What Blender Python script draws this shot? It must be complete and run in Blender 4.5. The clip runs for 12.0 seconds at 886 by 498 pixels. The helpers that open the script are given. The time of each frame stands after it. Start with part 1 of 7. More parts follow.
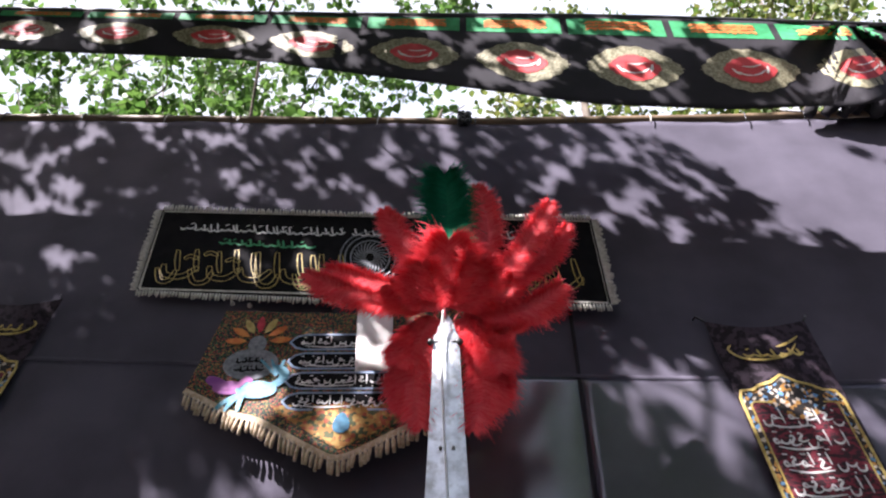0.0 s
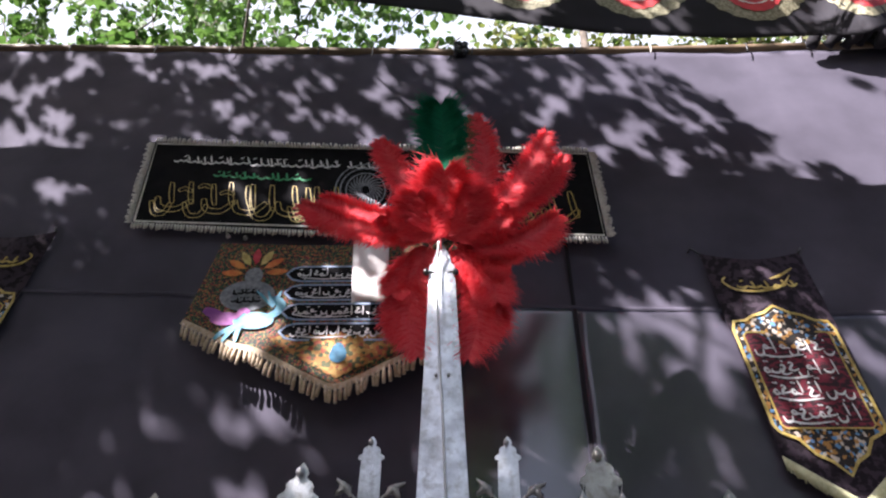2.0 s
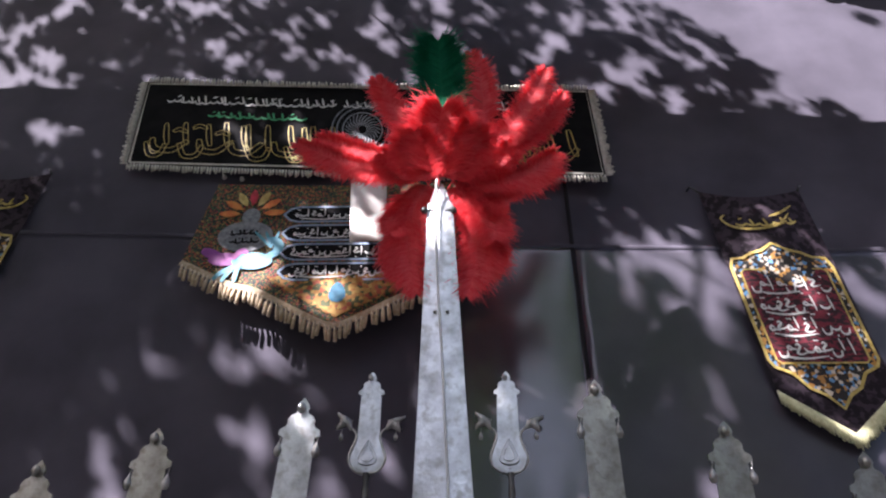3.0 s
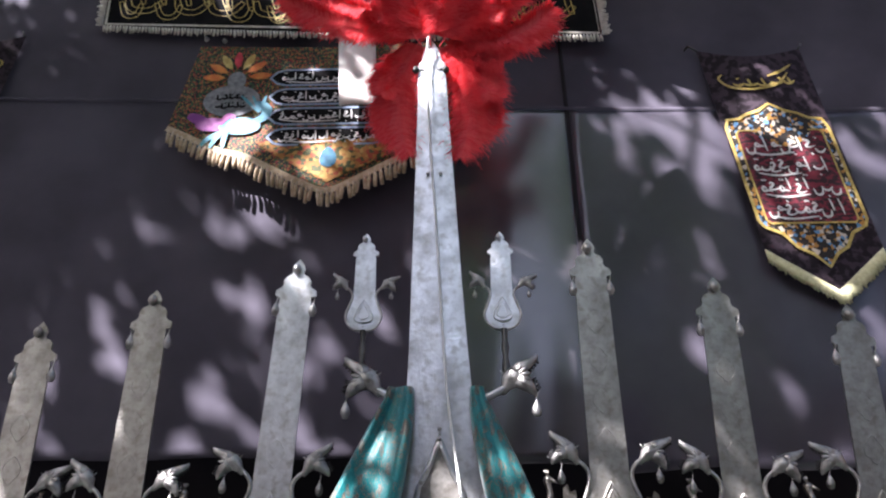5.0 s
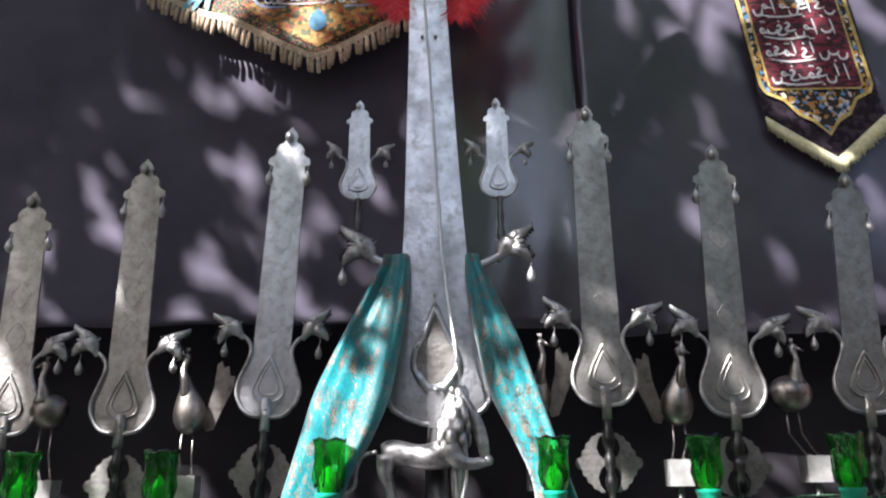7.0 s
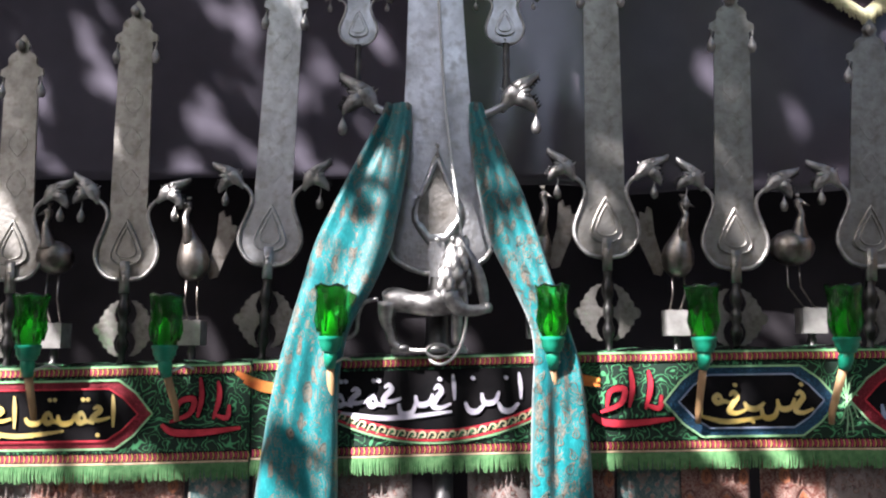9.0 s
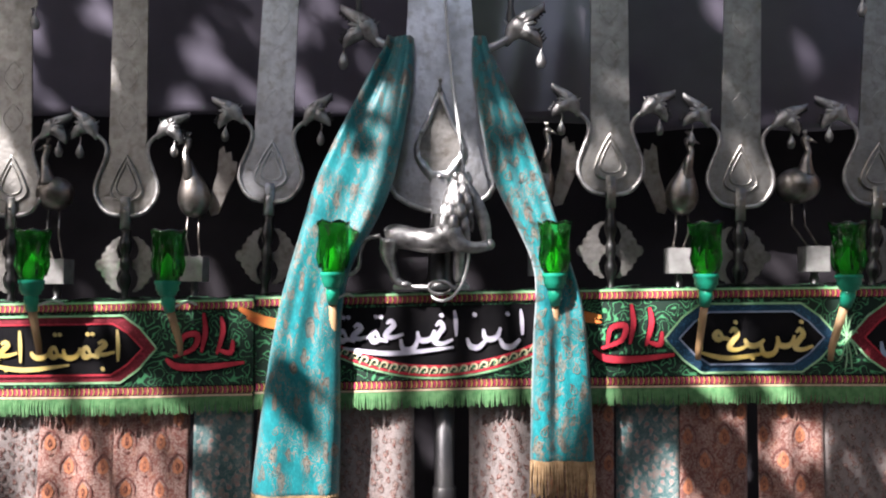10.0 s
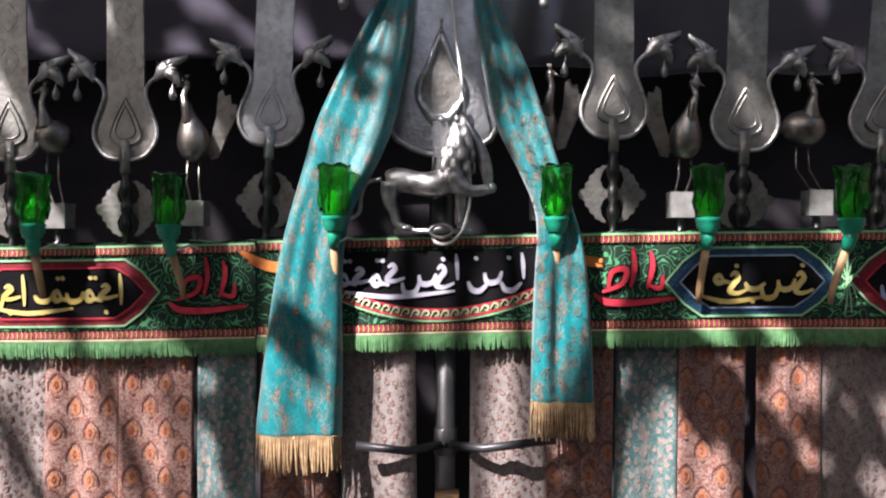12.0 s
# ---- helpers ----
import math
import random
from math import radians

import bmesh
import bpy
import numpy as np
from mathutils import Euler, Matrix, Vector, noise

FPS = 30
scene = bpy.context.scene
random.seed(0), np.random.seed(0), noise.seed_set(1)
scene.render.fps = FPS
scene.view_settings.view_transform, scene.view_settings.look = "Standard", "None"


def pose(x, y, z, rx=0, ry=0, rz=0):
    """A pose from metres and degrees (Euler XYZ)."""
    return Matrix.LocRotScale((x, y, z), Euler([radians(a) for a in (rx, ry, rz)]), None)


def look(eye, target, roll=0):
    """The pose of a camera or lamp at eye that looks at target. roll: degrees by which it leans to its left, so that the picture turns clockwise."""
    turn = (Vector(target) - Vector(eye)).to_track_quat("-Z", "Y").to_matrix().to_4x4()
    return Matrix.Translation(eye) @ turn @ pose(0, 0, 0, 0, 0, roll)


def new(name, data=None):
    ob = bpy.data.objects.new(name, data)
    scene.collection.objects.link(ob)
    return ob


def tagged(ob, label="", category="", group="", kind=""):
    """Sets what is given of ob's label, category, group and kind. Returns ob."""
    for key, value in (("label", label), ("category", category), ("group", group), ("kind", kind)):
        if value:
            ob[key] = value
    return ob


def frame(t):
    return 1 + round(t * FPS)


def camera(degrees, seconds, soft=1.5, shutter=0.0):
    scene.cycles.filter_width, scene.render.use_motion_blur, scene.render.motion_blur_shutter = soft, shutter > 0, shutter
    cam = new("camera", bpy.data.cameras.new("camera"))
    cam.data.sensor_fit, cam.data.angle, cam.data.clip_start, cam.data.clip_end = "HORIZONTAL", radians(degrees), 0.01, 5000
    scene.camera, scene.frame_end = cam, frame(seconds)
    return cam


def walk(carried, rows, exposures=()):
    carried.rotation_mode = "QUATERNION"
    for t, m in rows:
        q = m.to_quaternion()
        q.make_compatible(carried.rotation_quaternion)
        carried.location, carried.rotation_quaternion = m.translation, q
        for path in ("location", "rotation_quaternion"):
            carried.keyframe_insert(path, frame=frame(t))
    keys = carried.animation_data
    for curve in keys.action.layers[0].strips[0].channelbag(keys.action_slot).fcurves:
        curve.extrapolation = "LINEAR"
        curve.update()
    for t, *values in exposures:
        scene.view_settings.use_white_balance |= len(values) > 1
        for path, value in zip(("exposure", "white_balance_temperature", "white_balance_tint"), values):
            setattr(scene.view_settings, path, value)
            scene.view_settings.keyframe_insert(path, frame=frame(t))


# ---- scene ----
cam = camera(60.2, 12.0, soft=2.2)
EXPOSURES = [(0.0, 2.12, 6200, 22), (2.0, 2.15, 6200, 22), (4.0, 2.36, 6200, 22), (5.5, 2.50, 6150, 20), (7.0, 2.40, 6150, 18), (9.5, 1.97, 6350, 20), (12.0, 1.62, 6350, 21)]
PATH = [
    (0, (0.071, -0.35, 1.913), (-0.007, 1.073, 3.317), 1.5),
    (0.5, (0.074, -0.349, 1.909), (-0.003, 1.085, 3.301), 1.4),
    (1, (0.074, -0.339, 1.909), (-0.001, 1.118, 3.277), 1.4),
    (1.5, (0.075, -0.332, 1.901), (0.002, 1.156, 3.235), 1.3),
    (2, (0.074, -0.324, 1.898), (0.003, 1.207, 3.183), 1.2),
    (2.5, (0.074, -0.311, 1.891), (0.004, 1.261, 3.125), 1.0),
    (3, (0.072, -0.301, 1.883), (0.005, 1.318, 3.056), 0.7),
    (5, (0.06, -0.268, 1.859), (0.015, 1.522, 2.75), -0.3),
    (5.5, (0.057, -0.261, 1.849), (0.017, 1.56, 2.674), -0.6),
    (6, (0.063, -0.266, 1.872), (0.022, 1.598, 2.597), -0.7),
    (6.5, (0.062, -0.258, 1.865), (0.023, 1.63, 2.521), -0.7),
    (7, (0.057, -0.25, 1.854), (0.021, 1.663, 2.435), -0.6),
    (8.8, (0.071, -0.214, 1.807), (0.012, 1.765, 2.095), 0.1),
    (9, (0.073, -0.211, 1.804), (0.012, 1.771, 2.059), 0.1),
    (9.5, (0.07, -0.205, 1.789), (0.01, 1.785, 1.974), 0.2),
    (10, (0.072, -0.2, 1.787), (0.006, 1.796, 1.896), 0.3),
    (10.5, (0.073, -0.198, 1.779), (0.005, 1.8, 1.837), 0.4),
    (11, (0.073, -0.197, 1.774), (0.004, 1.801, 1.791), 0.4),
    (11.5, (0.072, -0.196, 1.772), (0.004, 1.803, 1.765), 0.3),
    (12, (0.073, -0.196, 1.764), (0.003, 1.802, 1.75), 0.3),
]
walk(cam, [(t, look(e, g, r)) for t, e, g, r in PATH], EXPOSURES)

# ---- light ----
SUN_WAY = Vector((0.9, 1.0, -1.28)).normalized()
world = bpy.data.worlds.new("world")
scene.world = world
world.use_nodes = True
wn = world.node_tree
sky = wn.nodes.new("ShaderNodeTexSky")
sky.sky_type = "NISHITA"
sky.sun_disc = False
sky.sun_elevation = math.asin(-SUN_WAY.z)
sky.sun_rotation = math.atan2(-SUN_WAY.x, -SUN_WAY.y)
sky.dust_density = 3.0
wn.links.new(sky.outputs[0], wn.nodes["Background"].inputs[0])
wn.nodes["Background"].inputs[1].default_value = 0.052
sun_data = bpy.data.lights.new("sun", "SUN")
sun_data.energy, sun_data.angle, sun_data.color = 5.0, radians(0.53), (1.0, 0.965, 0.91)
sun = new("sun", sun_data)
sun.matrix_world = look((-9, -10, 16), Vector((-9, -10, 16)) + SUN_WAY)


# ---- geometry helpers ----
class Geo:
    """Vertices and faces of one mesh, in world metres."""

    def __init__(self):
        self.v, self.f = [], []

    def add(self, verts, faces):
        o = len(self.v)
        self.v += [tuple(p) for p in verts]
        self.f += [tuple(i + o for i in q) for q in faces]
        return self

    def grid(self, fn, nu, nv):
        vs = [fn(i / nu, j / nv) for j in range(nv + 1) for i in range(nu + 1)]
        n = nu + 1
        return self.add(vs, [(j * n + i, j * n + i + 1, (j + 1) * n + i + 1, (j + 1) * n + i) for j in range(nv) for i in range(nu)])

    def tube(self, path, radii, n=8, flat=1.0, cap=True):
        """A tube along path; radii a number or one a point; flat squeezes it in depth."""
        path = [Vector(p) for p in path]
        if not isinstance(radii, (list, tuple)):
            radii = [radii] * len(path)
        vs, fs, side = [], [], None
        for i, p in enumerate(path):
            d = (path[min(i + 1, len(path) - 1)] - path[max(i - 1, 0)]).normalized()
            if side is None:
                side = d.cross(Vector((0, 1, 0)))
                if side.length < 0.1:
                    side = d.cross(Vector((1, 0, 0)))
            side = (side - d * side.dot(d)).normalized()
            up = d.cross(side)
            for k in range(n):
                a = 2 * math.pi * k / n
                vs.append(p + side * (radii[i] * math.cos(a)) + up * (radii[i] * math.sin(a) * flat))
        for i in range(len(path) - 1):
            for k in range(n):
                a, b = i * n + k, i * n + (k + 1) % n
                fs.append((a, b, b + n, a + n))
        if cap:
            fs += [tuple(reversed(range(n))), tuple(range((len(path) - 1) * n, len(path) * n))]
        return self.add(vs, fs)

    def lathe(self, c, prof, n=14, scallop=0.0, lobes=6):
        """Turned about the upright through c; prof: (radius, height) from below to above."""
        vs, fs = [], []
        for j, (r, h) in enumerate(prof):
            for k in range(n):
                a = 2 * math.pi * k / n
                s = scallop * (j / (len(prof) - 1)) ** 4 * math.cos(lobes * a)
                vs.append((c[0] + r * math.cos(a), c[1] + r * math.sin(a), c[2] + h + s))
        for j in range(len(prof) - 1):
            for k in range(n):
                a, b = j * n + k, j * n + (k + 1) % n
                fs.append((a, b, b + n, a + n))
        return self.add(vs, fs)

    def ball(self, c, r, n=10, m=7):
        r = (r, r, r) if isinstance(r, (int, float)) else r
        vs, fs = [], []
        for j in range(m + 1):
            t = math.pi * j / m
            for k in range(n):
                a = 2 * math.pi * k / n
                vs.append((c[0] + r[0] * math.sin(t) * math.cos(a), c[1] + r[1] * math.sin(t) * math.sin(a), c[2] - r[2] * math.cos(t)))
        for j in range(m):
            for k in range(n):
                a, b = j * n + k, j * n + (k + 1) % n
                fs.append((a, b, b + n, a + n))
        return self.add(vs, fs)

    def box(self, c, s):
        x, y, z = (k / 2 for k in s)
        vs = [(c[0] + i * x, c[1] + j * y, c[2] + k * z) for i in (-1, 1) for j in (-1, 1) for k in (-1, 1)]
        return self.add(vs, [(0, 1, 3, 2), (4, 6, 7, 5), (0, 4, 5, 1), (2, 3, 7, 6), (0, 2, 6, 4), (1, 5, 7, 3)])

    def plate(self, outline, y, thick):
        """A flat plate standing in the x-z plane, front face at y."""
        n = len(outline)
        vs = [(x, y, z) for x, z in outline] + [(x, y + thick, z) for x, z in outline]
        fs = [tuple(range(n)), tuple(reversed(range(n, 2 * n)))] + [(i, i + n, (i + 1) % n + n, (i + 1) % n) for i in range(n)]
        return self.add(vs, fs)

    def ribbon(self, S, pts, width, off=0.004, taper=True, sub=4):
        """A stroke laid on the cloth S along pts (metres on the cloth), smoothed."""
        pts = smooth_line(pts, sub)
        vs, fs, n = [], [], len(pts)
        for i, p in enumerate(pts):
            a, b = pts[max(i - 1, 0)], pts[min(i + 1, n - 1)]
            dx, dz = b[0] - a[0], b[1] - a[1]
            l = math.hypot(dx, dz) or 1
            t = i / (n - 1)
            w = width / 2 * ((0.35 + 0.65 * math.sin(math.pi * min(1, max(0, t * 0.9 + 0.05)))) if taper else 1)
            for s in (-1, 1):
                vs.append(S(p[0] - s * dz / l * w, p[1] + s * dx / l * w, off))
        return self.add(vs, [(2 * i, 2 * i + 1, 2 * i + 3, 2 * i + 2) for i in range(n - 1)])

    def fan(self, S, outline, centre, off=0.004, rings=4, hole=0.0):
        """A filled (or ring-shaped) patch on the cloth S, star-shaped about its centre."""
        n, vs, fs = len(outline), [], []
        for j in range(rings + 1):
            k = hole + (1 - hole) * j / rings
            for x, z in outline:
                vs.append(S(centre[0] + (x - centre[0]) * k, centre[1] + (z - centre[1]) * k, off))
        for j in range(rings):
            for i in range(n):
                a, b = j * n + i, j * n + (i + 1) % n
                fs.append((a, b, b + n, a + n))
        return self.add(vs, fs)


def smooth_line(pts, sub=4):
    if len(pts) < 3 or sub < 2:
        if len(pts) == 2:
            (a, b), k = pts, 4
            return [tuple(a[m] + (b[m] - a[m]) * i / k for m in range(len(a))) for i in range(k + 1)]
        return [tuple(p) for p in pts]
    out, n = [], len(pts)
    for i in range(n - 1):
        p0, p1, p2, p3 = pts[max(i - 1, 0)], pts[i], pts[i + 1], pts[min(i + 2, n - 1)]
        for s in range(sub):
            t = s / sub
            out.append(tuple(0.5 * (2 * b + (c - a) * t + (2 * a - 5 * b + 4 * c - d) * t * t + (3 * b - a - 3 * c + d) * t ** 3)
                             for a, b, c, d in zip(p0, p1, p2, p3)))
    return out + [tuple(pts[-1])]


def lerp_table(table, z):
    """Linear look-up in rows (z, value...), sorted by rising z."""
    if z <= table[0][0]:
        return table[0][1:]
    for a, b in zip(table, table[1:]):
        if z <= b[0]:
            t = (z - a[0]) / (b[0] - a[0])
            return tuple(p + (q - p) * t for p, q in zip(a[1:], b[1:]))
    return table[-1][1:]


def thing(name, at, label, category, group="", kind=""):
    ob = new(name)
    ob.empty_display_size = 0.05
    ob.location = at
    return tagged(ob, label, category, group, kind)


def origin(ob):
    o = Vector((0, 0, 0))
    while ob:
        o = o + ob.location
        ob = ob.parent
    return o


def part(name, geo, material, parent=None, label="", smooth=True, kind=""):
    """Links geo as one mesh under a thing or a part."""
    o = origin(parent) if parent else Vector((0, 0, 0))
    me = bpy.data.meshes.new(name)
    me.from_pydata([(x - o.x, y - o.y, z - o.z) for x, y, z in geo.v], [], geo.f)
    me.polygons.foreach_set("use_smooth", [smooth and len(p.vertices) < 7 for p in me.polygons])
    me.materials.append(material)
    ob = new(name, me)
    ob.parent = parent
    return tagged(ob, label, kind=kind)


def fold(x, z, s=1.0, seed=0.0):
    return noise.noise((x * s, z * s, seed))


# ---- materials ----
def nodes_of(name):
    m = bpy.data.materials.new(name)
    m.use_nodes = True
    t = m.node_tree
    return m, t, t.nodes["Principled BSDF"]


def node(t, kind, **sets):
    n = t.nodes.new(kind)
    for k, v in sets.items():
        n.inputs[k.replace("_", " ")].default_value = v
    return n


def coords(t, scale=(1, 1, 1)):
    c = t.nodes.new("ShaderNodeTexCoord")
    m = t.nodes.new("ShaderNodeMapping")
    m.inputs["Scale"].default_value = scale
    t.links.new(c.outputs["Object"], m.inputs[0])
    return m.outputs[0]


def ramp(t, fac, stops, constant=False):
    r = t.nodes.new("ShaderNodeValToRGB")
    r.color_ramp.interpolation = "CONSTANT" if constant else "LINEAR"
    while len(r.color_ramp.elements) < len(stops):
        r.color_ramp.elements.new(0.5)
    for e, (p, c) in zip(r.color_ramp.elements, stops):
        e.position, e.color = p, (*c, 1)
    t.links.new(fac, r.inputs[0])
    return r.outputs[0]


def mix(t, fac, a, b):
    m = t.nodes.new("ShaderNodeMix")
    m.data_type = "RGBA"
    for k, v in ((0, fac), (6, a), (7, b)):
        if isinstance(v, (int, float)):
            m.inputs[k].default_value = v
        elif isinstance(v, tuple):
            m.inputs[k].default_value = (*v, 1)
        else:
            t.links.new(v, m.inputs[k])
    return m.outputs[2]


def bump(t, height, bsdf, strength=0.3, depth=0.002):
    b = t.nodes.new("ShaderNodeBump")
    b.inputs["Strength"].default_value, b.inputs["Distance"].default_value = strength, depth
    t.links.new(height, b.inputs["Height"])
    t.links.new(b.outputs[0], bsdf.inputs["Normal"])


def surface(name, c1, c2, scale=8.0, rough=0.6, metal=0.0, grain=120.0, relief=0.3, depth=0.001, sheen=0.0, stretch=(1, 1, 1), rough2=None, contrast=(0.35, 0.65), gloss=0.5):
    """Two tones in large patches, fine grain in relief."""
    m, t, b = nodes_of(name)
    co = coords(t, stretch)
    n1 = node(t, "ShaderNodeTexNoise", Scale=scale, Detail=5.0)
    n2 = node(t, "ShaderNodeTexNoise", Scale=grain, Detail=3.0)
    t.links.new(co, n1.inputs["Vector"])
    t.links.new(co, n2.inputs["Vector"])
    col = ramp(t, n1.outputs[0], [(contrast[0], c1), (contrast[1], c2)])
    t.links.new(col, b.inputs["Base Color"])
    b.inputs["Metallic"].default_value = metal
    b.inputs["Specular IOR Level"].default_value = gloss
    if rough2 is not None:
        mr = node(t, "ShaderNodeMapRange", From_Min=0.3, From_Max=0.7, To_Min=rough, To_Max=rough2)
        t.links.new(n1.outputs[0], mr.inputs[0])
        t.links.new(mr.outputs[0], b.inputs["Roughness"])
    else:
        b.inputs["Roughness"].default_value = rough
    if sheen:
        b.inputs["Sheen Weight"].default_value = sheen
    bump(t, n2.outputs[0], b, relief, depth)
    return m


def weave(name, ground_col, ground2, motif, ring, scale=9.0, speck=70.0, rough=0.7, jitter=0.35, stretch=(1, 1, 0.75), sheen=0.2, size=0.34, rimw=0.04, vine=None, vines=30.0, shy=0.5, fill=0.8):
    """Printed or woven cloth: drop-shaped motifs with a ring, on a finely speckled ground."""
    m, t, b = nodes_of(name)
    sp = t.nodes.new("ShaderNodeSeparateXYZ")
    cb = t.nodes.new("ShaderNodeCombineXYZ")
    t.links.new(coords(t, stretch), sp.inputs[0])
    t.links.new(sp.outputs[0], cb.inputs[0])
    t.links.new(sp.outputs[2], cb.inputs[1])
    co = cb.outputs[0]
    warp = node(t, "ShaderNodeTexNoise", Scale=scale * 1.6, Detail=2.0)
    t.links.new(co, warp.inputs["Vector"])
    sh = t.nodes.new("ShaderNodeMixRGB")
    sh.blend_type = "LINEAR_LIGHT"
    sh.inputs[0].default_value = 0.026
    t.links.new(co, sh.inputs[1])
    t.links.new(warp.outputs[1], sh.inputs[2])
    v = node(t, "ShaderNodeTexVoronoi", Scale=scale, Randomness=jitter)
    v.voronoi_dimensions = "2D"
    t.links.new(sh.outputs[0], v.inputs["Vector"])
    s1 = node(t, "ShaderNodeTexVoronoi", Scale=speck, Randomness=1.0)
    t.links.new(co, s1.inputs["Vector"])
    g = ramp(t, s1.outputs["Distance"], [(0.18, ground2), (0.5, ground_col)])
    big = node(t, "ShaderNodeTexNoise", Scale=13.0, Detail=1.0)
    t.links.new(co, big.inputs["Vector"])
    eye = ramp(t, v.outputs["Distance"], [(0.0, (1, 1, 1)), (0.22 * size, (1, 1, 1)), (0.36 * size, (0, 0, 0)), (0.62 * size, (0, 0, 0)), (0.72 * size, (0.7, 0.7, 0.7)), (0.80 * size, (0, 0, 0))])
    mo = mix(t, ramp(t, s1.outputs["Distance"], [(0.2, (0, 0, 0)), (0.6, (fill, fill, fill))]), motif, ring)
    mo = mix(t, eye, mo, ring)
    inside = ramp(t, v.outputs["Distance"], [(size, (1, 1, 1)), (size + 0.04, (0, 0, 0))])
    rim = ramp(t, v.outputs["Distance"], [(size - 2 * rimw, (0, 0, 0)), (size - rimw, (1, 1, 1)), (size, (1, 1, 1)), (size + rimw, (0, 0, 0))])
    col = mix(t, inside, g, mo)
    col = mix(t, rim, col, ring)
    if vine:
        vn = node(t, "ShaderNodeTexNoise", Scale=vines, Detail=1.0, Distortion=1.2)
        t.links.new(co, vn.inputs["Vector"])
        k = t.nodes.new("ShaderNodeMath")
        k.operation = "MULTIPLY"
        k.inputs[1].default_value = 6.0
        p = t.nodes.new("ShaderNodeMath")
        p.operation = "PINGPONG"
        p.inputs[1].default_value = 0.5
        t.links.new(vn.outputs[0], k.inputs[0])
        t.links.new(k.outputs[0], p.inputs[0])
        fine = ramp(t, p.outputs[0], [(0.07, (1, 1, 1)), (0.17, (0, 0, 0))])
        where = ramp(t, big.outputs[0], [(shy - 0.04, (0, 0, 0)), (shy + 0.04, (1, 1, 1))])
        both = t.nodes.new("ShaderNodeMixRGB")
        both.blend_type = "MULTIPLY"
        both.inputs[0].default_value = 1.0
        t.links.new(fine, both.inputs[1])
        t.links.new(where, both.inputs[2])
        col = mix(t, both.outputs[0], col, vine)
    fl = node(t, "ShaderNodeTexVoronoi", Scale=speck * 1.9)
    t.links.new(co, fl.inputs["Vector"])
    col = mix(t, ramp(t, fl.outputs["Distance"], [(0.2, (0.45, 0.45, 0.45)), (0.5, (0, 0, 0))]), col, ground2)
    cloudy = node(t, "ShaderNodeTexNoise", Scale=45.0, Detail=4.0)
    t.links.new(co, cloudy.inputs["Vector"])
    col = mix(t, ramp(t, cloudy.outputs[0], [(0.4, (0, 0, 0)), (0.75, (0.7, 0.7, 0.7))]), col, tuple(k * 0.55 for k in ground_col))
    t.links.new(col, b.inputs["Base Color"])
    b.inputs["Roughness"].default_value = rough
    b.inputs["Sheen Weight"].default_value = sheen
    b.inputs["Specular IOR Level"].default_value = 0.3
    bump(t, s1.outputs["Distance"], b, 0.25, 0.001)
    return m


def leafy(name, c1, c2, through_share=0.45, gloss=0.5):
    """Thin leaf or feather: reflects and lets light through."""
    m = bpy.data.materials.new(name)
    m.use_nodes = True
    t = m.node_tree
    b = t.nodes["Principled BSDF"]
    g = t.nodes.new("ShaderNodeNewGeometry")
    col = ramp(t, g.outputs["Random Per Island"], [(0.0, c1), (1.0, c2)])
    tr = t.nodes.new("ShaderNodeBsdfTranslucent")
    mx = t.nodes.new("ShaderNodeMixShader")
    mx.inputs[0].default_value = through_share
    t.links.new(col, b.inputs["Base Color"])
    t.links.new(col, tr.inputs[0])
    b.inputs["Roughness"].default_value = 0.55
    b.inputs["Specular IOR Level"].default_value = gloss
    t.links.new(b.outputs[0], mx.inputs[1])
    t.links.new(tr.outputs[0], mx.inputs[2])
    t.links.new(mx.outputs[0], t.nodes["Material Output"].inputs[0])
    return m


BLACK_CLOTH = surface("black_cloth", (0.064, 0.059, 0.077), (0.098, 0.090, 0.116), 2.5, 0.8, grain=500, relief=0.35, gloss=0.12)
SHADE_AND_HEM_CLOTH = surface("shade_and_hem_black_cloth", (0.022, 0.020, 0.023), (0.036, 0.033, 0.037), 2.5, 0.9, grain=400, relief=0.3, gloss=0.1)
VELVET = surface("black_velvet", (0.006, 0.006, 0.007), (0.012, 0.011, 0.012), 10, 0.9, grain=400, gloss=0.1)


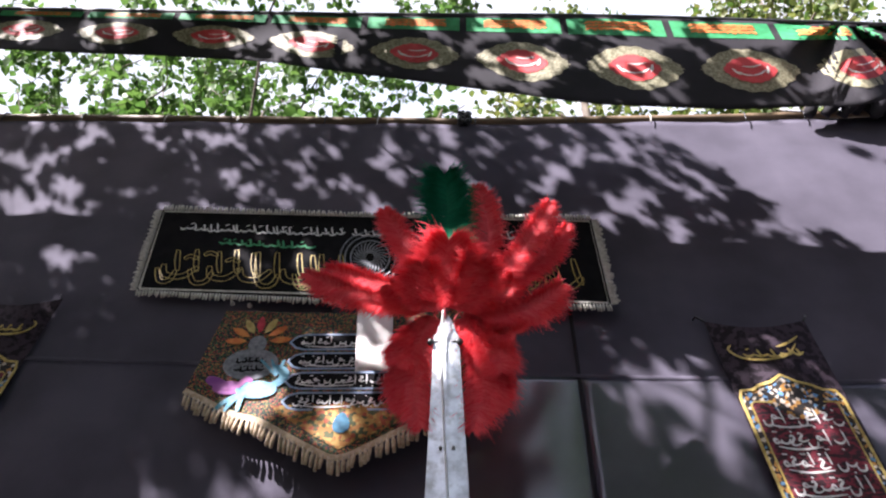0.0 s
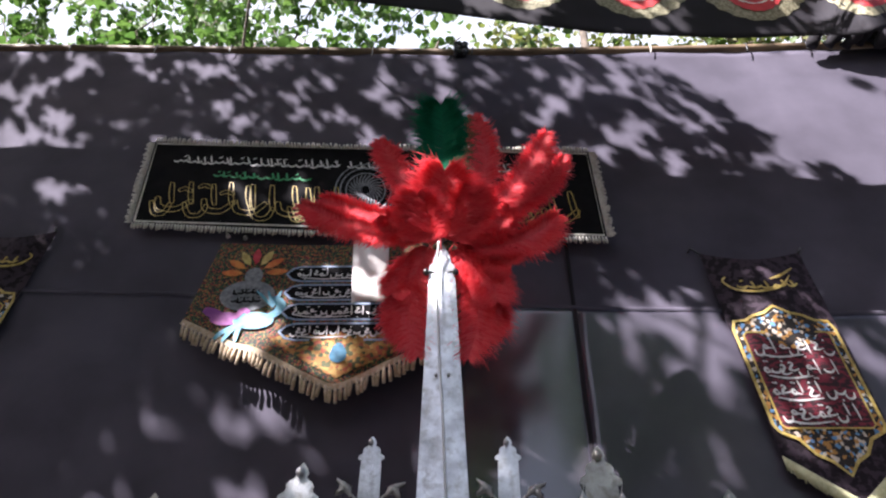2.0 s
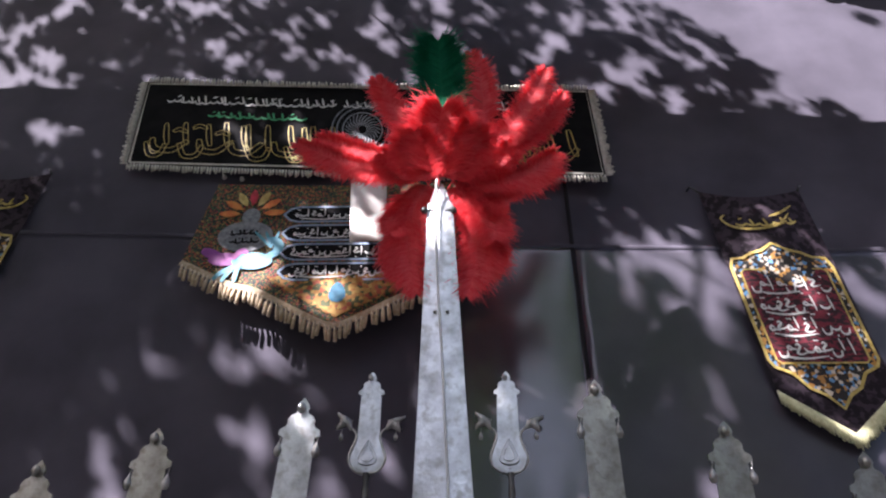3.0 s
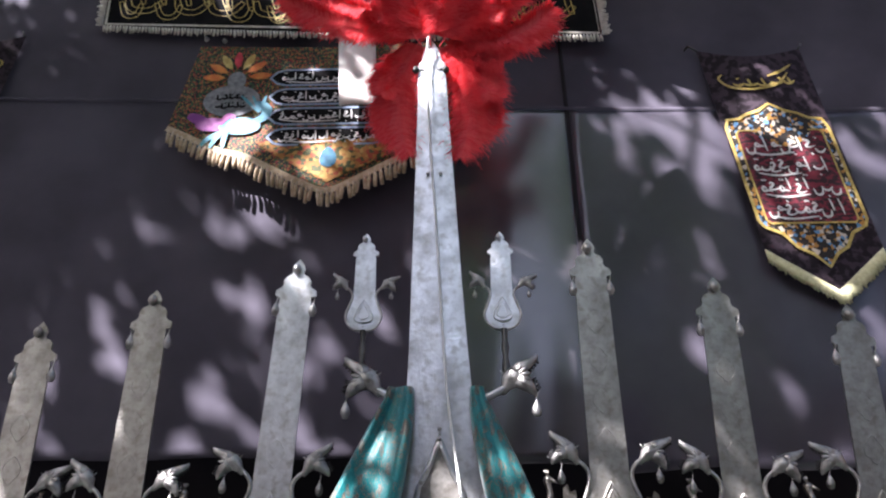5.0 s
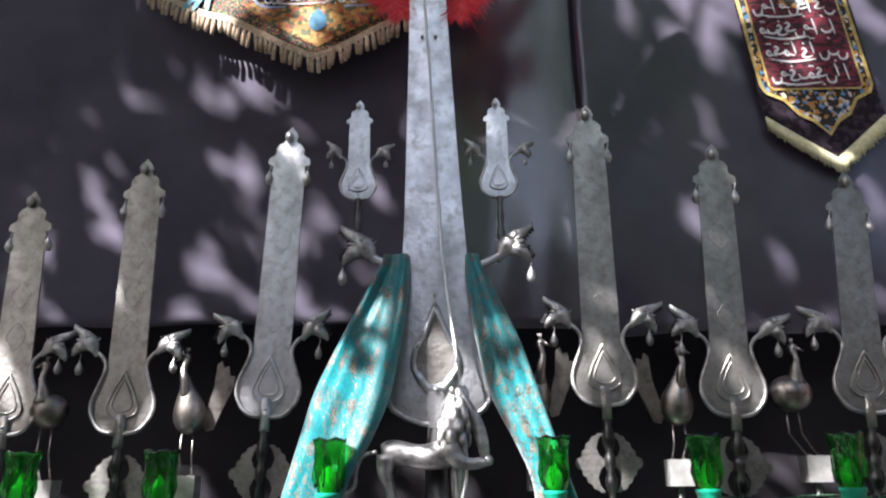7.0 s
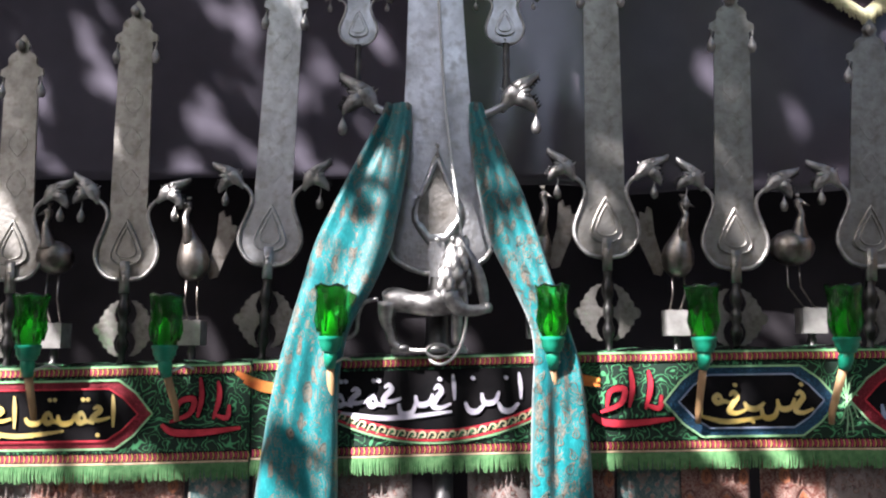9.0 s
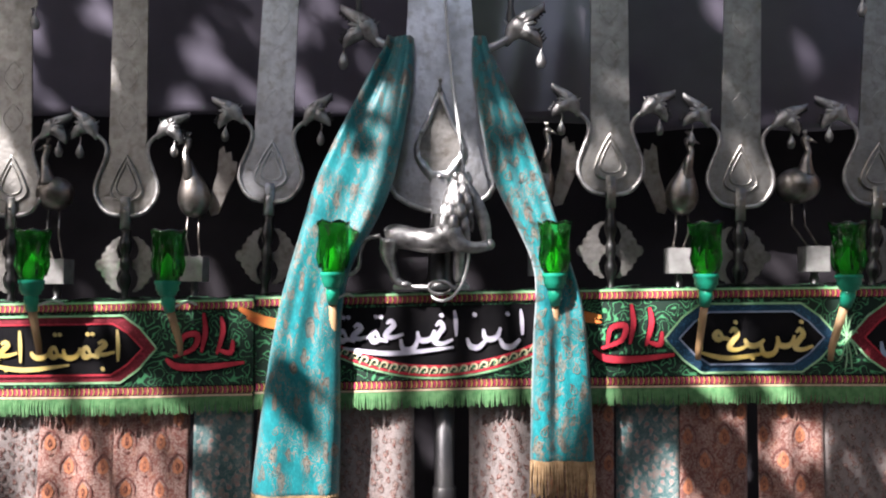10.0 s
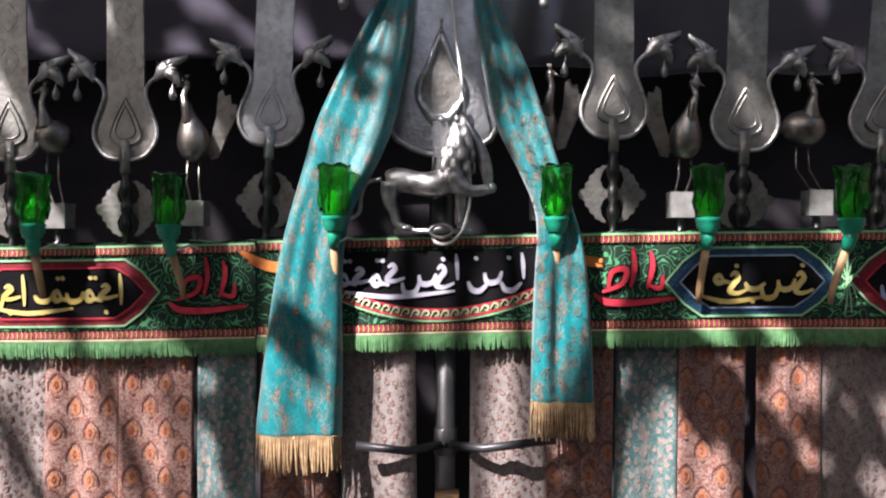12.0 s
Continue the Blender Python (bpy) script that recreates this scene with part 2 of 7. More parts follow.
def silver(name, dark, light, rough, rough2, engrave=0.5):
    """Aged silver: cloudy patina, dark tarnish spots, fine scratches and shallow chasing."""
    m, t, b = nodes_of(name)
    co = coords(t)
    cloud = node(t, "ShaderNodeTexNoise", Scale=11.0, Detail=6.0, Roughness=0.65)
    spots = node(t, "ShaderNodeTexNoise", Scale=38.0, Detail=4.0)
    scratch = node(t, "ShaderNodeTexNoise", Scale=30.0, Detail=4.0)
    chase = node(t, "ShaderNodeTexVoronoi", Scale=85.0)
    for n in (cloud, spots, chase):
        t.links.new(co, n.inputs["Vector"])
    t.links.new(coords(t, (14, 1, 0.7)), scratch.inputs["Vector"])
    col = ramp(t, cloud.outputs[0], [(0.32, dark), (0.68, light)])
    tarnish = ramp(t, spots.outputs[0], [(0.30, (0.7, 0.7, 0.7)), (0.5, (0, 0, 0))])
    col = mix(t, tarnish, col, tuple(c * s for c, s in zip(dark, (0.85, 0.80, 0.72))))
    t.links.new(col, b.inputs["Base Color"])
    b.inputs["Metallic"].default_value = 1.0
    mr = node(t, "ShaderNodeMapRange", From_Min=0.3, From_Max=0.7, To_Min=rough2, To_Max=rough)
    t.links.new(cloud.outputs[0], mr.inputs[0])
    t.links.new(mr.outputs[0], b.inputs["Roughness"])
    hgt = mix(t, 0.5, scratch.outputs[0], chase.outputs["Distance"])
    bump(t, hgt, b, engrave, 0.0016)
    return m


METAL = silver("aged_silver_metal", (0.40, 0.415, 0.43), (0.78, 0.80, 0.82), 0.28, 0.44, 0.55)
# darker, browner copy of the aged silver: duller reflected light put into the colour
SHADED_SILVER = silver("shaded_silver_metal", (0.24, 0.235, 0.215), (0.48, 0.47, 0.44), 0.34, 0.52, 0.55)
HAMMERED = silver("hammered_silver_metal", (0.16, 0.152, 0.138), (0.38, 0.37, 0.345), 0.40, 0.6, 0.55)
DARK_METAL = surface("dark_turned_metal", (0.05, 0.05, 0.05), (0.14, 0.14, 0.135), 14, 0.4, 1.0, 90, 0.3)
BRIGHT_METAL = surface("polished_silver_metal", (0.27, 0.265, 0.255), (0.60, 0.595, 0.58), 38, 0.42, 1.0, 120, 0.5, 0.002, rough2=0.58)
STEEL = surface("grey_painted_steel", (0.085, 0.085, 0.088), (0.19, 0.185, 0.18), 6, 0.45, 0.6, 150, 0.2)
BLACK_PAINT = surface("black_painted_metal", (0.012, 0.012, 0.013), (0.03, 0.03, 0.032), 12, 0.4, 0.0, 90, 0.3)
WHITE_YARN = surface("off_white_yarn", (0.50, 0.47, 0.40), (0.72, 0.69, 0.62), 60, 0.9, grain=300, sheen=0.2)
WHITE_CORD = surface("white_plastic_cord", (0.74, 0.74, 0.72), (0.84, 0.84, 0.82), 60, 0.35, grain=300)
CREAM_YARN = surface("cream_yarn", (0.55, 0.53, 0.30), (0.72, 0.70, 0.46), 60, 0.9, grain=300, sheen=0.2)
TAN_YARN = surface("tan_yarn", (0.42, 0.31, 0.19), (0.62, 0.50, 0.36), 60, 0.9, grain=300, sheen=0.2)
GOLD_YARN = surface("gold_brown_yarn", (0.27, 0.17, 0.08), (0.45, 0.31, 0.17), 60, 0.85, grain=300)
GREEN_YARN = surface("pale_green_yarn", (0.07, 0.20, 0.075), (0.14, 0.30, 0.13), 60, 0.9, grain=300)
GOLD_THREAD = surface("gold_thread", (0.38, 0.26, 0.05), (0.62, 0.47, 0.14), 40, 0.5, grain=400)
WHITE_THREAD = surface("white_thread", (0.60, 0.59, 0.57), (0.78, 0.77, 0.75), 40, 0.7, grain=400)
LILAC_THREAD = surface("pale_lilac_thread", (0.48, 0.46, 0.56), (0.66, 0.64, 0.72), 40, 0.7, grain=400)
GREEN_THREAD = surface("green_thread", (0.01, 0.22, 0.08), (0.03, 0.36, 0.14), 40, 0.6, grain=400)
LIGHT_GREEN = surface("light_green_thread", (0.20, 0.48, 0.22), (0.34, 0.6, 0.34), 40, 0.7, grain=400)
RED_THREAD = surface("red_thread", (0.42, 0.015, 0.03), (0.62, 0.035, 0.06), 40, 0.65, grain=400)
BLUE_THREAD = surface("blue_thread", (0.01, 0.09, 0.16), (0.03, 0.16, 0.26), 40, 0.7, grain=400)
PALE_BLUE = surface("pale_blue_thread", (0.20, 0.28, 0.42), (0.34, 0.42, 0.55), 40, 0.7, grain=400)
ORANGE_THREAD = surface("orange_thread", (0.58, 0.12, 0.02), (0.72, 0.26, 0.05), 30, 0.7, grain=400)
GREY_THREAD = surface("grey_thread", (0.16, 0.17, 0.19), (0.30, 0.31, 0.33), 50, 0.8, grain=300)

BLOCK_METAL = surface("dull_white_metal", (0.27, 0.265, 0.25), (0.42, 0.415, 0.40), 30, 0.45, 0.5, 80, 0.35)


def medallions(name, ground_col, flecks, core, body, outline):
    """Brocade: pointed medallions and small roundels in staggered rows on a finely flecked ground."""
    m, t, b = nodes_of(name)
    L = t.links.new

    def calc(op, a, c=None):
        n = t.nodes.new("ShaderNodeMath")
        n.operation = op
        for i, v in enumerate((a, c)):
            if isinstance(v, (int, float)):
                n.inputs[i].default_value = v
            elif v is not None:
                L(v, n.inputs[i])
        return n.outputs[0]
    sp = t.nodes.new("ShaderNodeSeparateXYZ")
    co = coords(t)
    L(co, sp.inputs[0])
    wob = node(t, "ShaderNodeTexNoise", Scale=190.0, Detail=4.0)
    L(co, wob.inputs["Vector"])
    ox = calc("MULTIPLY", calc("SUBTRACT", wob.outputs[0], 0.5), 0.014)
    flat = node(t, "ShaderNodeTexVoronoi", Scale=230.0)
    L(co, flat.inputs["Vector"])
    big = node(t, "ShaderNodeTexNoise", Scale=85.0, Detail=3.0, Distortion=1.5)
    L(co, big.inputs["Vector"])
    col = mix(t, ramp(t, flat.outputs["Distance"], [(0.25, (1, 1, 1)), (0.45, (0, 0, 0))]), ground_col, flecks)
    col = mix(t, ramp(t, big.outputs[0], [(0.50, (0, 0, 0)), (0.58, (0.85, 0.85, 0.85))]), col, outline)
    for dx, dz, r in ((0.0, 0.0, 0.021), (0.05, 0.0615, 0.021), (0.05, 0.0, 0.012), (0.0, 0.0615, 0.012)):
        x = calc("ABSOLUTE", calc("WRAP", calc("ADD", calc("ADD", sp.outputs[0], dx), ox), 0.05))
        z = calc("ADD", sp.outputs[2], dz)
        for n_, lim in ((x, 0.05), (None, 0.0615)):
            if n_ is None:
                z = calc("WRAP", calc("ADD", z, ox), lim)
                z.node.inputs[2].default_value = -lim
            else:
                x.node.inputs[0].links[0].from_node.inputs[2].default_value = -lim
        narrow = calc("ADD", calc("MULTIPLY", calc("MAXIMUM", z, 0.0), 15.0), 1.0)
        x = calc("MULTIPLY", x, narrow)
        d = calc("POWER", calc("ADD", calc("POWER", x, 2.0), calc("POWER", calc("ABSOLUTE", calc("MULTIPLY", z, 0.76)), 2.0)), 0.5)
        d = calc("DIVIDE", d, r * 1.6)
        tint = ramp(t, d, [(0.0, core), (0.11, core), (0.16, outline), (0.21, body), (0.36, body), (0.42, outline), (0.60, outline)])
        col = mix(t, ramp(t, d, [(0.58, (0.22, 0.22, 0.22)), (0.66, (0, 0, 0))]), col, tint)
    over = node(t, "ShaderNodeTexVoronoi", Scale=310.0)
    L(co, over.inputs["Vector"])
    col = mix(t, ramp(t, over.outputs["Distance"], [(0.26, (0.75, 0.75, 0.75)), (0.5, (0, 0, 0))]), col, flecks)
    L(col, b.inputs["Base Color"])
    b.inputs["Roughness"].default_value = 0.6
    b.inputs["Sheen Weight"].default_value = 0.15
    b.inputs["Specular IOR Level"].default_value = 0.3
    bump(t, flat.outputs["Distance"], b, 0.3, 0.001)
    return m

BIRD_METAL = silver("warm_worn_silver", (0.18, 0.16, 0.14), (0.48, 0.455, 0.42), 0.28, 0.42, 0.2)


def printed(name, stops, scale, stretch=(1, 1, 1), rough=0.75):
    """Densely flecked embroidery in a few colours."""
    m, t, b = nodes_of(name)
    co = coords(t, stretch)
    v = node(t, "ShaderNodeTexVoronoi", Scale=scale, Randomness=1.0)
    t.links.new(co, v.inputs["Vector"])
    sep = t.nodes.new("ShaderNodeSeparateColor")
    t.links.new(v.outputs["Color"], sep.inputs[0])
    t.links.new(ramp(t, sep.outputs[0], stops, True), b.inputs["Base Color"])
    b.inputs["Roughness"].default_value = rough
    bump(t, v.outputs["Distance"], b, 0.4, 0.002)
    return m


def vermicular(name, dark, line, scale):
    """Dark cloth covered with one wandering chain-stitched line."""
    m, t, b = nodes_of(name)
    co = coords(t)
    n1 = node(t, "ShaderNodeTexNoise", Scale=scale, Detail=0.0, Distortion=0.6)
    t.links.new(co, n1.inputs["Vector"])
    k = t.nodes.new("ShaderNodeMath")
    k.operation = "MULTIPLY"
    k.inputs[1].default_value = 5.0
    p = t.nodes.new("ShaderNodeMath")
    p.operation = "PINGPONG"
    p.inputs[1].default_value = 0.5
    t.links.new(n1.outputs[0], k.inputs[0])
    t.links.new(k.outputs[0], p.inputs[0])
    big = node(t, "ShaderNodeTexNoise", Scale=7.0, Detail=3.0)
    t.links.new(co, big.inputs["Vector"])
    base = mix(t, big.outputs[0], dark, tuple(c * 1.7 for c in dark))
    f = ramp(t, p.outputs[0], [(0.07, (1, 1, 1)), (0.13, (0, 0, 0))])
    t.links.new(mix(t, f, base, line), b.inputs["Base Color"])
    b.inputs["Roughness"].default_value = 0.85
    bump(t, f, b, 0.5, 0.0015)
    return m


def glassy(name, tint, rough=0.06):
    m, t, b = nodes_of(name)
    b.inputs["Base Color"].default_value = (*tint, 1)
    b.inputs["Transmission Weight"].default_value = 1.0
    b.inputs["Roughness"].default_value = rough
    b.inputs["IOR"].default_value = 1.45
    n = node(t, "ShaderNodeTexVoronoi", Scale=62.0)
    t.links.new(coords(t, (1, 1, 0.6)), n.inputs["Vector"])
    bump(t, n.outputs["Distance"], b, 0.9, 0.005)
    return m


FLECKED = printed("flecked_embroidery", [(0.0, (0.010, 0.014, 0.010)), (0.45, (0.035, 0.075, 0.02)), (0.62, (0.34, 0.09, 0.03)), (0.76, (0.30, 0.19, 0.05)), (0.85, (0.26, 0.02, 0.02)), (0.92, (0.05, 0.12, 0.05))], 165)
FLORAL_GOLD = printed("gold_floral_embroidery", [(0.0, (0.34, 0.15, 0.03)), (0.35, (0.42, 0.25, 0.06)), (0.6, (0.06, 0.07, 0.02)), (0.85, (0.3, 0.06, 0.02))], 60)
FLORAL = printed("floral_print_on_black", [(0.0, (0.02, 0.015, 0.012)), (0.45, (0.45, 0.22, 0.05)), (0.62, (0.6, 0.52, 0.42)), (0.76, (0.12, 0.28, 0.5)), (0.88, (0.02, 0.012, 0.012))], 68)
DAMASK = surface("dark_damask_cloth", (0.016, 0.011, 0.015), (0.050, 0.036, 0.048), 32, 0.7, grain=300, contrast=(0.45, 0.55), gloss=0.15)
MAROON = surface("maroon_script_ground", (0.03, 0.008, 0.012), (0.20, 0.018, 0.035), 36, 0.75, grain=300, contrast=(0.46, 0.56), stretch=(1, 1, 2))
BANNER_GREEN = vermicular("green_embroidered_cloth", (0.004, 0.018, 0.010), (0.07, 0.33, 0.14), 34)
PRINT_BLACK = surface("black_printed_cloth", (0.020, 0.019, 0.021), (0.030, 0.028, 0.033), 4, 0.8, grain=400, gloss=0.12)
PRINT_GREEN = surface("green_print", (0.01, 0.20, 0.06), (0.02, 0.28, 0.10), 30, 0.7, grain=300)
PRINT_CREAM = surface("cream_gold_print", (0.14, 0.13, 0.07), (0.28, 0.26, 0.165), 70, 0.7, grain=300, contrast=(0.4, 0.6))
PRINT_RED = surface("red_print", (0.42, 0.025, 0.03), (0.55, 0.05, 0.05), 20, 0.7, grain=300)
PRINT_WHITE = surface("white_print", (0.6, 0.55, 0.5), (0.75, 0.7, 0.66), 20, 0.7, grain=300)
PAPER = surface("white_paper", (0.70, 0.66, 0.63), (0.80, 0.77, 0.74), 9, 0.7, grain=200, relief=0.15)
BAMBOO = surface("weathered_brown_pole", (0.10, 0.065, 0.035), (0.22, 0.15, 0.085), 20, 0.6, grain=120, stretch=(0.3, 1, 1))
WOOD = surface("light_brown_wood", (0.26, 0.15, 0.07), (0.42, 0.27, 0.13), 25, 0.55, grain=90, stretch=(1, 1, 0.15))
GLASS = glassy("green_glass", (0.10, 0.70, 0.15))
CUP_GREEN = surface("turquoise_green_plastic", (0.0, 0.22, 0.12), (0.01, 0.32, 0.20), 30, 0.35, grain=60, relief=0.1)
BULB = surface("pale_green_bulb", (0.10, 0.62, 0.16), (0.26, 0.78, 0.30), 40, 0.3, grain=60, relief=0.1)
SHAWL = weave("turquoise_paisley_silk", (0.0, 0.165, 0.18), (0.006, 0.23, 0.245), (0.25, 0.20, 0.155), (0.075, 0.055, 0.04), 17, 150, 0.42, 0.95, (1.5, 1, 0.6), 0.25, 0.17, 0.022, (0.22, 0.18, 0.14), 40.0, 0.46, 0.35)
BROCADE_CORE = surface("rust_orange_weave", (0.26, 0.085, 0.04), (0.42, 0.17, 0.085), 120, 0.6, grain=400)
BROCADE_DARK = surface("dark_red_weave", (0.07, 0.024, 0.02), (0.17, 0.06, 0.045), 120, 0.6, grain=400)
BROCADE_PINK = surface("dull_pink_weave", (0.26, 0.13, 0.11), (0.40, 0.24, 0.20), 120, 0.6, grain=400)
BROCADE_SAGE = surface("sage_grey_weave", (0.15, 0.16, 0.145), (0.29, 0.22, 0.19), 60, 0.6, grain=400, contrast=(0.42, 0.58))
BROCADE_LIGHT = surface("pale_grey_weave", (0.20, 0.24, 0.23), (0.34, 0.34, 0.31), 120, 0.6, grain=400)
PAISLEY_DARK = surface("brown_paisley_weave", (0.06, 0.045, 0.035), (0.20, 0.17, 0.12), 40, 0.6, grain=300)
STRIP_ORANGE = medallions("orange_medallion_brocade", (0.31, 0.21, 0.175), (0.12, 0.05, 0.04), (0.44, 0.22, 0.11), (0.34, 0.15, 0.085), (0.15, 0.04, 0.026))
STRIP_GREY = weave("grey_paisley_brocade", (0.255, 0.225, 0.21), (0.15, 0.13, 0.12), (0.31, 0.25, 0.225), (0.06, 0.045, 0.042), 27, 240, 0.55, 0.8, (1.15, 0.02, 0.75), 0.2, 0.30, 0.022, (0.20, 0.15, 0.135), 110.0, 0.45, 0.25)
STRIP_TEAL = weave("teal_floral_brocade", (0.045, 0.13, 0.13), (0.17, 0.21, 0.195), (0.34, 0.19, 0.15), (0.22, 0.24, 0.22), 27, 130, 0.6, 0.9, (1.1, 0.02, 0.8), 0.2, 0.27, 0.03, (0.22, 0.25, 0.235), 85.0, 0.42, 0.35)
FEATHER_RED = leafy("red_feather", (0.88, 0.055, 0.080), (0.99, 0.20, 0.22), 0.5, 0.3)
FEATHER_GREEN = leafy("green_feather", (0.0, 0.12, 0.055), (0.005, 0.19, 0.09), 0.3, 0.08)
LEAF = leafy("green_leaf", (0.05, 0.12, 0.022), (0.12, 0.22, 0.045), 0.45)
LEAF_PALE = leafy("yellowish_green_leaf", (0.06, 0.13, 0.02), (0.19, 0.20, 0.05), 0.45)
BARK = surface("grey_brown_bark", (0.07, 0.055, 0.04), (0.16, 0.13, 0.10), 9, 0.9, grain=40, relief=0.8, depth=0.01, stretch=(1, 1, 0.25))
PAVING = surface("dark_asphalt_paving", (0.045, 0.045, 0.048), (0.07, 0.07, 0.074), 1.7, 0.85, grain=60, relief=0.4)
DARK_BRICK = surface("brown_brick", (0.19, 0.135, 0.095), (0.29, 0.215, 0.16), 3.0, 0.9, grain=40, relief=0.5)

SATIN = surface("glossy_black_cloth", (0.054, 0.049, 0.066), (0.082, 0.075, 0.096), 2.5, 0.17, grain=14, relief=0.14, gloss=0.6)
POLISHED = surface("calendered_black_cloth", (0.054, 0.049, 0.060), (0.082, 0.075, 0.090), 2.5, 0.20, grain=9, relief=0.25, gloss=1.0)
POLISHED.node_tree.nodes["Principled BSDF"].inputs["Coat Weight"].default_value = 0.6
POLISHED.node_tree.nodes["Principled BSDF"].inputs["Coat Roughness"].default_value = 0.22
GROUND = 0.30


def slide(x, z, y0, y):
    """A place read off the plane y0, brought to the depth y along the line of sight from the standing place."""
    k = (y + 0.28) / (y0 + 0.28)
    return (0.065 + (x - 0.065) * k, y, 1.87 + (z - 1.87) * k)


ALAM_Y = 1.80

# ---- setting ----
g = Geo().grid(lambda u, v: (-900 + 1800 * u, -900 + 1800 * v, GROUND), 8, 8)
tagged(part("ground", g, PAVING, smooth=False), "dark asphalt paving of the yard", "ground", kind="structure")
# unseen wall behind the camera, added to keep low sky light off the cloth
g = Geo().box((0, -5.7, GROUND + 2.2), (14.5, 0.4, 4.4))
tagged(part("wall_south", g, DARK_BRICK, smooth=False), "unseen brown brick wall added across the yard to block low sky light", "wall", kind="structure")
for nm, x in (("wall_west", -7.0), ("wall_east", 7.0)):
    g = Geo().box((x + math.copysign(0.13, x), 0.5, GROUND + 3.1), (0.26, 7.0, 6.2))
    tagged(part(nm, g, DARK_BRICK, smooth=False), "brown brick yard wall beside the cloth backdrop", "wall", kind="structure")


hm, ht, hb = nodes_of("bright_hazy_sky")
hb.inputs["Base Color"].default_value = (0, 0, 0, 1)
hb.inputs["Specular IOR Level"].default_value = 0.0
hz = node(ht, "ShaderNodeTexNoise", Scale=0.004, Detail=3.0)
ht.links.new(coords(ht), hz.inputs["Vector"])
ht.links.new(ramp(ht, hz.outputs[0], [(0.35, (0.80, 0.90, 1.0)), (0.65, (0.97, 0.98, 1.0))]), hb.inputs["Emission Color"])
hb.inputs["Emission Strength"].default_value = 0.33
g = Geo().grid(lambda u, v: (900 * math.cos(math.pi * (0.08 + 0.84 * u)) * 0.9, 700 * math.sin(math.pi * (0.08 + 0.84 * u)) + 40, -20 + 1900 * v), 24, 6)
tagged(part("backdrop_sky", g, hm), "bright hazy summer sky beyond the trees", "sky", kind="structure")


def pole_height(x):
    return lerp_table([(-7.0, 6.02), (-2.9, 5.84), (0.0, 5.70), (1.6, 5.69), (2.6, 5.715), (7.0, 5.80)], x)[0]


def back_y(x, z):
    """Depth of the cloth backdrop: slack folds that fan out below the ties."""
    k = 0.018 * fold(x * 1.6 + 0.5 * z, z * 0.35, 1.0, 4.0) + 0.012 * fold(x * 3.3, z * 0.9, 1.0, 9.0)
    k += 0.004 * fold(x * 9, z * 3, 1.0, 2.0)
    return 2.40 + k + 0.025 * max(0.0, 5.6 - z) / 3 * math.sin(1.7 * x + 0.8)


def back_S(x, z, off=0.0):
    return (x, back_y(x, z) - off, z)


backdrop = thing("backdrop", (0, 2.42, GROUND), "large black fabric sheets hung as a backdrop, slightly creased", "backdrop", kind="structure")


def sheet(name, x0, x1, z0, ztop, nu, nv, dy=0.0, mat=BLACK_CLOTH):
    g = Geo()
    
    def hung(u, v):
        x = x0 + (x1 - x0) * u
        low = z0 + 0.05 * fold(x * 2.1, 0.0, 1.0, z0)
        z = low + (ztop(x) - low) * v
        return (x, back_y(x, z) + dy, z)
    g.grid(hung, nu, nv)
    ob = part(name, g, mat, backdrop)
    md = ob.modifiers.new("thickness", "SOLIDIFY")
    md.thickness, md.offset = 0.003, 1
    return ob


seam_z = lambda x: 3.82 - 0.038 * x
sheet("upper_sheet", -6.98, 6.98, 3.74, lambda x: pole_height(x) - 0.03, 240, 40)
sheet("lower_sheet", -6.98, 0.06, 2.36, lambda x: seam_z(x) + 0.05, 120, 36, -0.012)
sheet("lower_sheet", 0.03, 0.53, 2.36, lambda x: seam_z(x) + 0.05, 20, 36, -0.015, POLISHED)
sheet("lower_sheet", 0.515, 6.98, 2.33, lambda x: seam_z(x) + 0.05, 110, 36, -0.018, SATIN)
# base sheet: the shade under the lower sheets is painted as deep black
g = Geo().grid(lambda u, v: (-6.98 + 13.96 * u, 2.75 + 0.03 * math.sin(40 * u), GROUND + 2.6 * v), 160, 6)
part("base_sheet", g, SHADE_AND_HEM_CLOTH, backdrop, "sheet below, with the shade there put into its deep black colour")
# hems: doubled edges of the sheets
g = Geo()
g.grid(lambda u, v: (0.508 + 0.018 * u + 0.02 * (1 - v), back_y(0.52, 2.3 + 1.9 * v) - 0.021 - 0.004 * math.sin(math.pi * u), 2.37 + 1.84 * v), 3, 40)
part("hem", g, SHADE_AND_HEM_CLOTH, backdrop)
g = Geo()
g.grid(lambda u, v: (-6.9 + 13.8 * u, back_y(-6.9 + 13.8 * u, 3.85) - 0.024 - 0.004 * math.sin(math.pi * v), seam_z(-6.9 + 13.8 * u) + 0.03 + 0.02 * v), 200, 3)
part("hem", g, BLACK_CLOTH, backdrop)

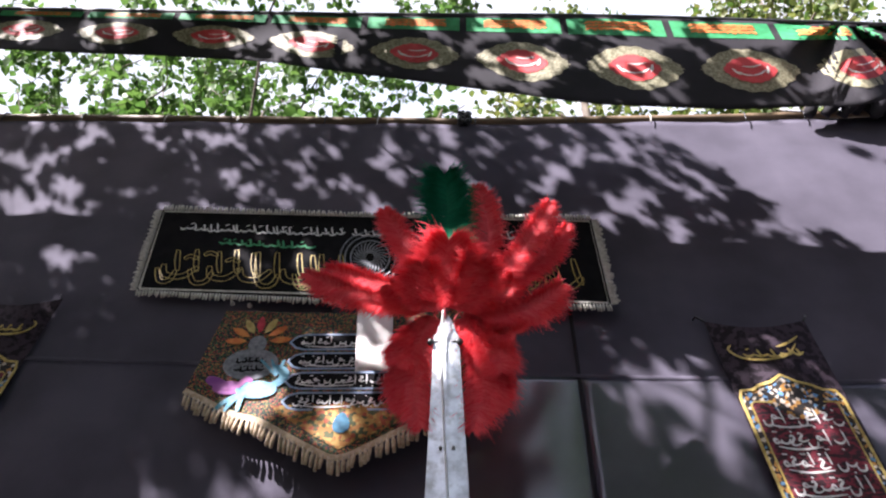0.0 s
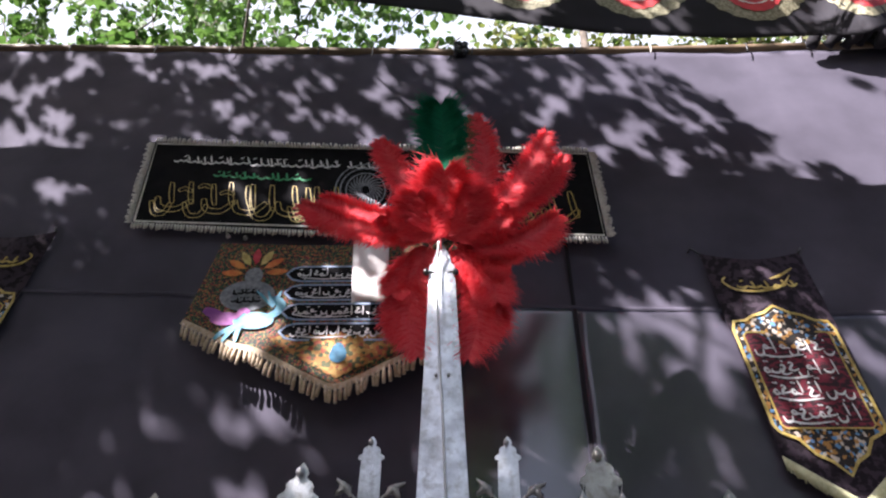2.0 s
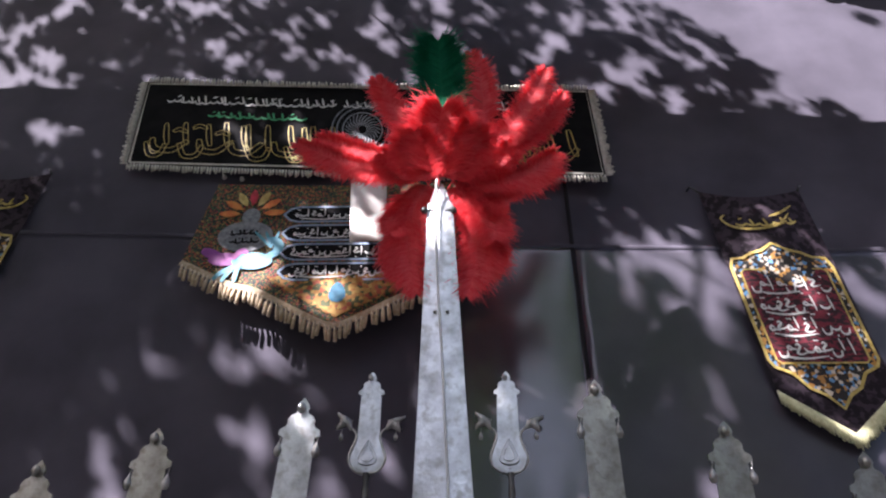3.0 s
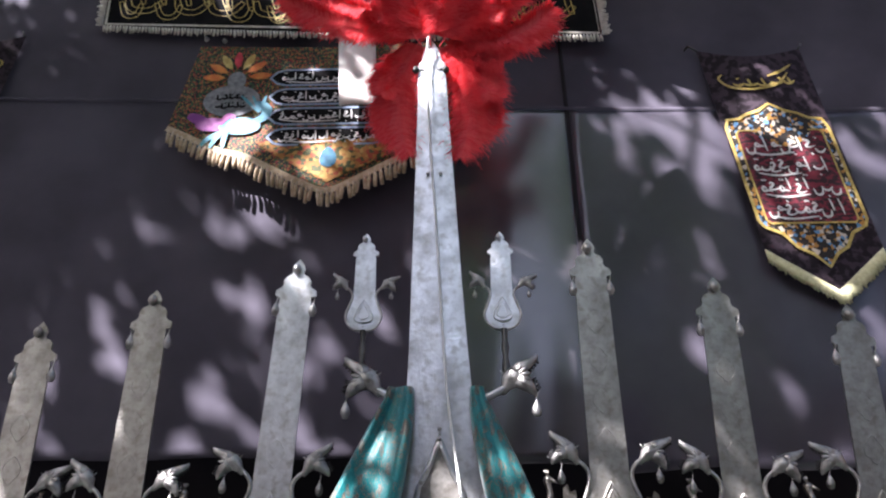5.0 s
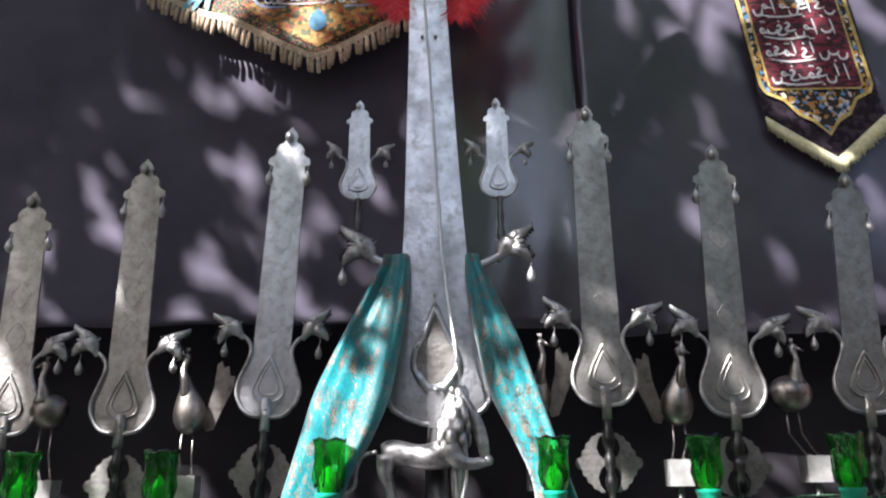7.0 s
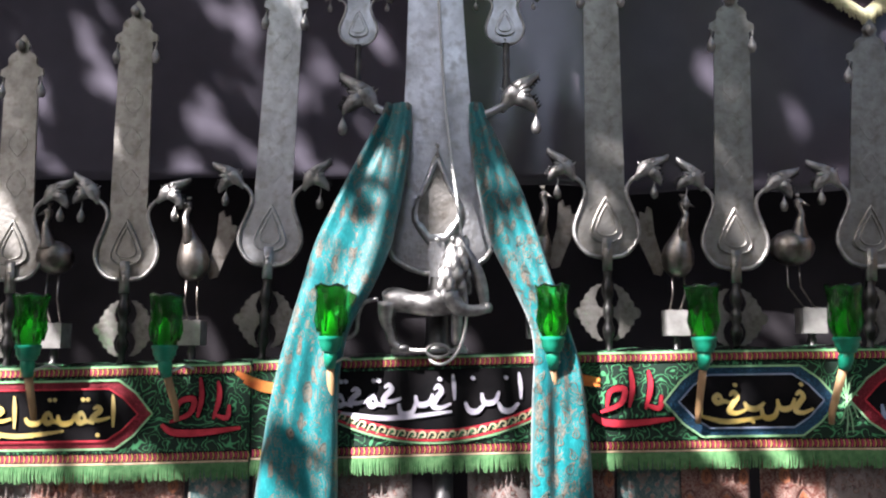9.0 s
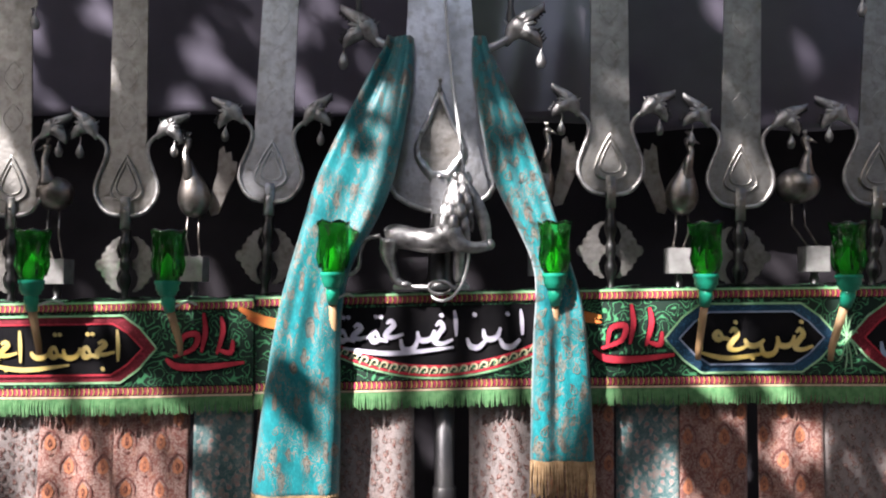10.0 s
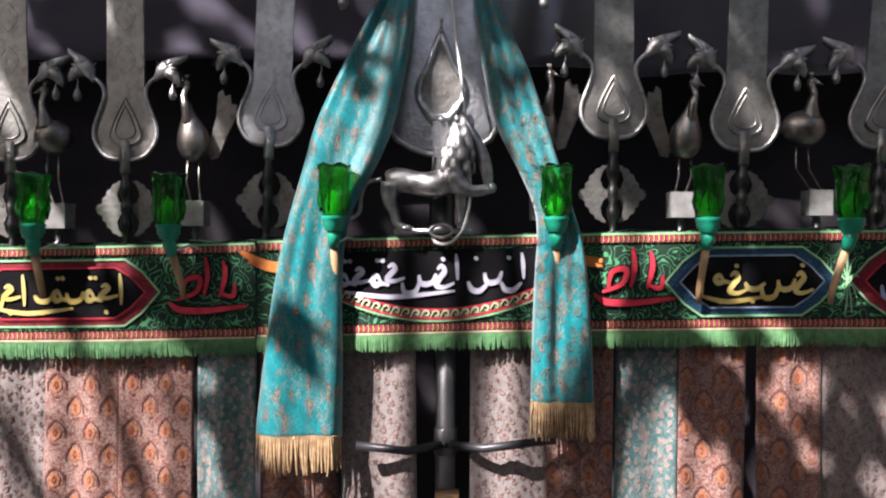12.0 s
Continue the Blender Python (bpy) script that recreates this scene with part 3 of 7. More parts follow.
pole = thing("pole", (0, 2.40, pole_height(0)), "weathered brown pole carrying the black backdrop cloth", "pole")
xs = [-7 + 0.5 * i for i in range(29)]
part("rod", Geo().tube([(x, 2.40, pole_height(x)) for x in xs], 0.026, 10), BAMBOO, pole)
g = Geo()
for i in range(30):
    a = i * 0.9
    g.ball((0.03 + 0.03 * math.cos(a), 2.37 + 0.012 * math.sin(a * 2), pole_height(0) + 0.045 * math.sin(a * 1.3)), 0.018, 6, 4)
part("knot", g, BLACK_PAINT, pole, "black cord knot")
rng = random.Random(5)
for i in range(14):
    x = -3.4 + 0.5 * i + rng.uniform(-0.1, 0.1)
    z = pole_height(x)
    part("tie", Geo().tube(smooth_line([(x, 2.37, z - 0.07), (x + 0.005, 2.365, z), (x + 0.008, 2.40, z + 0.03), (x + 0.01, 2.43, z)], 3), 0.004, 5), WHITE_YARN if i % 3 == 0 else BLACK_PAINT, pole)

# bunched cloth end at the pole
bunch = thing("bunched_cloth", (2.4, 2.33, 5.62), "black cloth bunched and knotted over the pole", "cloth")
for k in range(11):
    pts = [(2.02 + 0.09 * k, 2.33, 5.60 + 0.05 * math.sin(3 * k)), (2.12 + 0.09 * k, 2.27 - 0.02 * (k % 3), 5.70 + 0.05 * math.cos(2 * k)), (2.28 + 0.09 * k, 2.31, 5.79 + 0.05 * math.sin(k)), (2.42 + 0.08 * k, 2.35, 5.64 - 0.04 * (k % 2))]
    part("fold", Geo().tube(smooth_line(pts, 4), [0.028 + 0.024 * math.sin(math.pi * i / 12) + 0.008 * math.sin(2.7 * i + k) for i in range(13)], 9, 0.7), PRINT_BLACK, bunch)


# ---- writing as plain bars ----
def bars(g, S, x0, x1, z0, z1, w, rng, n=None, off=0.006):
    """A line of unreadable writing as plain strokes: low bars along the line and upright bars over it."""
    L, H = x1 - x0, z1 - z0
    n = n or max(3, int(L / (H * 0.55)))
    x = x0
    for i in range(n):
        d = L / n * rng.uniform(0.8, 1.2)
        e = min(x1, x + d)
        b = z0 + H * rng.uniform(0.05, 0.28)
        g.ribbon(S, [(x, b + H * 0.16), (x + 0.3 * (e - x), b), (x + 0.7 * (e - x), b), (e + 0.1 * d, b + H * 0.22)], w * 1.15, off)
        if rng.random() < 0.8:
            u = x + rng.uniform(0.2, 0.8) * (e - x)
            g.ribbon(S, [(u + 0.10 * H, b), (u, b + H * 0.45), (u - 0.05 * H, z1 - H * rng.uniform(0, 0.25))], w, off)
        if rng.random() < 0.4:
            u = x + rng.uniform(0.1, 0.7) * (e - x)
            g.ribbon(S, [(u, z1 - 0.3 * H), (u + 0.3 * H, z1 - 0.12 * H)], w * 0.8, off)
        x = e


STROKES = (
    ((0.0, 0.45), (0.08, 0.10), (0.35, 0.0), (0.70, 0.12), (0.85, 0.50)),
    ((0.10, 0.78), (0.30, 0.92), (0.46, 0.72), (0.25, 0.52), (0.05, 0.26), (0.42, 0.18), (0.95, 0.32)),
    ((0.20, 1.0), (0.27, 0.60), (0.30, 0.12)),
    ((0.55, 0.45), (0.34, 0.66), (0.15, 0.50), (0.30, 0.32), (0.60, 0.38), (1.0, 0.30)),
    ((1.0, 0.34), (0.62, 0.05), (0.20, 0.08), (0.0, 0.38)),
)


def flowing(g, S, x0, x1, z0, z1, w, rng, off):
    """Broad unreadable writing as swung plain bars: bowls, hooks, uprights, loops, short dashes and a long sweep."""
    L, H = x1 - x0, z1 - z0
    n = max(5, int(round(L / (0.42 * H))))
    order = [i % len(STROKES) for i in range(n)]
    rng.shuffle(order)
    for i, kind in enumerate(order):
        d = L / n
        x, b = x0 + i * d, z0 + H * (0.24 if i % 2 else 0.02)
        h = (z1 - b) * (0.98 if kind == 2 else rng.uniform(0.62, 0.82))
        g.ribbon(S, [(x + p * d * 1.22, b + q * h) for p, q in STROKES[kind]], w * (0.85 if kind == 2 else 1.15), off)
        for k in range((0, 1, 0, 2, 1)[kind]):
            u = x + (0.35 + 0.3 * k) * d
            t = z1 - 0.10 * H if i % 2 == 0 else z0 - 0.02 * H
            g.ribbon(S, [(u, t), (u + 0.10 * H, t - 0.07 * H)], w * 0.85, off)
    g.ribbon(S, [(x0 + 0.04 * L, z0 + 0.10 * H), (x0 + 0.28 * L, z0 - 0.06 * H), (x0 + 0.60 * L, z0 + 0.06 * H)], w, off)


# ---- long fringed banner on the backdrop ----
BAN = [(-1.612, 4.955), (0.690, 4.830), (0.716, 4.250), (-1.580, 4.372)]


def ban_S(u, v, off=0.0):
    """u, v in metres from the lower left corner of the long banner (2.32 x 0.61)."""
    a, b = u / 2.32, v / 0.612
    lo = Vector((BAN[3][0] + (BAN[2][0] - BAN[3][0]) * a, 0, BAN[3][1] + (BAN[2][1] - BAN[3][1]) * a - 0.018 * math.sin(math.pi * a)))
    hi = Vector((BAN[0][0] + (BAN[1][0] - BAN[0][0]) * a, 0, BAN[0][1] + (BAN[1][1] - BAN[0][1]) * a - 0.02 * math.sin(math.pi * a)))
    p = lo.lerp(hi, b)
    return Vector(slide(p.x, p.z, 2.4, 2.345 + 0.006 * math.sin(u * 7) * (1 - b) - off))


long_banner = thing("wall_banner", (-0.45, 2.35, 4.25), "long black velvet banner with gold writing and off-white fringe", "banner")
g = Geo().grid(lambda a, b: ban_S(2.32 * a, 0.612 * b), 50, 12)
g.grid(lambda a, b: ban_S(2.32 * a, 0.612 * b, -0.012), 50, 12)
part("cloth", g, VELVET, long_banner)
rng = random.Random(11)
g = Geo()
for (a, b, n) in (((0, 0), (2.32, 0), 150), ((2.32, 0), (2.32, 0.612), 44), ((2.32, 0.612), (0, 0.612), 150), ((0, 0.612), (0, 0), 44)):
    d = Vector((b[0] - a[0], b[1] - a[1]))
    nrm = Vector((d.y, -d.x)).normalized()
    for i in range(n):
        t = (i + 0.5) / n
        p = Vector(a) + d * t
        q = p + nrm * rng.uniform(0.03, 0.045) + d.normalized() * rng.uniform(-0.006, 0.006)
        g.tube([ban_S(p.x, p.y, 0.004), ban_S((p.x + q.x) / 2, (p.y + q.y) / 2, 0.012), ban_S(q.x, q.y, 0.006)], [0.005, 0.0065, 0.004], 5)
part("fringe", g, WHITE_YARN, long_banner, "off-white tassel fringe")
g = Geo()
for k in (0.012,):
    g.ribbon(ban_S, [(k, k), (2.32 - k, k), (2.32 - k, 0.6), (k, 0.6), (k, k)], 0.012, 0.006, False, 1)
part("edging", g, WHITE_YARN, long_banner)
g = Geo()
bars(g, ban_S, 0.13, 1.05, 0.450, 0.525, 0.010, rng, 24)
bars(g, ban_S, 1.06, 2.22, 0.450, 0.525, 0.010, rng, 28)
part("writing", g, WHITE_THREAD, long_banner, "white line of writing", kind="stuff")
g = Geo()
bars(g, ban_S, 0.36, 0.90, 0.350, 0.41, 0.012, rng, 11)
part("writing", g, GREEN_THREAD, long_banner, "green line of writing", kind="stuff")
g = Geo()


def outlined(g, S, pts, w, off=0.006, line=0.0045):
    """A broad bar drawn by its outline only."""
    c = smooth_line(pts, 5)
    n, l, r = len(c), [], []
    for i, p in enumerate(c):
        a, b = c[max(i - 1, 0)], c[min(i + 1, n - 1)]
        dx, dz = b[0] - a[0], b[1] - a[1]
        d = math.hypot(dx, dz) or 1
        k = w / 2 * (0.5 + 0.5 * math.sin(math.pi * (0.1 + 0.8 * i / (n - 1))))
        l.append((p[0] - dz / d * k, p[1] + dx / d * k))
        r.append((p[0] + dz / d * k, p[1] - dx / d * k))
    g.ribbon(S, l + r[::-1] + [l[0]], line, off, False, 1)


for u in (0.60, 0.70, 0.93, 1.03, 2.20, 2.10, 1.97):
    outlined(g, ban_S, [(u, 0.13), (u - 0.012, 0.2), (u - 0.02, 0.31)], 0.028)
for u, l in ((0.10, 0.18), (0.34, 0.16), (0.50, 0.16), (0.72, 0.18), (0.92, 0.15), (1.85, 0.16), (2.04, 0.17)):
    outlined(g, ban_S, [(u, 0.19), (u + 0.02, 0.12), (u + l * 0.6, 0.11), (u + l, 0.18)], 0.035)
for u, z in ((0.20, 0.24), (0.42, 0.23), (0.82, 0.07), (2.0, 0.07), (0.3, 0.27)):
    outlined(g, ban_S, [(u, z), (u + 0.03, z + 0.02), (u + 0.07, z)], 0.024)
for u, z in ((0.16, 0.30), (0.26, 0.31), (0.38, 0.30), (0.47, 0.32), (0.56, 0.30), (0.80, 0.31), (0.87, 0.30), (1.88, 0.30)):
    outlined(g, ban_S, [(u + 0.02, 0.15), (u + 0.005, 0.22), (u - 0.005, z)], 0.026)
for u, l in ((0.07, 0.10), (0.24, 0.12), (0.58, 0.12), (0.78, 0.10), (1.92, 0.12)):
    outlined(g, ban_S, [(u, 0.16), (u + l * 0.3, 0.075), (u + l * 0.8, 0.08), (u + l, 0.15)], 0.028)
part("writing", g, GOLD_THREAD, long_banner, "large gold outlined writing", kind="stuff")
g = Geo()
for k in (0.10, 0.13, 0.155):
    g.ribbon(ban_S, [(1.16 + k * math.cos(2 * math.pi * i / 28), 0.3 + 1.25 * k * math.sin(2 * math.pi * i / 28)) for i in range(29)], 0.008, 0.006, False, 1)
for i in range(24):
    a = 2 * math.pi * i / 24
    g.ribbon(ban_S, [(1.16 + 0.02 * math.cos(a), 0.3 + 0.03 * math.sin(a)), (1.16 + 0.06 * math.cos(a + 0.3), 0.3 + 0.07 * math.sin(a + 0.3)), (1.16 + 0.09 * math.cos(a), 0.3 + 0.115 * math.sin(a))], 0.008, 0.006)
part("medallion", g, GREY_THREAD, long_banner, "grey embroidered medallion")

# ---- shield-shaped embroidered pennant ----
pennant = thing("pennant", (-0.5, 2.34, 3.43), "shield-shaped colourful embroidered pennant with tan tassel fringe", "pennant")
PEN_LOW = [(-1.19, 3.775), (-1.08, 3.72), (-0.95, 3.655), (-0.84, 3.625), (-0.72, 3.56), (-0.60, 3.495), (-0.485, 3.450), (-0.37, 3.50), (-0.25, 3.57), (-0.13, 3.625), (-0.01, 3.655), (0.10, 3.71), (0.17, 3.76)]


def pen_low(x):
    return lerp_table(PEN_LOW, x)[0]


def pen_y(x, z):
    d = max(0.0, 4.24 - z)
    return 2.345 - 0.11 * d - 0.012 * math.sin(9 * x) * d


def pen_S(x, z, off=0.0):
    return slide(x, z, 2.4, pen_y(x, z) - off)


def pen_edges(z):
    return lerp_table([(3.4, -1.20, 0.18), (3.78, -1.19, 0.17), (4.24, -1.100, 0.09)], z)


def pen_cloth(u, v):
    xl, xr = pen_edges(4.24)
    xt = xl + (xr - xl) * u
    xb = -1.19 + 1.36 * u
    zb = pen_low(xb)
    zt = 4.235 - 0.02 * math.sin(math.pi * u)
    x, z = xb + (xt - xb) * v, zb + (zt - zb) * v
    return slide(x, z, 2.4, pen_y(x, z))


g = Geo().grid(pen_cloth, 48, 20)
g.grid(lambda u, v: (lambda p: (p[0], p[1] + 0.006, p[2]))(pen_cloth(u, v)), 48, 20)
part("cloth", g, FLECKED, pennant)
rng = random.Random(21)
g = Geo()
line = [(x, z) for x, z in PEN_LOW]
g.ribbon(pen_S, [(x, z + 0.012) for x, z in line], 0.028, 0.006, False, 3)
for i in range(64):
    x = -1.19 + 1.36 * (i + 0.5) / 64
    z = pen_low(x)
    l = rng.uniform(0.055, 0.075)
    lean = rng.uniform(-0.012, 0.012)
    g.tube([pen_S(x, z + 0.005, 0.004), pen_S(x + lean / 2, z - l * 0.35, 0.012), pen_S(x + lean, z - l, 0.008)], [0.004, 0.0085, 0.0075], 6)
part("fringe", g, TAN_YARN, pennant, "tan tassel fringe")
g = Geo()
for x0, x1, z0, z1 in ((-0.96, 0.06, 3.59, 3.70),):
    pts = [(-0.80, 3.705), (-0.62, 3.72), (-0.485, 3.73), (-0.35, 3.72), (-0.17, 3.715), (-0.06, 3.70), (-0.20, 3.655), (-0.33, 3.58), (-0.40, 3.55), (-0.485, 3.50), (-0.57, 3.55), (-0.65, 3.60), (-0.75, 3.665)]
    g.fan(pen_S, pts, (-0.485, 3.64), 0.006)
part("floral_panel", g, FLORAL_GOLD, pennant, "gold and orange floral embroidery")
g = Geo().fan(pen_S, [(-0.485 + 0.035 * math.cos(a) * (1 - 0.3 * math.sin(a)), 3.625 + 0.05 * math.sin(a)) for a in [2 * math.pi * i / 16 for i in range(16)]], (-0.485, 3.625), 0.010, 2)
part("gem_motif", g, BLUE_THREAD, pennant, "blue drop motif")
# vase with fanned flames
g = Geo()
g.fan(pen_S, [(-0.925 + 0.125 * math.cos(a), 3.925 + 0.085 * math.sin(a)) for a in [2 * math.pi * i / 24 for i in range(24)]], (-0.925, 3.925), 0.006)
g.fan(pen_S, [(-0.915 + 0.042 * math.cos(a), 4.035 + 0.05 * math.sin(a)) for a in [2 * math.pi * i / 16 for i in range(16)]], (-0.915, 4.035), 0.007, 2)
part("vase_motif", g, GREY_THREAD, pennant, "grey embroidered vase")
g = Geo()
bars(g, pen_S, -0.995, -0.855, 3.93, 3.965, 0.009, rng, 5, 0.010)
bars(g, pen_S, -0.995, -0.855, 3.885, 3.92, 0.009, rng, 5, 0.010)
part("writing", g, VELVET, pennant, "dark writing on the vase", kind="stuff")
for i, a in enumerate((178, 148, 120, 92, 64, 36, 5)):
    a = radians(a)
    c, s = math.cos(a), math.sin(a)
    b = Vector((-0.915 + 0.05 * c, 4.05 + 0.05 * s))
    L = 0.105
    pts = [(b.x + L * t * c - w * s, b.y + L * t * s * 0.95 + w * c) for t, w in ((0, 0), (0.3, 0.016), (0.6, 0.019), (0.85, 0.011), (1, 0), (0.85, -0.011), (0.6, -0.019), (0.3, -0.016))]
    part("flame_motif", Geo().fan(pen_S, pts, (b.x + L * 0.5 * c, b.y + L * 0.48 * s), 0.007, 2), (ORANGE_THREAD, GOLD_THREAD, RED_THREAD)[(0, 0, 1, 2, 1, 0, 0)[i]], pennant)
SKY_BLUE = surface("sky_blue_thread", (0.04, 0.22, 0.34), (0.14, 0.40, 0.50), 18, 0.6, grain=300)
VIOLET = surface("violet_pink_thread", (0.22, 0.03, 0.26), (0.46, 0.12, 0.38), 16, 0.6, grain=300)
g = Geo()
g.fan(pen_S, [(-0.875 + 0.09 * math.cos(a), 3.79 + 0.045 * math.sin(a)) for a in [2 * math.pi * i / 20 for i in range(20)]], (-0.875, 3.79), 0.009, 3)
g.ribbon(pen_S, [(-0.84, 3.80), (-0.78, 3.83), (-0.765, 3.87), (-0.79, 3.90), (-0.82, 3.905)], 0.045, 0.010)
for dx in (-0.05, -0.02, 0.015):
    g.ribbon(pen_S, [(-0.92, 3.78), (-0.95 + dx, 3.73), (-0.96 + dx * 1.6, 3.68)], 0.022, 0.011)
    g.ribbon(pen_S, [(-0.80, 3.86), (-0.80 + dx, 3.915), (-0.80 + dx * 1.7, 3.95)], 0.014, 0.011)
part("bird_motif", g, SKY_BLUE, pennant, "sky blue embroidered bird")
g = Geo()
g.fan(pen_S, [(-0.995 + 0.075 * math.cos(a), 3.80 + 0.035 * math.sin(a)) for a in [2 * math.pi * i / 18 for i in range(18)]], (-0.995, 3.80), 0.008, 3)
g.ribbon(pen_S, [(-1.0, 3.80), (-1.06, 3.83), (-1.105, 3.85)], 0.05, 0.009)
g.ribbon(pen_S, [(-0.96, 3.80), (-0.93, 3.845), (-0.90, 3.83)], 0.03, 0.011)
part("bird_motif", g, VIOLET, pennant, "violet and pink embroidered bird")
for k in range(4):
    zc, xl, xr = 4.045 - 0.105 * k, -0.765 + 0.004 * k, -0.23
    h = 0.042
    pts = [(xl, zc), (xl + 0.03, zc + h * 0.75), (xl + 0.07, zc + h), (xr - 0.07, zc + h), (xr - 0.03, zc + h * 0.75), (xr, zc), (xr - 0.03, zc - h * 0.75), (xr - 0.07, zc - h), (xl + 0.07, zc - h), (xl + 0.03, zc - h * 0.75)]
    car = part("cartouche", Geo().fan(pen_S, pts, ((xl + xr) / 2, zc), 0.006, 4), VELVET, pennant)
    part("cartouche_edge", Geo().ribbon(pen_S, pts + [pts[0]], 0.010, 0.010, False, 1), PALE_BLUE, car, "pale blue edge")
    g = Geo()
    flowing(g, pen_S, xl + 0.05, xr - 0.05, zc - 0.026, zc + 0.034, 0.0075, rng, 0.012)
    part("writing", g, WHITE_THREAD, car, "white writing", kind="stuff")
# paper sheet hung over the pennant
g = Geo().grid(lambda u, v: (-0.435 + 0.012 * v * -1 + 0.155 * u + 0.02 * (1 - v), 2.25 - 0.05 * (1 - v) - 0.012 * math.sin(3 * u + 2 * v) - 0.02 * u * (1 - v), 3.735 + 0.45 * v - 0.02 * u * math.sin(2 + v)), 8, 12)
paper = part("paper_sheet", g, PAPER)
md = paper.modifiers.new("thickness", "SOLIDIFY")
md.thickness = 0.002
tagged(paper, "blank white paper sheet hanging over the pennant", "paper")


# ---- side banners ----
def side_banner(sgn, seed):
    """A narrow damask banner with a framed panel and a cream fringe, hung from two strings."""
    rng = random.Random(seed)
    X = (lambda u, z: 1.115 + 0.118 * (4.16 - z) + u) if sgn > 0 else (lambda u, z: -1.905 - 0.118 * (4.32 - z) - u)
    dz = 0.0 if sgn > 0 else 0.175
    W = 0.45

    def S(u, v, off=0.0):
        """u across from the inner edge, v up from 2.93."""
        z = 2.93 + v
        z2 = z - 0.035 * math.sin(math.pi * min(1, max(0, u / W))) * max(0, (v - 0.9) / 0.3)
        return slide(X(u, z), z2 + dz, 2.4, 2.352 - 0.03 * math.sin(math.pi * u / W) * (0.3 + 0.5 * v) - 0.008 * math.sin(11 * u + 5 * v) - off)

    low = lambda u: 0.045 + 0.175 * abs(u - W * 0.5) / (W * 0.5)
    bn = thing("hanging_banner", S(W / 2, 0.0), "dark purple damask banner with framed white writing, cream fringe", "banner", "side banners")
    g = Geo().grid(lambda a, b: S(W * a, low(W * a) + (1.215 - low(W * a)) * b), 18, 30)
    g.grid(lambda a, b: S(W * a, low(W * a) + (1.215 - low(W * a)) * b, -0.005), 18, 30)
    part("cloth", g, DAMASK, bn)
    g = Geo()
    for i in range(90):
        u = W * (i + 0.5) / 90
        l = rng.uniform(0.045, 0.06)
        g.tube([S(u, low(u) + 0.012, 0.006), S(u, low(u) - l * 0.4, 0.011), S(u + rng.uniform(-0.004, 0.004), low(u) - l, 0.007)], [0.004, 0.0045, 0.003], 4)
    part("fringe", g, CREAM_YARN, bn, "cream thread fringe")
    cx = W * 0.5
    out = [(0.03, 0.33), (0.015, 0.36), (0.015, 0.80), (0.03, 0.84), (0.08, 0.845), (0.12, 0.87), (0.17, 0.885), (cx, 0.925), (0.28, 0.885), (0.33, 0.87), (0.37, 0.845), (0.42, 0.84), (0.435, 0.80), (0.435, 0.36), (0.42, 0.33), (0.36, 0.30), (0.32, 0.24), (0.27, 0.21), (cx, 0.155), (0.18, 0.21), (0.13, 0.24), (0.09, 0.30)]
    panel = part("panel", Geo().fan(S, out, (cx, 0.56), 0.005, 6), FLORAL, bn, "black panel with small flowers")
    part("panel_edge", Geo().ribbon(S, out + [out[0]], 0.013, 0.010, False, 1), GOLD_THREAD, panel, "gold edge")
    inner = [(0.062, 0.345), (0.047, 0.36), (0.047, 0.77), (0.062, 0.785), (0.388, 0.785), (0.403, 0.77), (0.403, 0.36), (0.388, 0.345)]
    field = part("script_field", Geo().fan(S, inner, (cx, 0.56), 0.009, 5), MAROON, panel, "maroon and black field")
    part("field_edge", Geo().ribbon(S, inner + [inner[0]], 0.008, 0.012, False, 1), GOLD_THREAD, panel)
    for k in range(4):
        g = Geo()
        v0 = 0.665 - 0.1 * k
        flowing(g, S, 0.068, 0.380, v0 + 0.004, v0 + 0.090, 0.0092, rng, 0.014)
        part("writing", g, WHITE_THREAD, panel, "white line of writing", kind="stuff")
    g = Geo()
    g.ribbon(S, [(0.36, 1.10), (0.30, 1.04), (0.20, 1.015), (0.10, 1.02), (0.055, 1.06), (0.075, 1.09)], 0.014, 0.008)
    bars(g, S, 0.11, 0.37, 1.03, 1.085, 0.012, rng, 5, 0.008)
    g.ribbon(S, [(0.27, 1.09), (0.33, 1.11), (0.385, 1.14)], 0.014, 0.008)
    part("writing", g, GOLD_THREAD, bn, "gold writing", kind="stuff")
    for u in (0.006, W - 0.006):
        a = Vector(S(u, 1.21))
        part("string", Geo().tube([a, a + Vector((0.03 if u > 0.1 else -0.03, 0.02, 0.05)), a + Vector((0.035 if u > 0.1 else -0.035, 0.05, 0.055))], 0.005, 5), BLACK_PAINT, bn)


side_banner(1, 31)
side_banner(-1, 32)
for x, z in ((-1.075, 4.262), (-0.99, 4.25)):
    p = back_S(x, z, 0.0)
    tagged(part("wall_pin", Geo().ball((p[0], p[1] - 0.005, z), (0.012, 0.02, 0.012), 8, 5), WHITE_THREAD), "small white pin holding the pennant", "pin", "pins")

# ---- overhead printed banner ----
OB_TOP = [(-4.6, 6.02), (-2.53, 5.80), (-0.5, 5.635), (0.74, 5.565), (1.95, 5.43), (2.2, 5.40), (4.6, 5.35)]
OB_LOW = [(-4.6, 5.70), (-2.40, 5.38), (-1.5, 5.27), (-0.9, 5.19), (-0.44, 5.06), (0.1, 4.92), (0.65, 4.78), (1.2, 4.72), (1.75, 4.735), (2.1, 4.85), (2.6, 5.0), (4.6, 5.1)]


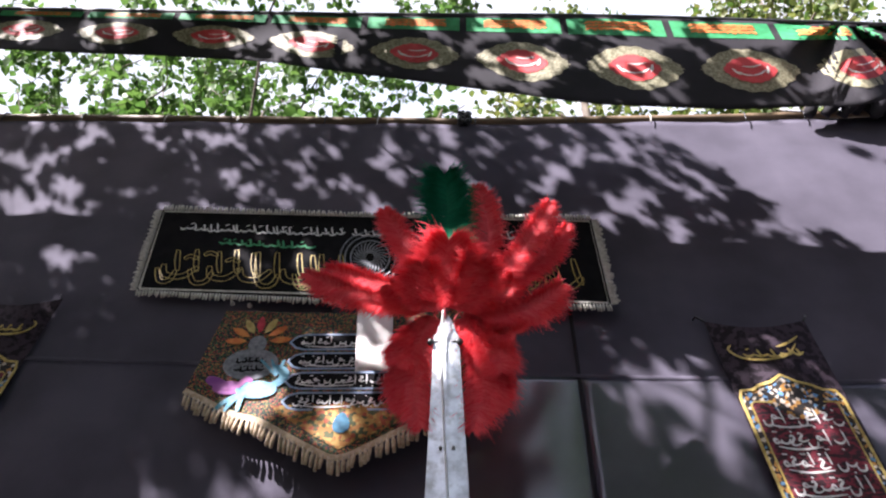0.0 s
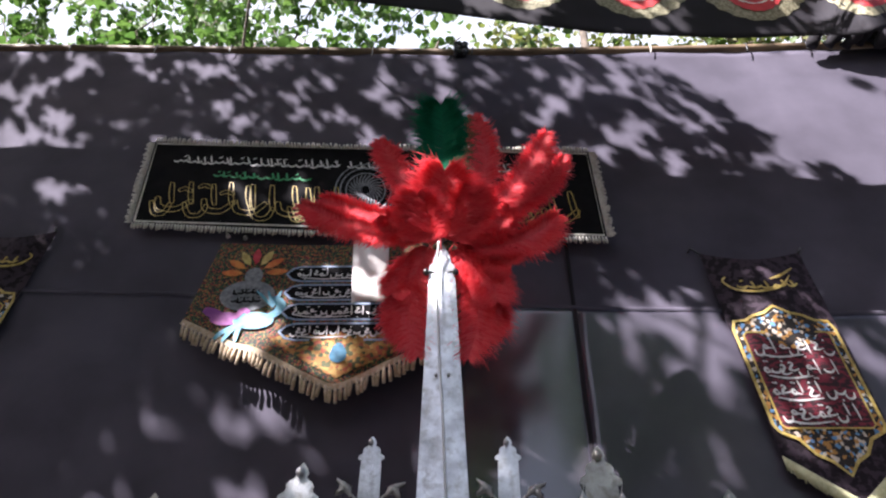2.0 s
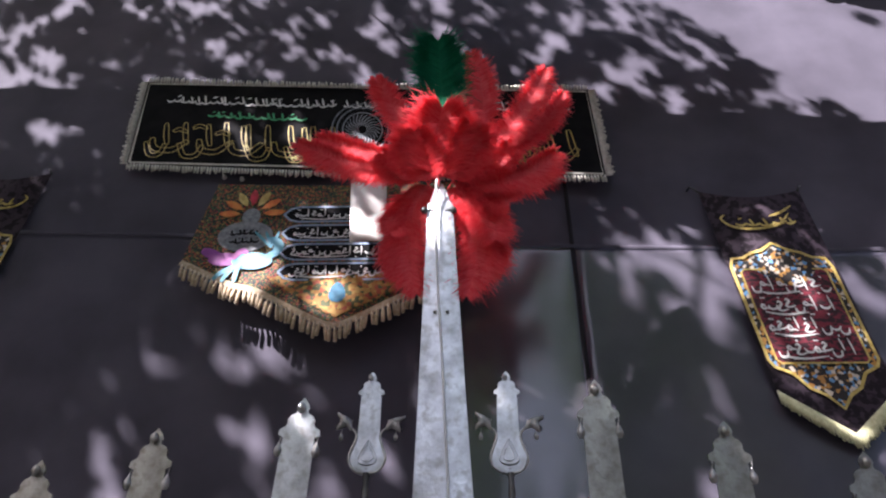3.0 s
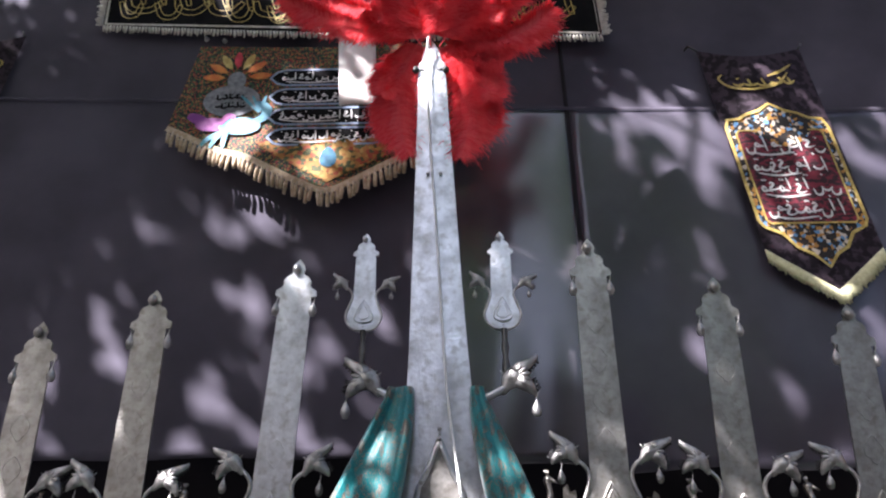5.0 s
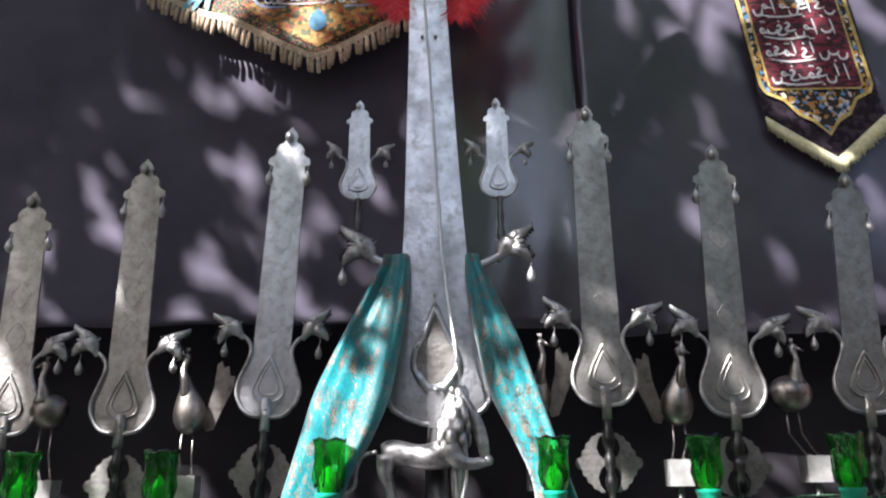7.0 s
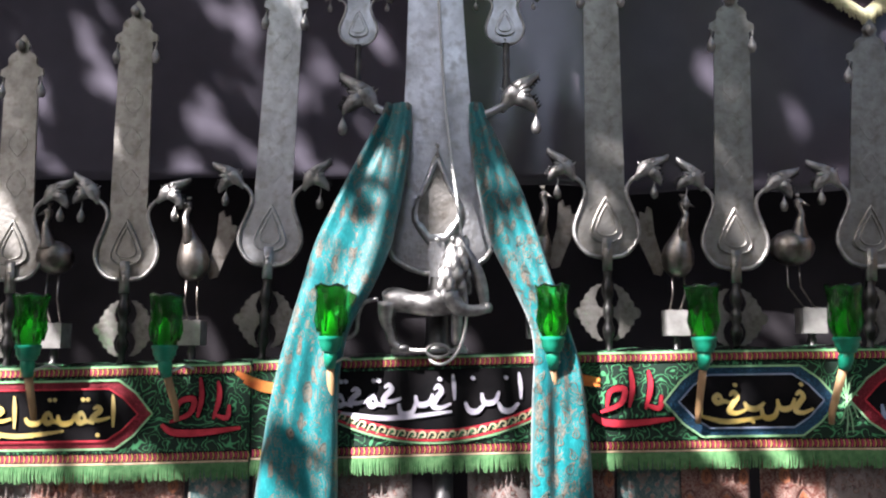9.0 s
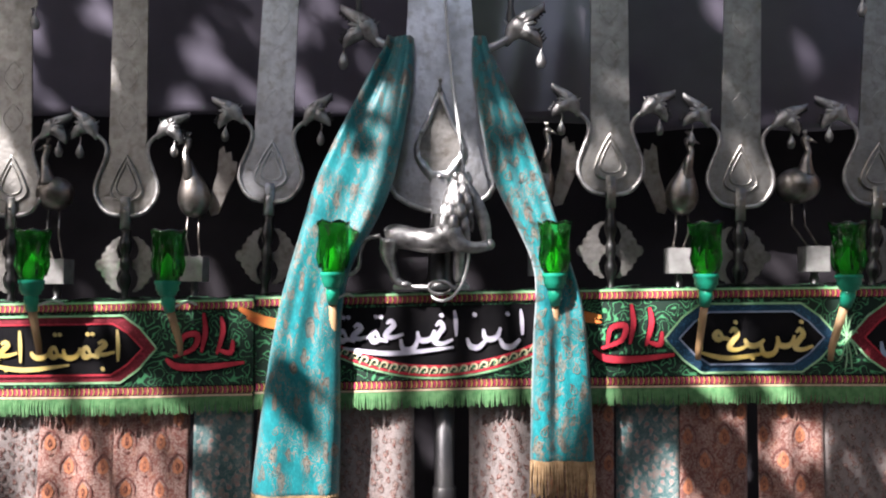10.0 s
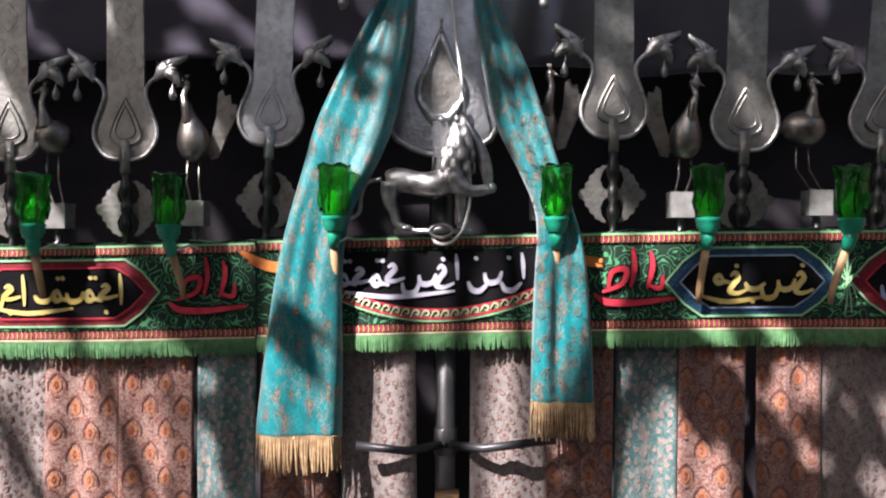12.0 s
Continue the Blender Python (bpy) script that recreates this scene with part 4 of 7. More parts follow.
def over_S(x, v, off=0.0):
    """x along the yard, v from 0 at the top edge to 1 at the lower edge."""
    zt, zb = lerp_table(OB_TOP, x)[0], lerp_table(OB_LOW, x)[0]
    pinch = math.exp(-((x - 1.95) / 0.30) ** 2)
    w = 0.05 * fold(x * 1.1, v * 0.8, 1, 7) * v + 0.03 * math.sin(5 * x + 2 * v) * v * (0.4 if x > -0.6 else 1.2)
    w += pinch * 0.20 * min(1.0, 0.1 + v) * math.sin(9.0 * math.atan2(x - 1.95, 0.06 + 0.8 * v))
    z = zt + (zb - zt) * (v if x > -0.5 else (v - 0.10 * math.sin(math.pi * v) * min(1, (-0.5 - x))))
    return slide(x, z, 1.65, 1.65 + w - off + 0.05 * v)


over = thing("overhead_banner", (0, 1.65, 5.59), "sagging black printed banner with green border and cream medallions", "banner")
g = Geo().grid(lambda u, v: over_S(-4.6 + 9.2 * u, v), 260, 18)
ob = part("cloth", g, PRINT_BLACK, over)
md = ob.modifiers.new("thickness", "SOLIDIFY")
md.thickness, md.offset = 0.002, 0
part("rope", Geo().tube([(-7.0, 1.66, 6.33)] + [(x, 1.655, lerp_table(OB_TOP, x)[0] + 0.012) for x in [-4.6 + 0.4 * i for i in range(24)]] + [(7.0, 1.66, 5.30)], 0.014, 7), BLACK_PAINT, over, "black rope along the top edge")
rng = random.Random(8)
for k in range(-9, 9):
    x0, x1 = 0.052 + 0.515 * k, 0.532 + 0.515 * k
    if x0 < -4.5 or x1 > 4.5:
        continue
    g = Geo().grid(lambda u, v: over_S(x0 + (x1 - x0) * u, 0.03 + 0.20 * v, 0.003), 14, 3)
    bd = part("border_piece", g, PRINT_GREEN, over, "green border strip")
    g = Geo()
    for z in (0.085, 0.125, 0.165):
        n = 9
        for i in range(n):
            a = x0 + 0.09 + (x1 - x0 - 0.18) * i / n
            g.ribbon(over_S, [(a, z + rng.uniform(-0.012, 0.012)), (a + 0.03, z - 0.02), (a + 0.05, z + rng.uniform(-0.015, 0.015))], 0.022, 0.0055)
    part("writing", g, ORANGE_THREAD, bd, "orange writing", kind="stuff")
for k in range(-8, 8):
    xc = 0.32 + 0.527 * k
    if abs(xc) > 4.2:
        continue
    out = []
    for i in range(112):
        a = 2 * math.pi * i / 112
        c, s = math.cos(a), math.sin(a)
        r = 1.0 + 0.028 * math.cos(18 * a)
        out.append((xc + 0.225 * r * c, 0.60 + math.copysign(0.24 * r * (1 - abs(c) ** 1.9) ** 0.8, s)))
    md_ = part("medallion", Geo().fan(over_S, out, (xc, 0.60), 0.003, 6), PRINT_CREAM, over, "cream printed medallion")
    out2 = [(xc + 0.55 * (x - xc), 0.60 + 0.60 * (z - 0.60)) for x, z in out]
    red = part("medallion_centre", Geo().fan(over_S, out2, (xc, 0.60), 0.0055, 4), PRINT_RED, md_, "red centre")
    g = Geo()
    for a, b in (((-0.06, 0.62), (0.0, 0.66)), ((0.0, 0.66), (0.07, 0.60)), ((-0.03, 0.56), (0.06, 0.54)), ((0.07, 0.64), (0.085, 0.56)), ((-0.08, 0.58), (-0.05, 0.65))):
        g.ribbon(over_S, [(xc + a[0], a[1]), (xc + (a[0] + b[0]) / 2, (a[1] + b[1]) / 2 + 0.015), (xc + b[0], b[1])], 0.014, 0.008)
    part("writing", g, PRINT_WHITE, md_, "white writing", kind="stuff")

# ---- the metal standard: crossbar, post and stand ----
def bar_z(x):
    return 1.765 + 0.021 * x


stand = thing("standard_frame", (0.012, ALAM_Y, GROUND), "grey steel post and crossbar carrying the silver blades", "stand")
g = Geo()
g.add([(x, y, bar_z(x) + dz) for x in (-1.5, 1.5) for y in (ALAM_Y - 0.025, ALAM_Y + 0.045) for dz in (-0.045, 0.005)], [(0, 1, 3, 2), (4, 6, 7, 5), (0, 4, 5, 1), (2, 3, 7, 6), (0, 2, 6, 4), (1, 5, 7, 3)])
part("crossbar", g, BLACK_PAINT, stand, smooth=False)
part("post", Geo().tube([(0.012, ALAM_Y, GROUND + 0.05), (0.012, ALAM_Y, 1.0), (0.012, ALAM_Y, 1.75)], 0.026, 18), STEEL, stand, "grey steel pipe")
part("collar", Geo().lathe((0.012, ALAM_Y, 1.215), [(0.027, 0), (0.031, 0.004), (0.031, 0.066), (0.027, 0.07)], 18), STEEL, stand)
part("bolt", Geo().lathe((0.012, ALAM_Y - 0.031, 1.245), [(0.0, -0.008), (0.008, -0.006), (0.008, 0.006), (0.0, 0.008)], 8), DARK_METAL, stand)
part("foot", Geo().box((0.012, ALAM_Y, GROUND + 0.03), (0.9, 0.10, 0.06)), BLACK_PAINT, stand)
part("foot", Geo().box((0.012, ALAM_Y, GROUND + 0.031), (0.10, 0.9, 0.056)), BLACK_PAINT, stand)
part("brace", Geo().tube([(0.0, ALAM_Y - 0.03, 1.245), (-0.08, ALAM_Y - 0.085, 1.243), (-0.21, ALAM_Y - 0.09, 1.256)], 0.011, 9), BLACK_PAINT, stand, "black rod")
part("brace", Geo().tube([(0.03, ALAM_Y - 0.03, 1.245), (0.11, ALAM_Y - 0.085, 1.252), (0.29, ALAM_Y - 0.09, 1.278)], 0.011, 9), BLACK_PAINT, stand, "black rod")
part("wooden_block", Geo().box((0.018, ALAM_Y - 0.05, 1.10), (0.06, 0.05, 0.06)), WOOD, stand, "pale wooden block")


def drop_pendant(parent, x, y, z, s=1.0):
    """A small silver drop on a wire hook; z is where the hook hangs."""
    g = Geo().tube(smooth_line([(x, y, z), (x + 0.003 * s, y - 0.002, z - 0.012 * s), (x, y, z - 0.028 * s)], 3), 0.0016 * s, 5)
    g.lathe((x, y, z - 0.072 * s), [(0.0, 0.0), (0.008 * s, 0.003 * s), (0.0125 * s, 0.014 * s), (0.0115 * s, 0.024 * s), (0.006 * s, 0.036 * s), (0.0025 * s, 0.044 * s), (0.002 * s, 0.048 * s)], 10)
    return part("pendant", g, BRIGHT_METAL, parent, "silver drop pendant")


def dragon_head(parent, x, y, z, sgn, s=1.0, tip=0.0):
    """A dragon head at the end of a curved neck: round skull, gaping jaws with dark teeth, ribbed cheeks."""
    c, n = math.cos(tip), math.sin(tip)
    s = s * 1.15

    def P(a, b, dy=0.0):
        return (x + sgn * s * (a * c - b * n), y + dy * s, z + s * (a * n + b * c))
    g = Geo()
    g.tube([P(-0.006, -0.008), P(0.004, 0.000), P(0.014, 0.008), P(0.026, 0.013), P(0.034, 0.012), P(0.040, 0.008)], [0.0055 * s, 0.0085 * s, 0.0155 * s, 0.0195 * s, 0.0185 * s, 0.013 * s], 12, 0.85)
    # upper jaw, long and rising, with a lip
    g.tube([P(0.030, 0.018), P(0.044, 0.024), P(0.060, 0.027), P(0.074, 0.031), P(0.081, 0.037)], [0.015 * s, 0.0125 * s, 0.0095 * s, 0.007 * s, 0.002 * s], 8, 1.1)
    # lower jaw, short and hanging
    g.tube([P(0.032, 0.006), P(0.042, -0.006), P(0.048, -0.020), P(0.050, -0.032)], [0.016 * s, 0.0135 * s, 0.009 * s, 0.002 * s], 8, 1.1)
    # ribbed cheeks between the jaws
    for k in range(5):
        a = 0.75 - 0.42 * k
        g.tube([P(0.026, 0.010, -0.010), P(0.026 + 0.022 * math.cos(a), 0.010 + 0.022 * math.sin(a), -0.012), P(0.026 + 0.030 * math.cos(a), 0.010 + 0.030 * math.sin(a), -0.008)], [0.004 * s, 0.0042 * s, 0.0015 * s], 6)
    for k in range(3):
        g.tube([P(0.014 + 0.009 * k, 0.020 + 0.002 * k), P(0.008 + 0.009 * k, 0.033)], [0.0035 * s, 0.0008 * s], 5)
    g.ball(P(0.031, 0.020, -0.012), 0.0032 * s, 7, 5)
    head = part("dragon_head", g, BRIGHT_METAL, parent, "polished silver dragon head")
    t = Geo()
    for k in range(6):
        a = 0.044 + 0.0062 * k
        t.tube([P(a, 0.015 + 0.0022 * k), P(a + 0.003, 0.003 + 0.0034 * k)], [0.0048 * s, 0.0006 * s], 4)
    for k in range(4):
        b = -0.004 - 0.0062 * k
        t.tube([P(0.052 + 0.0010 * k, b), P(0.063 + 0.0008 * k, b + 0.003)], [0.0040 * s, 0.0006 * s], 4)
    part("teeth", t, BLACK_PAINT, parent, "dark saw-edged teeth")
    return head


def tear(cx, cz, w, h, n=20):
    """Outline of a pointed drop, point upwards; h from foot to point."""
    out = []
    for i in range(n):
        a = 2 * math.pi * i / n - math.pi / 2
        s = math.sin(a)
        k = (1 - s) / 2
        out.append((cx + w * math.cos(a) * (k ** 0.62) * 1.25 * (1 if s < 0.98 else 0), cz + h * (0.36 + 0.36 * s if s < 0 else 0.36 + 0.64 * s)))
    return out


def closed(pts, y, r, n=6):
    g = Geo()
    g.tube([(px, y, pz) for px, pz in pts] + [(pts[0][0], y, pts[0][1])], r, n, 1.0, False)
    return g


def mirrored(prof):
    """A closed outline from rows (z, half width), rising."""
    return [(w, z) for z, w in prof] + [(-w, z) for z, w in reversed(prof) if w > 0]


def side_blade(x, zb, tip, lean, small=1.0, label="", bells=True, METAL=METAL):
    """A tall engraved silver blade with a bulbous foot, two dragon heads, a crest and a turned stem."""
    s = small
    L = tip - zb
    y = ALAM_Y
    b = thing("silver_emblem", (x, y, zb), label, "emblem", "tall silver emblems" if s == 1.0 else "small silver emblems")
    w0 = 0.047 * s if s == 1.0 else 0.030
    rows = [(0.0, 0.014), (0.008, 0.040), (0.028, 0.066), (0.055, 0.079), (0.085, 0.080), (0.115, 0.072), (0.145, 0.061), (0.175, 0.053), (0.20, 0.051)]
    prof = [(z * s, w * s) for z, w in rows] + [(L - 0.135 * s, w0), (L - 0.125 * s, w0 * 0.96), (L - 0.118 * s, w0 * 1.3), (L - 0.102 * s, w0 * 1.26), (L - 0.092 * s, w0 * 0.92), (L - 0.084 * s, w0 * 0.84), (L - 0.070 * s, w0 * 0.86), (L - 0.058 * s, w0 * 0.70), (L - 0.050 * s, w0 * 0.40), (L - 0.042 * s, w0 * 0.34), (L - 0.032 * s, w0 * 0.42), (L - 0.018 * s, w0 * 0.30), (L - 0.006 * s, w0 * 0.10), (L, 0.0)]
    blade = part("blade", Geo().plate([(x + px, zb + pz) for px, pz in mirrored(prof)], y, 0.006), METAL, b, "engraved silver plate", smooth=False)
    # engraved lozenges, standing proud by a hair
    k, z = 0, 0.27 * s
    while s == 1.0 and z < L - 0.2:
        g = closed([(x + 0.026 * math.cos(a), zb + z + 0.032 * math.sin(a) * (1 + 0.2 * math.cos(4 * a))) for a in [2 * math.pi * i / 20 for i in range(20)]], y - 0.0002, 0.0009, 4)
        part("engraving", g, METAL, blade)
        z += 0.115
    for sg in (-1, 1):
        arc = [(0.012, 0.006), (0.045, 0.012), (0.068, 0.032), (0.083, 0.062), (0.083, 0.092), (0.073, 0.122), (0.060, 0.156), (0.055, 0.18), (0.060, 0.200), (0.074, 0.216), (0.084, 0.222)]
        g = Geo().tube(smooth_line([(x + sg * a * s, y - 0.003, zb + c * s) for a, c in arc], 3), 0.0055 * s, 8)
        rim = part("rim", g, BRIGHT_METAL, b, "rolled bright rim")
        up = 0.16 if (int(x * 10) + sg) % 3 else 0.42
        dragon_head(rim, x + sg * 0.084 * s, y - 0.004, zb + 0.224 * s, sg, s, up)
        drop_pendant(rim, x + sg * 0.128 * s, y - 0.004, zb + 0.222 * s, s * 0.85)
        if bells:
            g = Geo().tube([(x + sg * w0 * 1.22, y + 0.003, zb + L - 0.118 * s), (x + sg * w0 * 1.12, y + 0.003, zb + L - 0.135 * s)], 0.0025 * s, 5)
            part("hook", g, DARK_METAL, b)
            drop_pendant(b, x + sg * w0 * 1.16, y + 0.003, zb + L - 0.112 * s, s)
    part("crest_bud", Geo().ball((x - 0.004, y - 0.008, zb + L - 0.035 * s), (0.013 * s, 0.011 * s, 0.017 * s), 9, 6), METAL, b)
    t1 = tear(x, zb + 0.045 * s, 0.046 * s, 0.122 * s)
    t2 = tear(x, zb + 0.062 * s, 0.030 * s, 0.085 * s)
    boss = part("drop_boss", Geo().plate(t1, y - 0.004, 0.004), METAL, b, "raised drop-shaped boss", smooth=False)
    part("boss_rim", closed(t1, y - 0.004, 0.0032 * s), METAL, boss)
    part("boss_rim", closed(t2, y - 0.005, 0.0024 * s), METAL, boss)
    if s == 1.0:
        part("strap", Geo().box((x, y - 0.004, zb + 0.012), (0.024, 0.012, 0.085)), METAL, b)
    part("rivet", Geo().ball((x, y - 0.010 * s, zb + 0.025 * s), 0.004 * s, 6, 4), BRIGHT_METAL, b)
    if s == 1.0:
        h = zb - 0.03 - (bar_z(x) + 0.002)
        prof = [(0.012, 0.0), (0.013, 0.06), (0.008, 0.12), (0.009, 0.20), (0.015, 0.27), (0.016, 0.34), (0.009, 0.42), (0.014, 0.50), (0.014, 0.58), (0.009, 0.64), (0.016, 0.74), (0.016, 0.84), (0.010, 0.92), (0.012, 1.0)]
        part("stem", Geo().lathe((x, y, bar_z(x) + 0.002), [(r, k * h) for r, k in prof], 14), DARK_METAL, b, "dark turned stem")
        zc = bar_z(x) + 0.002 + h * 0.52
        for sg in (-1, 1):
            out = [(0.012, 0.075), (0.030, 0.070), (0.046, 0.056), (0.060, 0.036), (0.070, 0.016), (0.088, 0.0), (0.070, -0.018), (0.060, -0.036), (0.046, -0.054), (0.030, -0.068), (0.014, -0.072), (0.026, -0.055), (0.030, -0.035), (0.022, -0.015), (0.008, -0.004), (0.008, 0.008), (0.024, 0.018), (0.031, 0.038), (0.025, 0.058)]
            fine = []
            for i, (a, c) in enumerate(out):
                if i < 10:
                    a2, c2 = out[i + 1]
                    fine += [(a, c), ((a + a2) / 2 + 0.004, (c + c2) / 2 + (0.003 if c > 0 else -0.003))]
                else:
                    fine.append((a, c))
            part("leaf_plate", Geo().plate([(x + sg * a, zc + c) for a, c in fine], y + 0.012, 0.005), HAMMERED, b, "hammered leaf-shaped plate", smooth=False)
    b.rotation_euler = (0, lean, 0)
    return b


ENGRAVED = "tall aged silver emblem blade with dragon heads, on the crossbar"
# all tall emblems but one take the silver with shade in its colour
for x, zb, tip, tx in ((-0.455, 2.014, 2.862, -0.423), (-0.839, 1.976, 2.768, -0.845), (-1.150, 1.975, 2.672, -1.165), (0.443, 2.034, 2.915, 0.444), (0.776, 2.002, 2.783, 0.800), (1.123, 2.007, 2.692, 1.168)):
    side_blade(x, zb, tip, math.atan2(tx - x, tip - zb), 1.0, ENGRAVED, True, METAL if x == -0.455 else SHADED_SILVER)


def small_blade(x):
    return side_blade(x, 2.625, 2.945, 0.0, 0.62, "small silver blade with dragon heads beside the main blade", bells=False)


small_blade(-0.224)
small_blade(0.180)

# ---- main blade ----
main = thing("central_emblem", (0.0, ALAM_Y, 1.80), "tall central silver emblem with a ridged blade and drop-shaped boss", "emblem")
prof = [(1.995, 0.0), (1.998, 0.045), (2.012, 0.085), (2.035, 0.122), (2.06, 0.136), (2.10, 0.135), (2.16, 0.128), (2.25, 0.114), (2.36, 0.100), (2.46, 0.090), (2.575, 0.083), (2.80, 0.0735), (3.14, 0.061), (3.40, 0.051), (3.56, 0.046), (3.60, 0.045), (3.61, 0.034), (3.635, 0.030), (3.66, 0.022), (3.69, 0.010), (3.70, 0.0)]
lean = lambda z: 0.003 - 0.021 * max(0.0, z - 2.1) / 1.0 * (1 if z < 3.0 else 0.95)


def ridged(prof, y, ridge):
    """Blade whose front rises to a ridge along its middle."""
    g, n = Geo(), len(prof)
    vs = []
    for z, w in prof:
        c = lean(z)
        vs += [(c - w, y, z), (c, y - ridge * min(1, w / 0.05), z), (c + w, y, z), (c, y + 0.006, z)]
    fs = []
    for i in range(n - 1):
        o = 4 * i
        for k in range(4):
            fs.append((o + k, o + (k + 1) % 4, o + 4 + (k + 1) % 4, o + 4 + k))
    return g.add(vs, fs)


blade = part("blade", ridged(prof, ALAM_Y - 0.004, 0.0025), METAL, main, "aged silver plate with a central ridge", smooth=False)
arc = [(z, w) for z, w in prof if z < 2.09]
part("rim", Geo().tube([(lean(z) - w, ALAM_Y - 0.006, z) for z, w in reversed(arc)] + [(lean(z) + w, ALAM_Y - 0.006, z) for z, w in arc[1:]], 0.007, 8), BRIGHT_METAL, main, "bright rolled rim")


def kite(cx, apex, foot, w, low):
    """Outline of a long drop with straight flanks: rows from the point round and back."""
    half = [(0.0, apex), (0.16 * w, apex - 0.022), (0.55 * w, apex * 0.45 + low * 0.55), (0.90 * w, low + 0.03), (w, low + 0.002), (0.95 * w, low - 0.022), (0.70 * w, foot + 0.028), (0.36 * w, foot)]
    return [(cx + a, c) for a, c in half] + [(cx - a, c) for a, c in reversed(half[1:])]


BOSS_X = -0.004
k1, k2 = kite(BOSS_X, 2.330, 2.074, 0.070, 2.158), kite(BOSS_X, 2.294, 2.100, 0.053, 2.160)
boss = part("drop_boss", Geo().plate(k2, ALAM_Y - 0.008, 0.004), HAMMERED, main, "hammered drop-shaped boss", smooth=False)
g = Geo()
n = len(k1)
g.add([(a, ALAM_Y - 0.013, c) for a, c in k1] + [(a, ALAM_Y - 0.0145, c) for a, c in k2] + [(a, ALAM_Y - 0.004, c) for a, c in k1] + [(a, ALAM_Y - 0.008, c) for a, c in k2],
      [(i, (i + 1) % n, n + (i + 1) % n, n + i) for i in range(n)] + [(i, 2 * n + i, 2 * n + (i + 1) % n, (i + 1) % n) for i in range(n)] + [(n + i, n + (i + 1) % n, 3 * n + (i + 1) % n, 3 * n + i) for i in range(n)])
part("boss_band", g, METAL, boss, "broad silver band")
for a, c in ((-0.004, 2.340), (-0.004, 2.312), (-0.052, 2.20), (0.045, 2.20), (-0.004, 2.085), (-0.03, 3.15), (0.01, 3.15)):
    part("rivet", Geo().ball((a if c < 3 else lean(c) + a + 0.01, ALAM_Y - 0.022 if c < 3 else ALAM_Y - 0.012, c), 0.006, 7, 5), BRIGHT_METAL, main)
part("strap", Geo().box((-0.005, ALAM_Y - 0.0095, 1.985), (0.040, 0.009, 0.19)), METAL, main, "silver strap", smooth=False)
part("socket", Geo().lathe((0.0, ALAM_Y, bar_z(0) + 0.002), [(0.05, 0), (0.05, 0.03), (0.034, 0.05), (0.032, 0.16), (0.026, 0.22)], 16), DARK_METAL, main, "dark metal socket")
for sg in (-1, 1):
    g = Geo().tube(smooth_line([(sg * 0.085, ALAM_Y + 0.004, 2.415), (sg * 0.14, ALAM_Y - 0.004, 2.435), (sg * 0.178, ALAM_Y - 0.004, 2.455)], 4), [0.011] * 9, 8)
    arm = part("arm", g, METAL, main)
    dragon_head(arm, sg * 0.172, ALAM_Y - 0.004, 2.452, sg, 1.35, 0.35)
    drop_pendant(arm, sg * 0.262, ALAM_Y - 0.004, 2.452, 1.1)
    x0 = sg * 0.203 - 0.02
    g = Geo().lathe((x0, ALAM_Y, 2.475), [(0.013, 0), (0.009, 0.02), (0.012, 0.045), (0.007, 0.07), (0.011, 0.10), (0.007, 0.125), (0.010, 0.155)], 12)
    part("stem", g, DARK_METAL, arm, "turned stem of the small blade")
g = Geo().lathe((-0.032, ALAM_Y - 0.002, 3.69), [(0.006, -0.02), (0.006, 0.02), (0.012, 0.03), (0.014, 0.042), (0.008, 0.054), (0.0, 0.058)], 10)
part("finial", g, BRIGHT_METAL, main)
for sg in (-1, 1):
    x0 = -0.03 + sg * 0.052
    g = Geo().tube([(-0.03, ALAM_Y, 3.57), (x0, ALAM_Y - 0.01, 3.57)], 0.003, 5)
    g.ball((x0, ALAM_Y - 0.012, 3.565), (0.012, 0.012, 0.014), 8, 6)
    part("knob", g, DARK_METAL, main, "small dark knob")

# thin cable down the main blade, looping under the lion
cable = [(-0.038, 1.755, 3.68), (-0.043, 1.772, 3.562), (-0.030, 1.772, 3.25), (-0.013, 1.770, 2.979), (0.009, 1.770, 2.562), (0.026, 1.745, 2.36), (0.058, 1.70, 2.106), (0.073, 1.695, 1.908), (0.063, 1.695, 1.823), (0.040, 1.70, 1.78), (0.014, 1.70, 1.763), (-0.012, 1.705, 1.768), (-0.02, 1.72, 1.785)]
tagged(part("cable", Geo().tube(smooth_line(cable, 6), 0.0038, 7), WHITE_CORD), "thin pale cable hanging down the main blade", "cable")


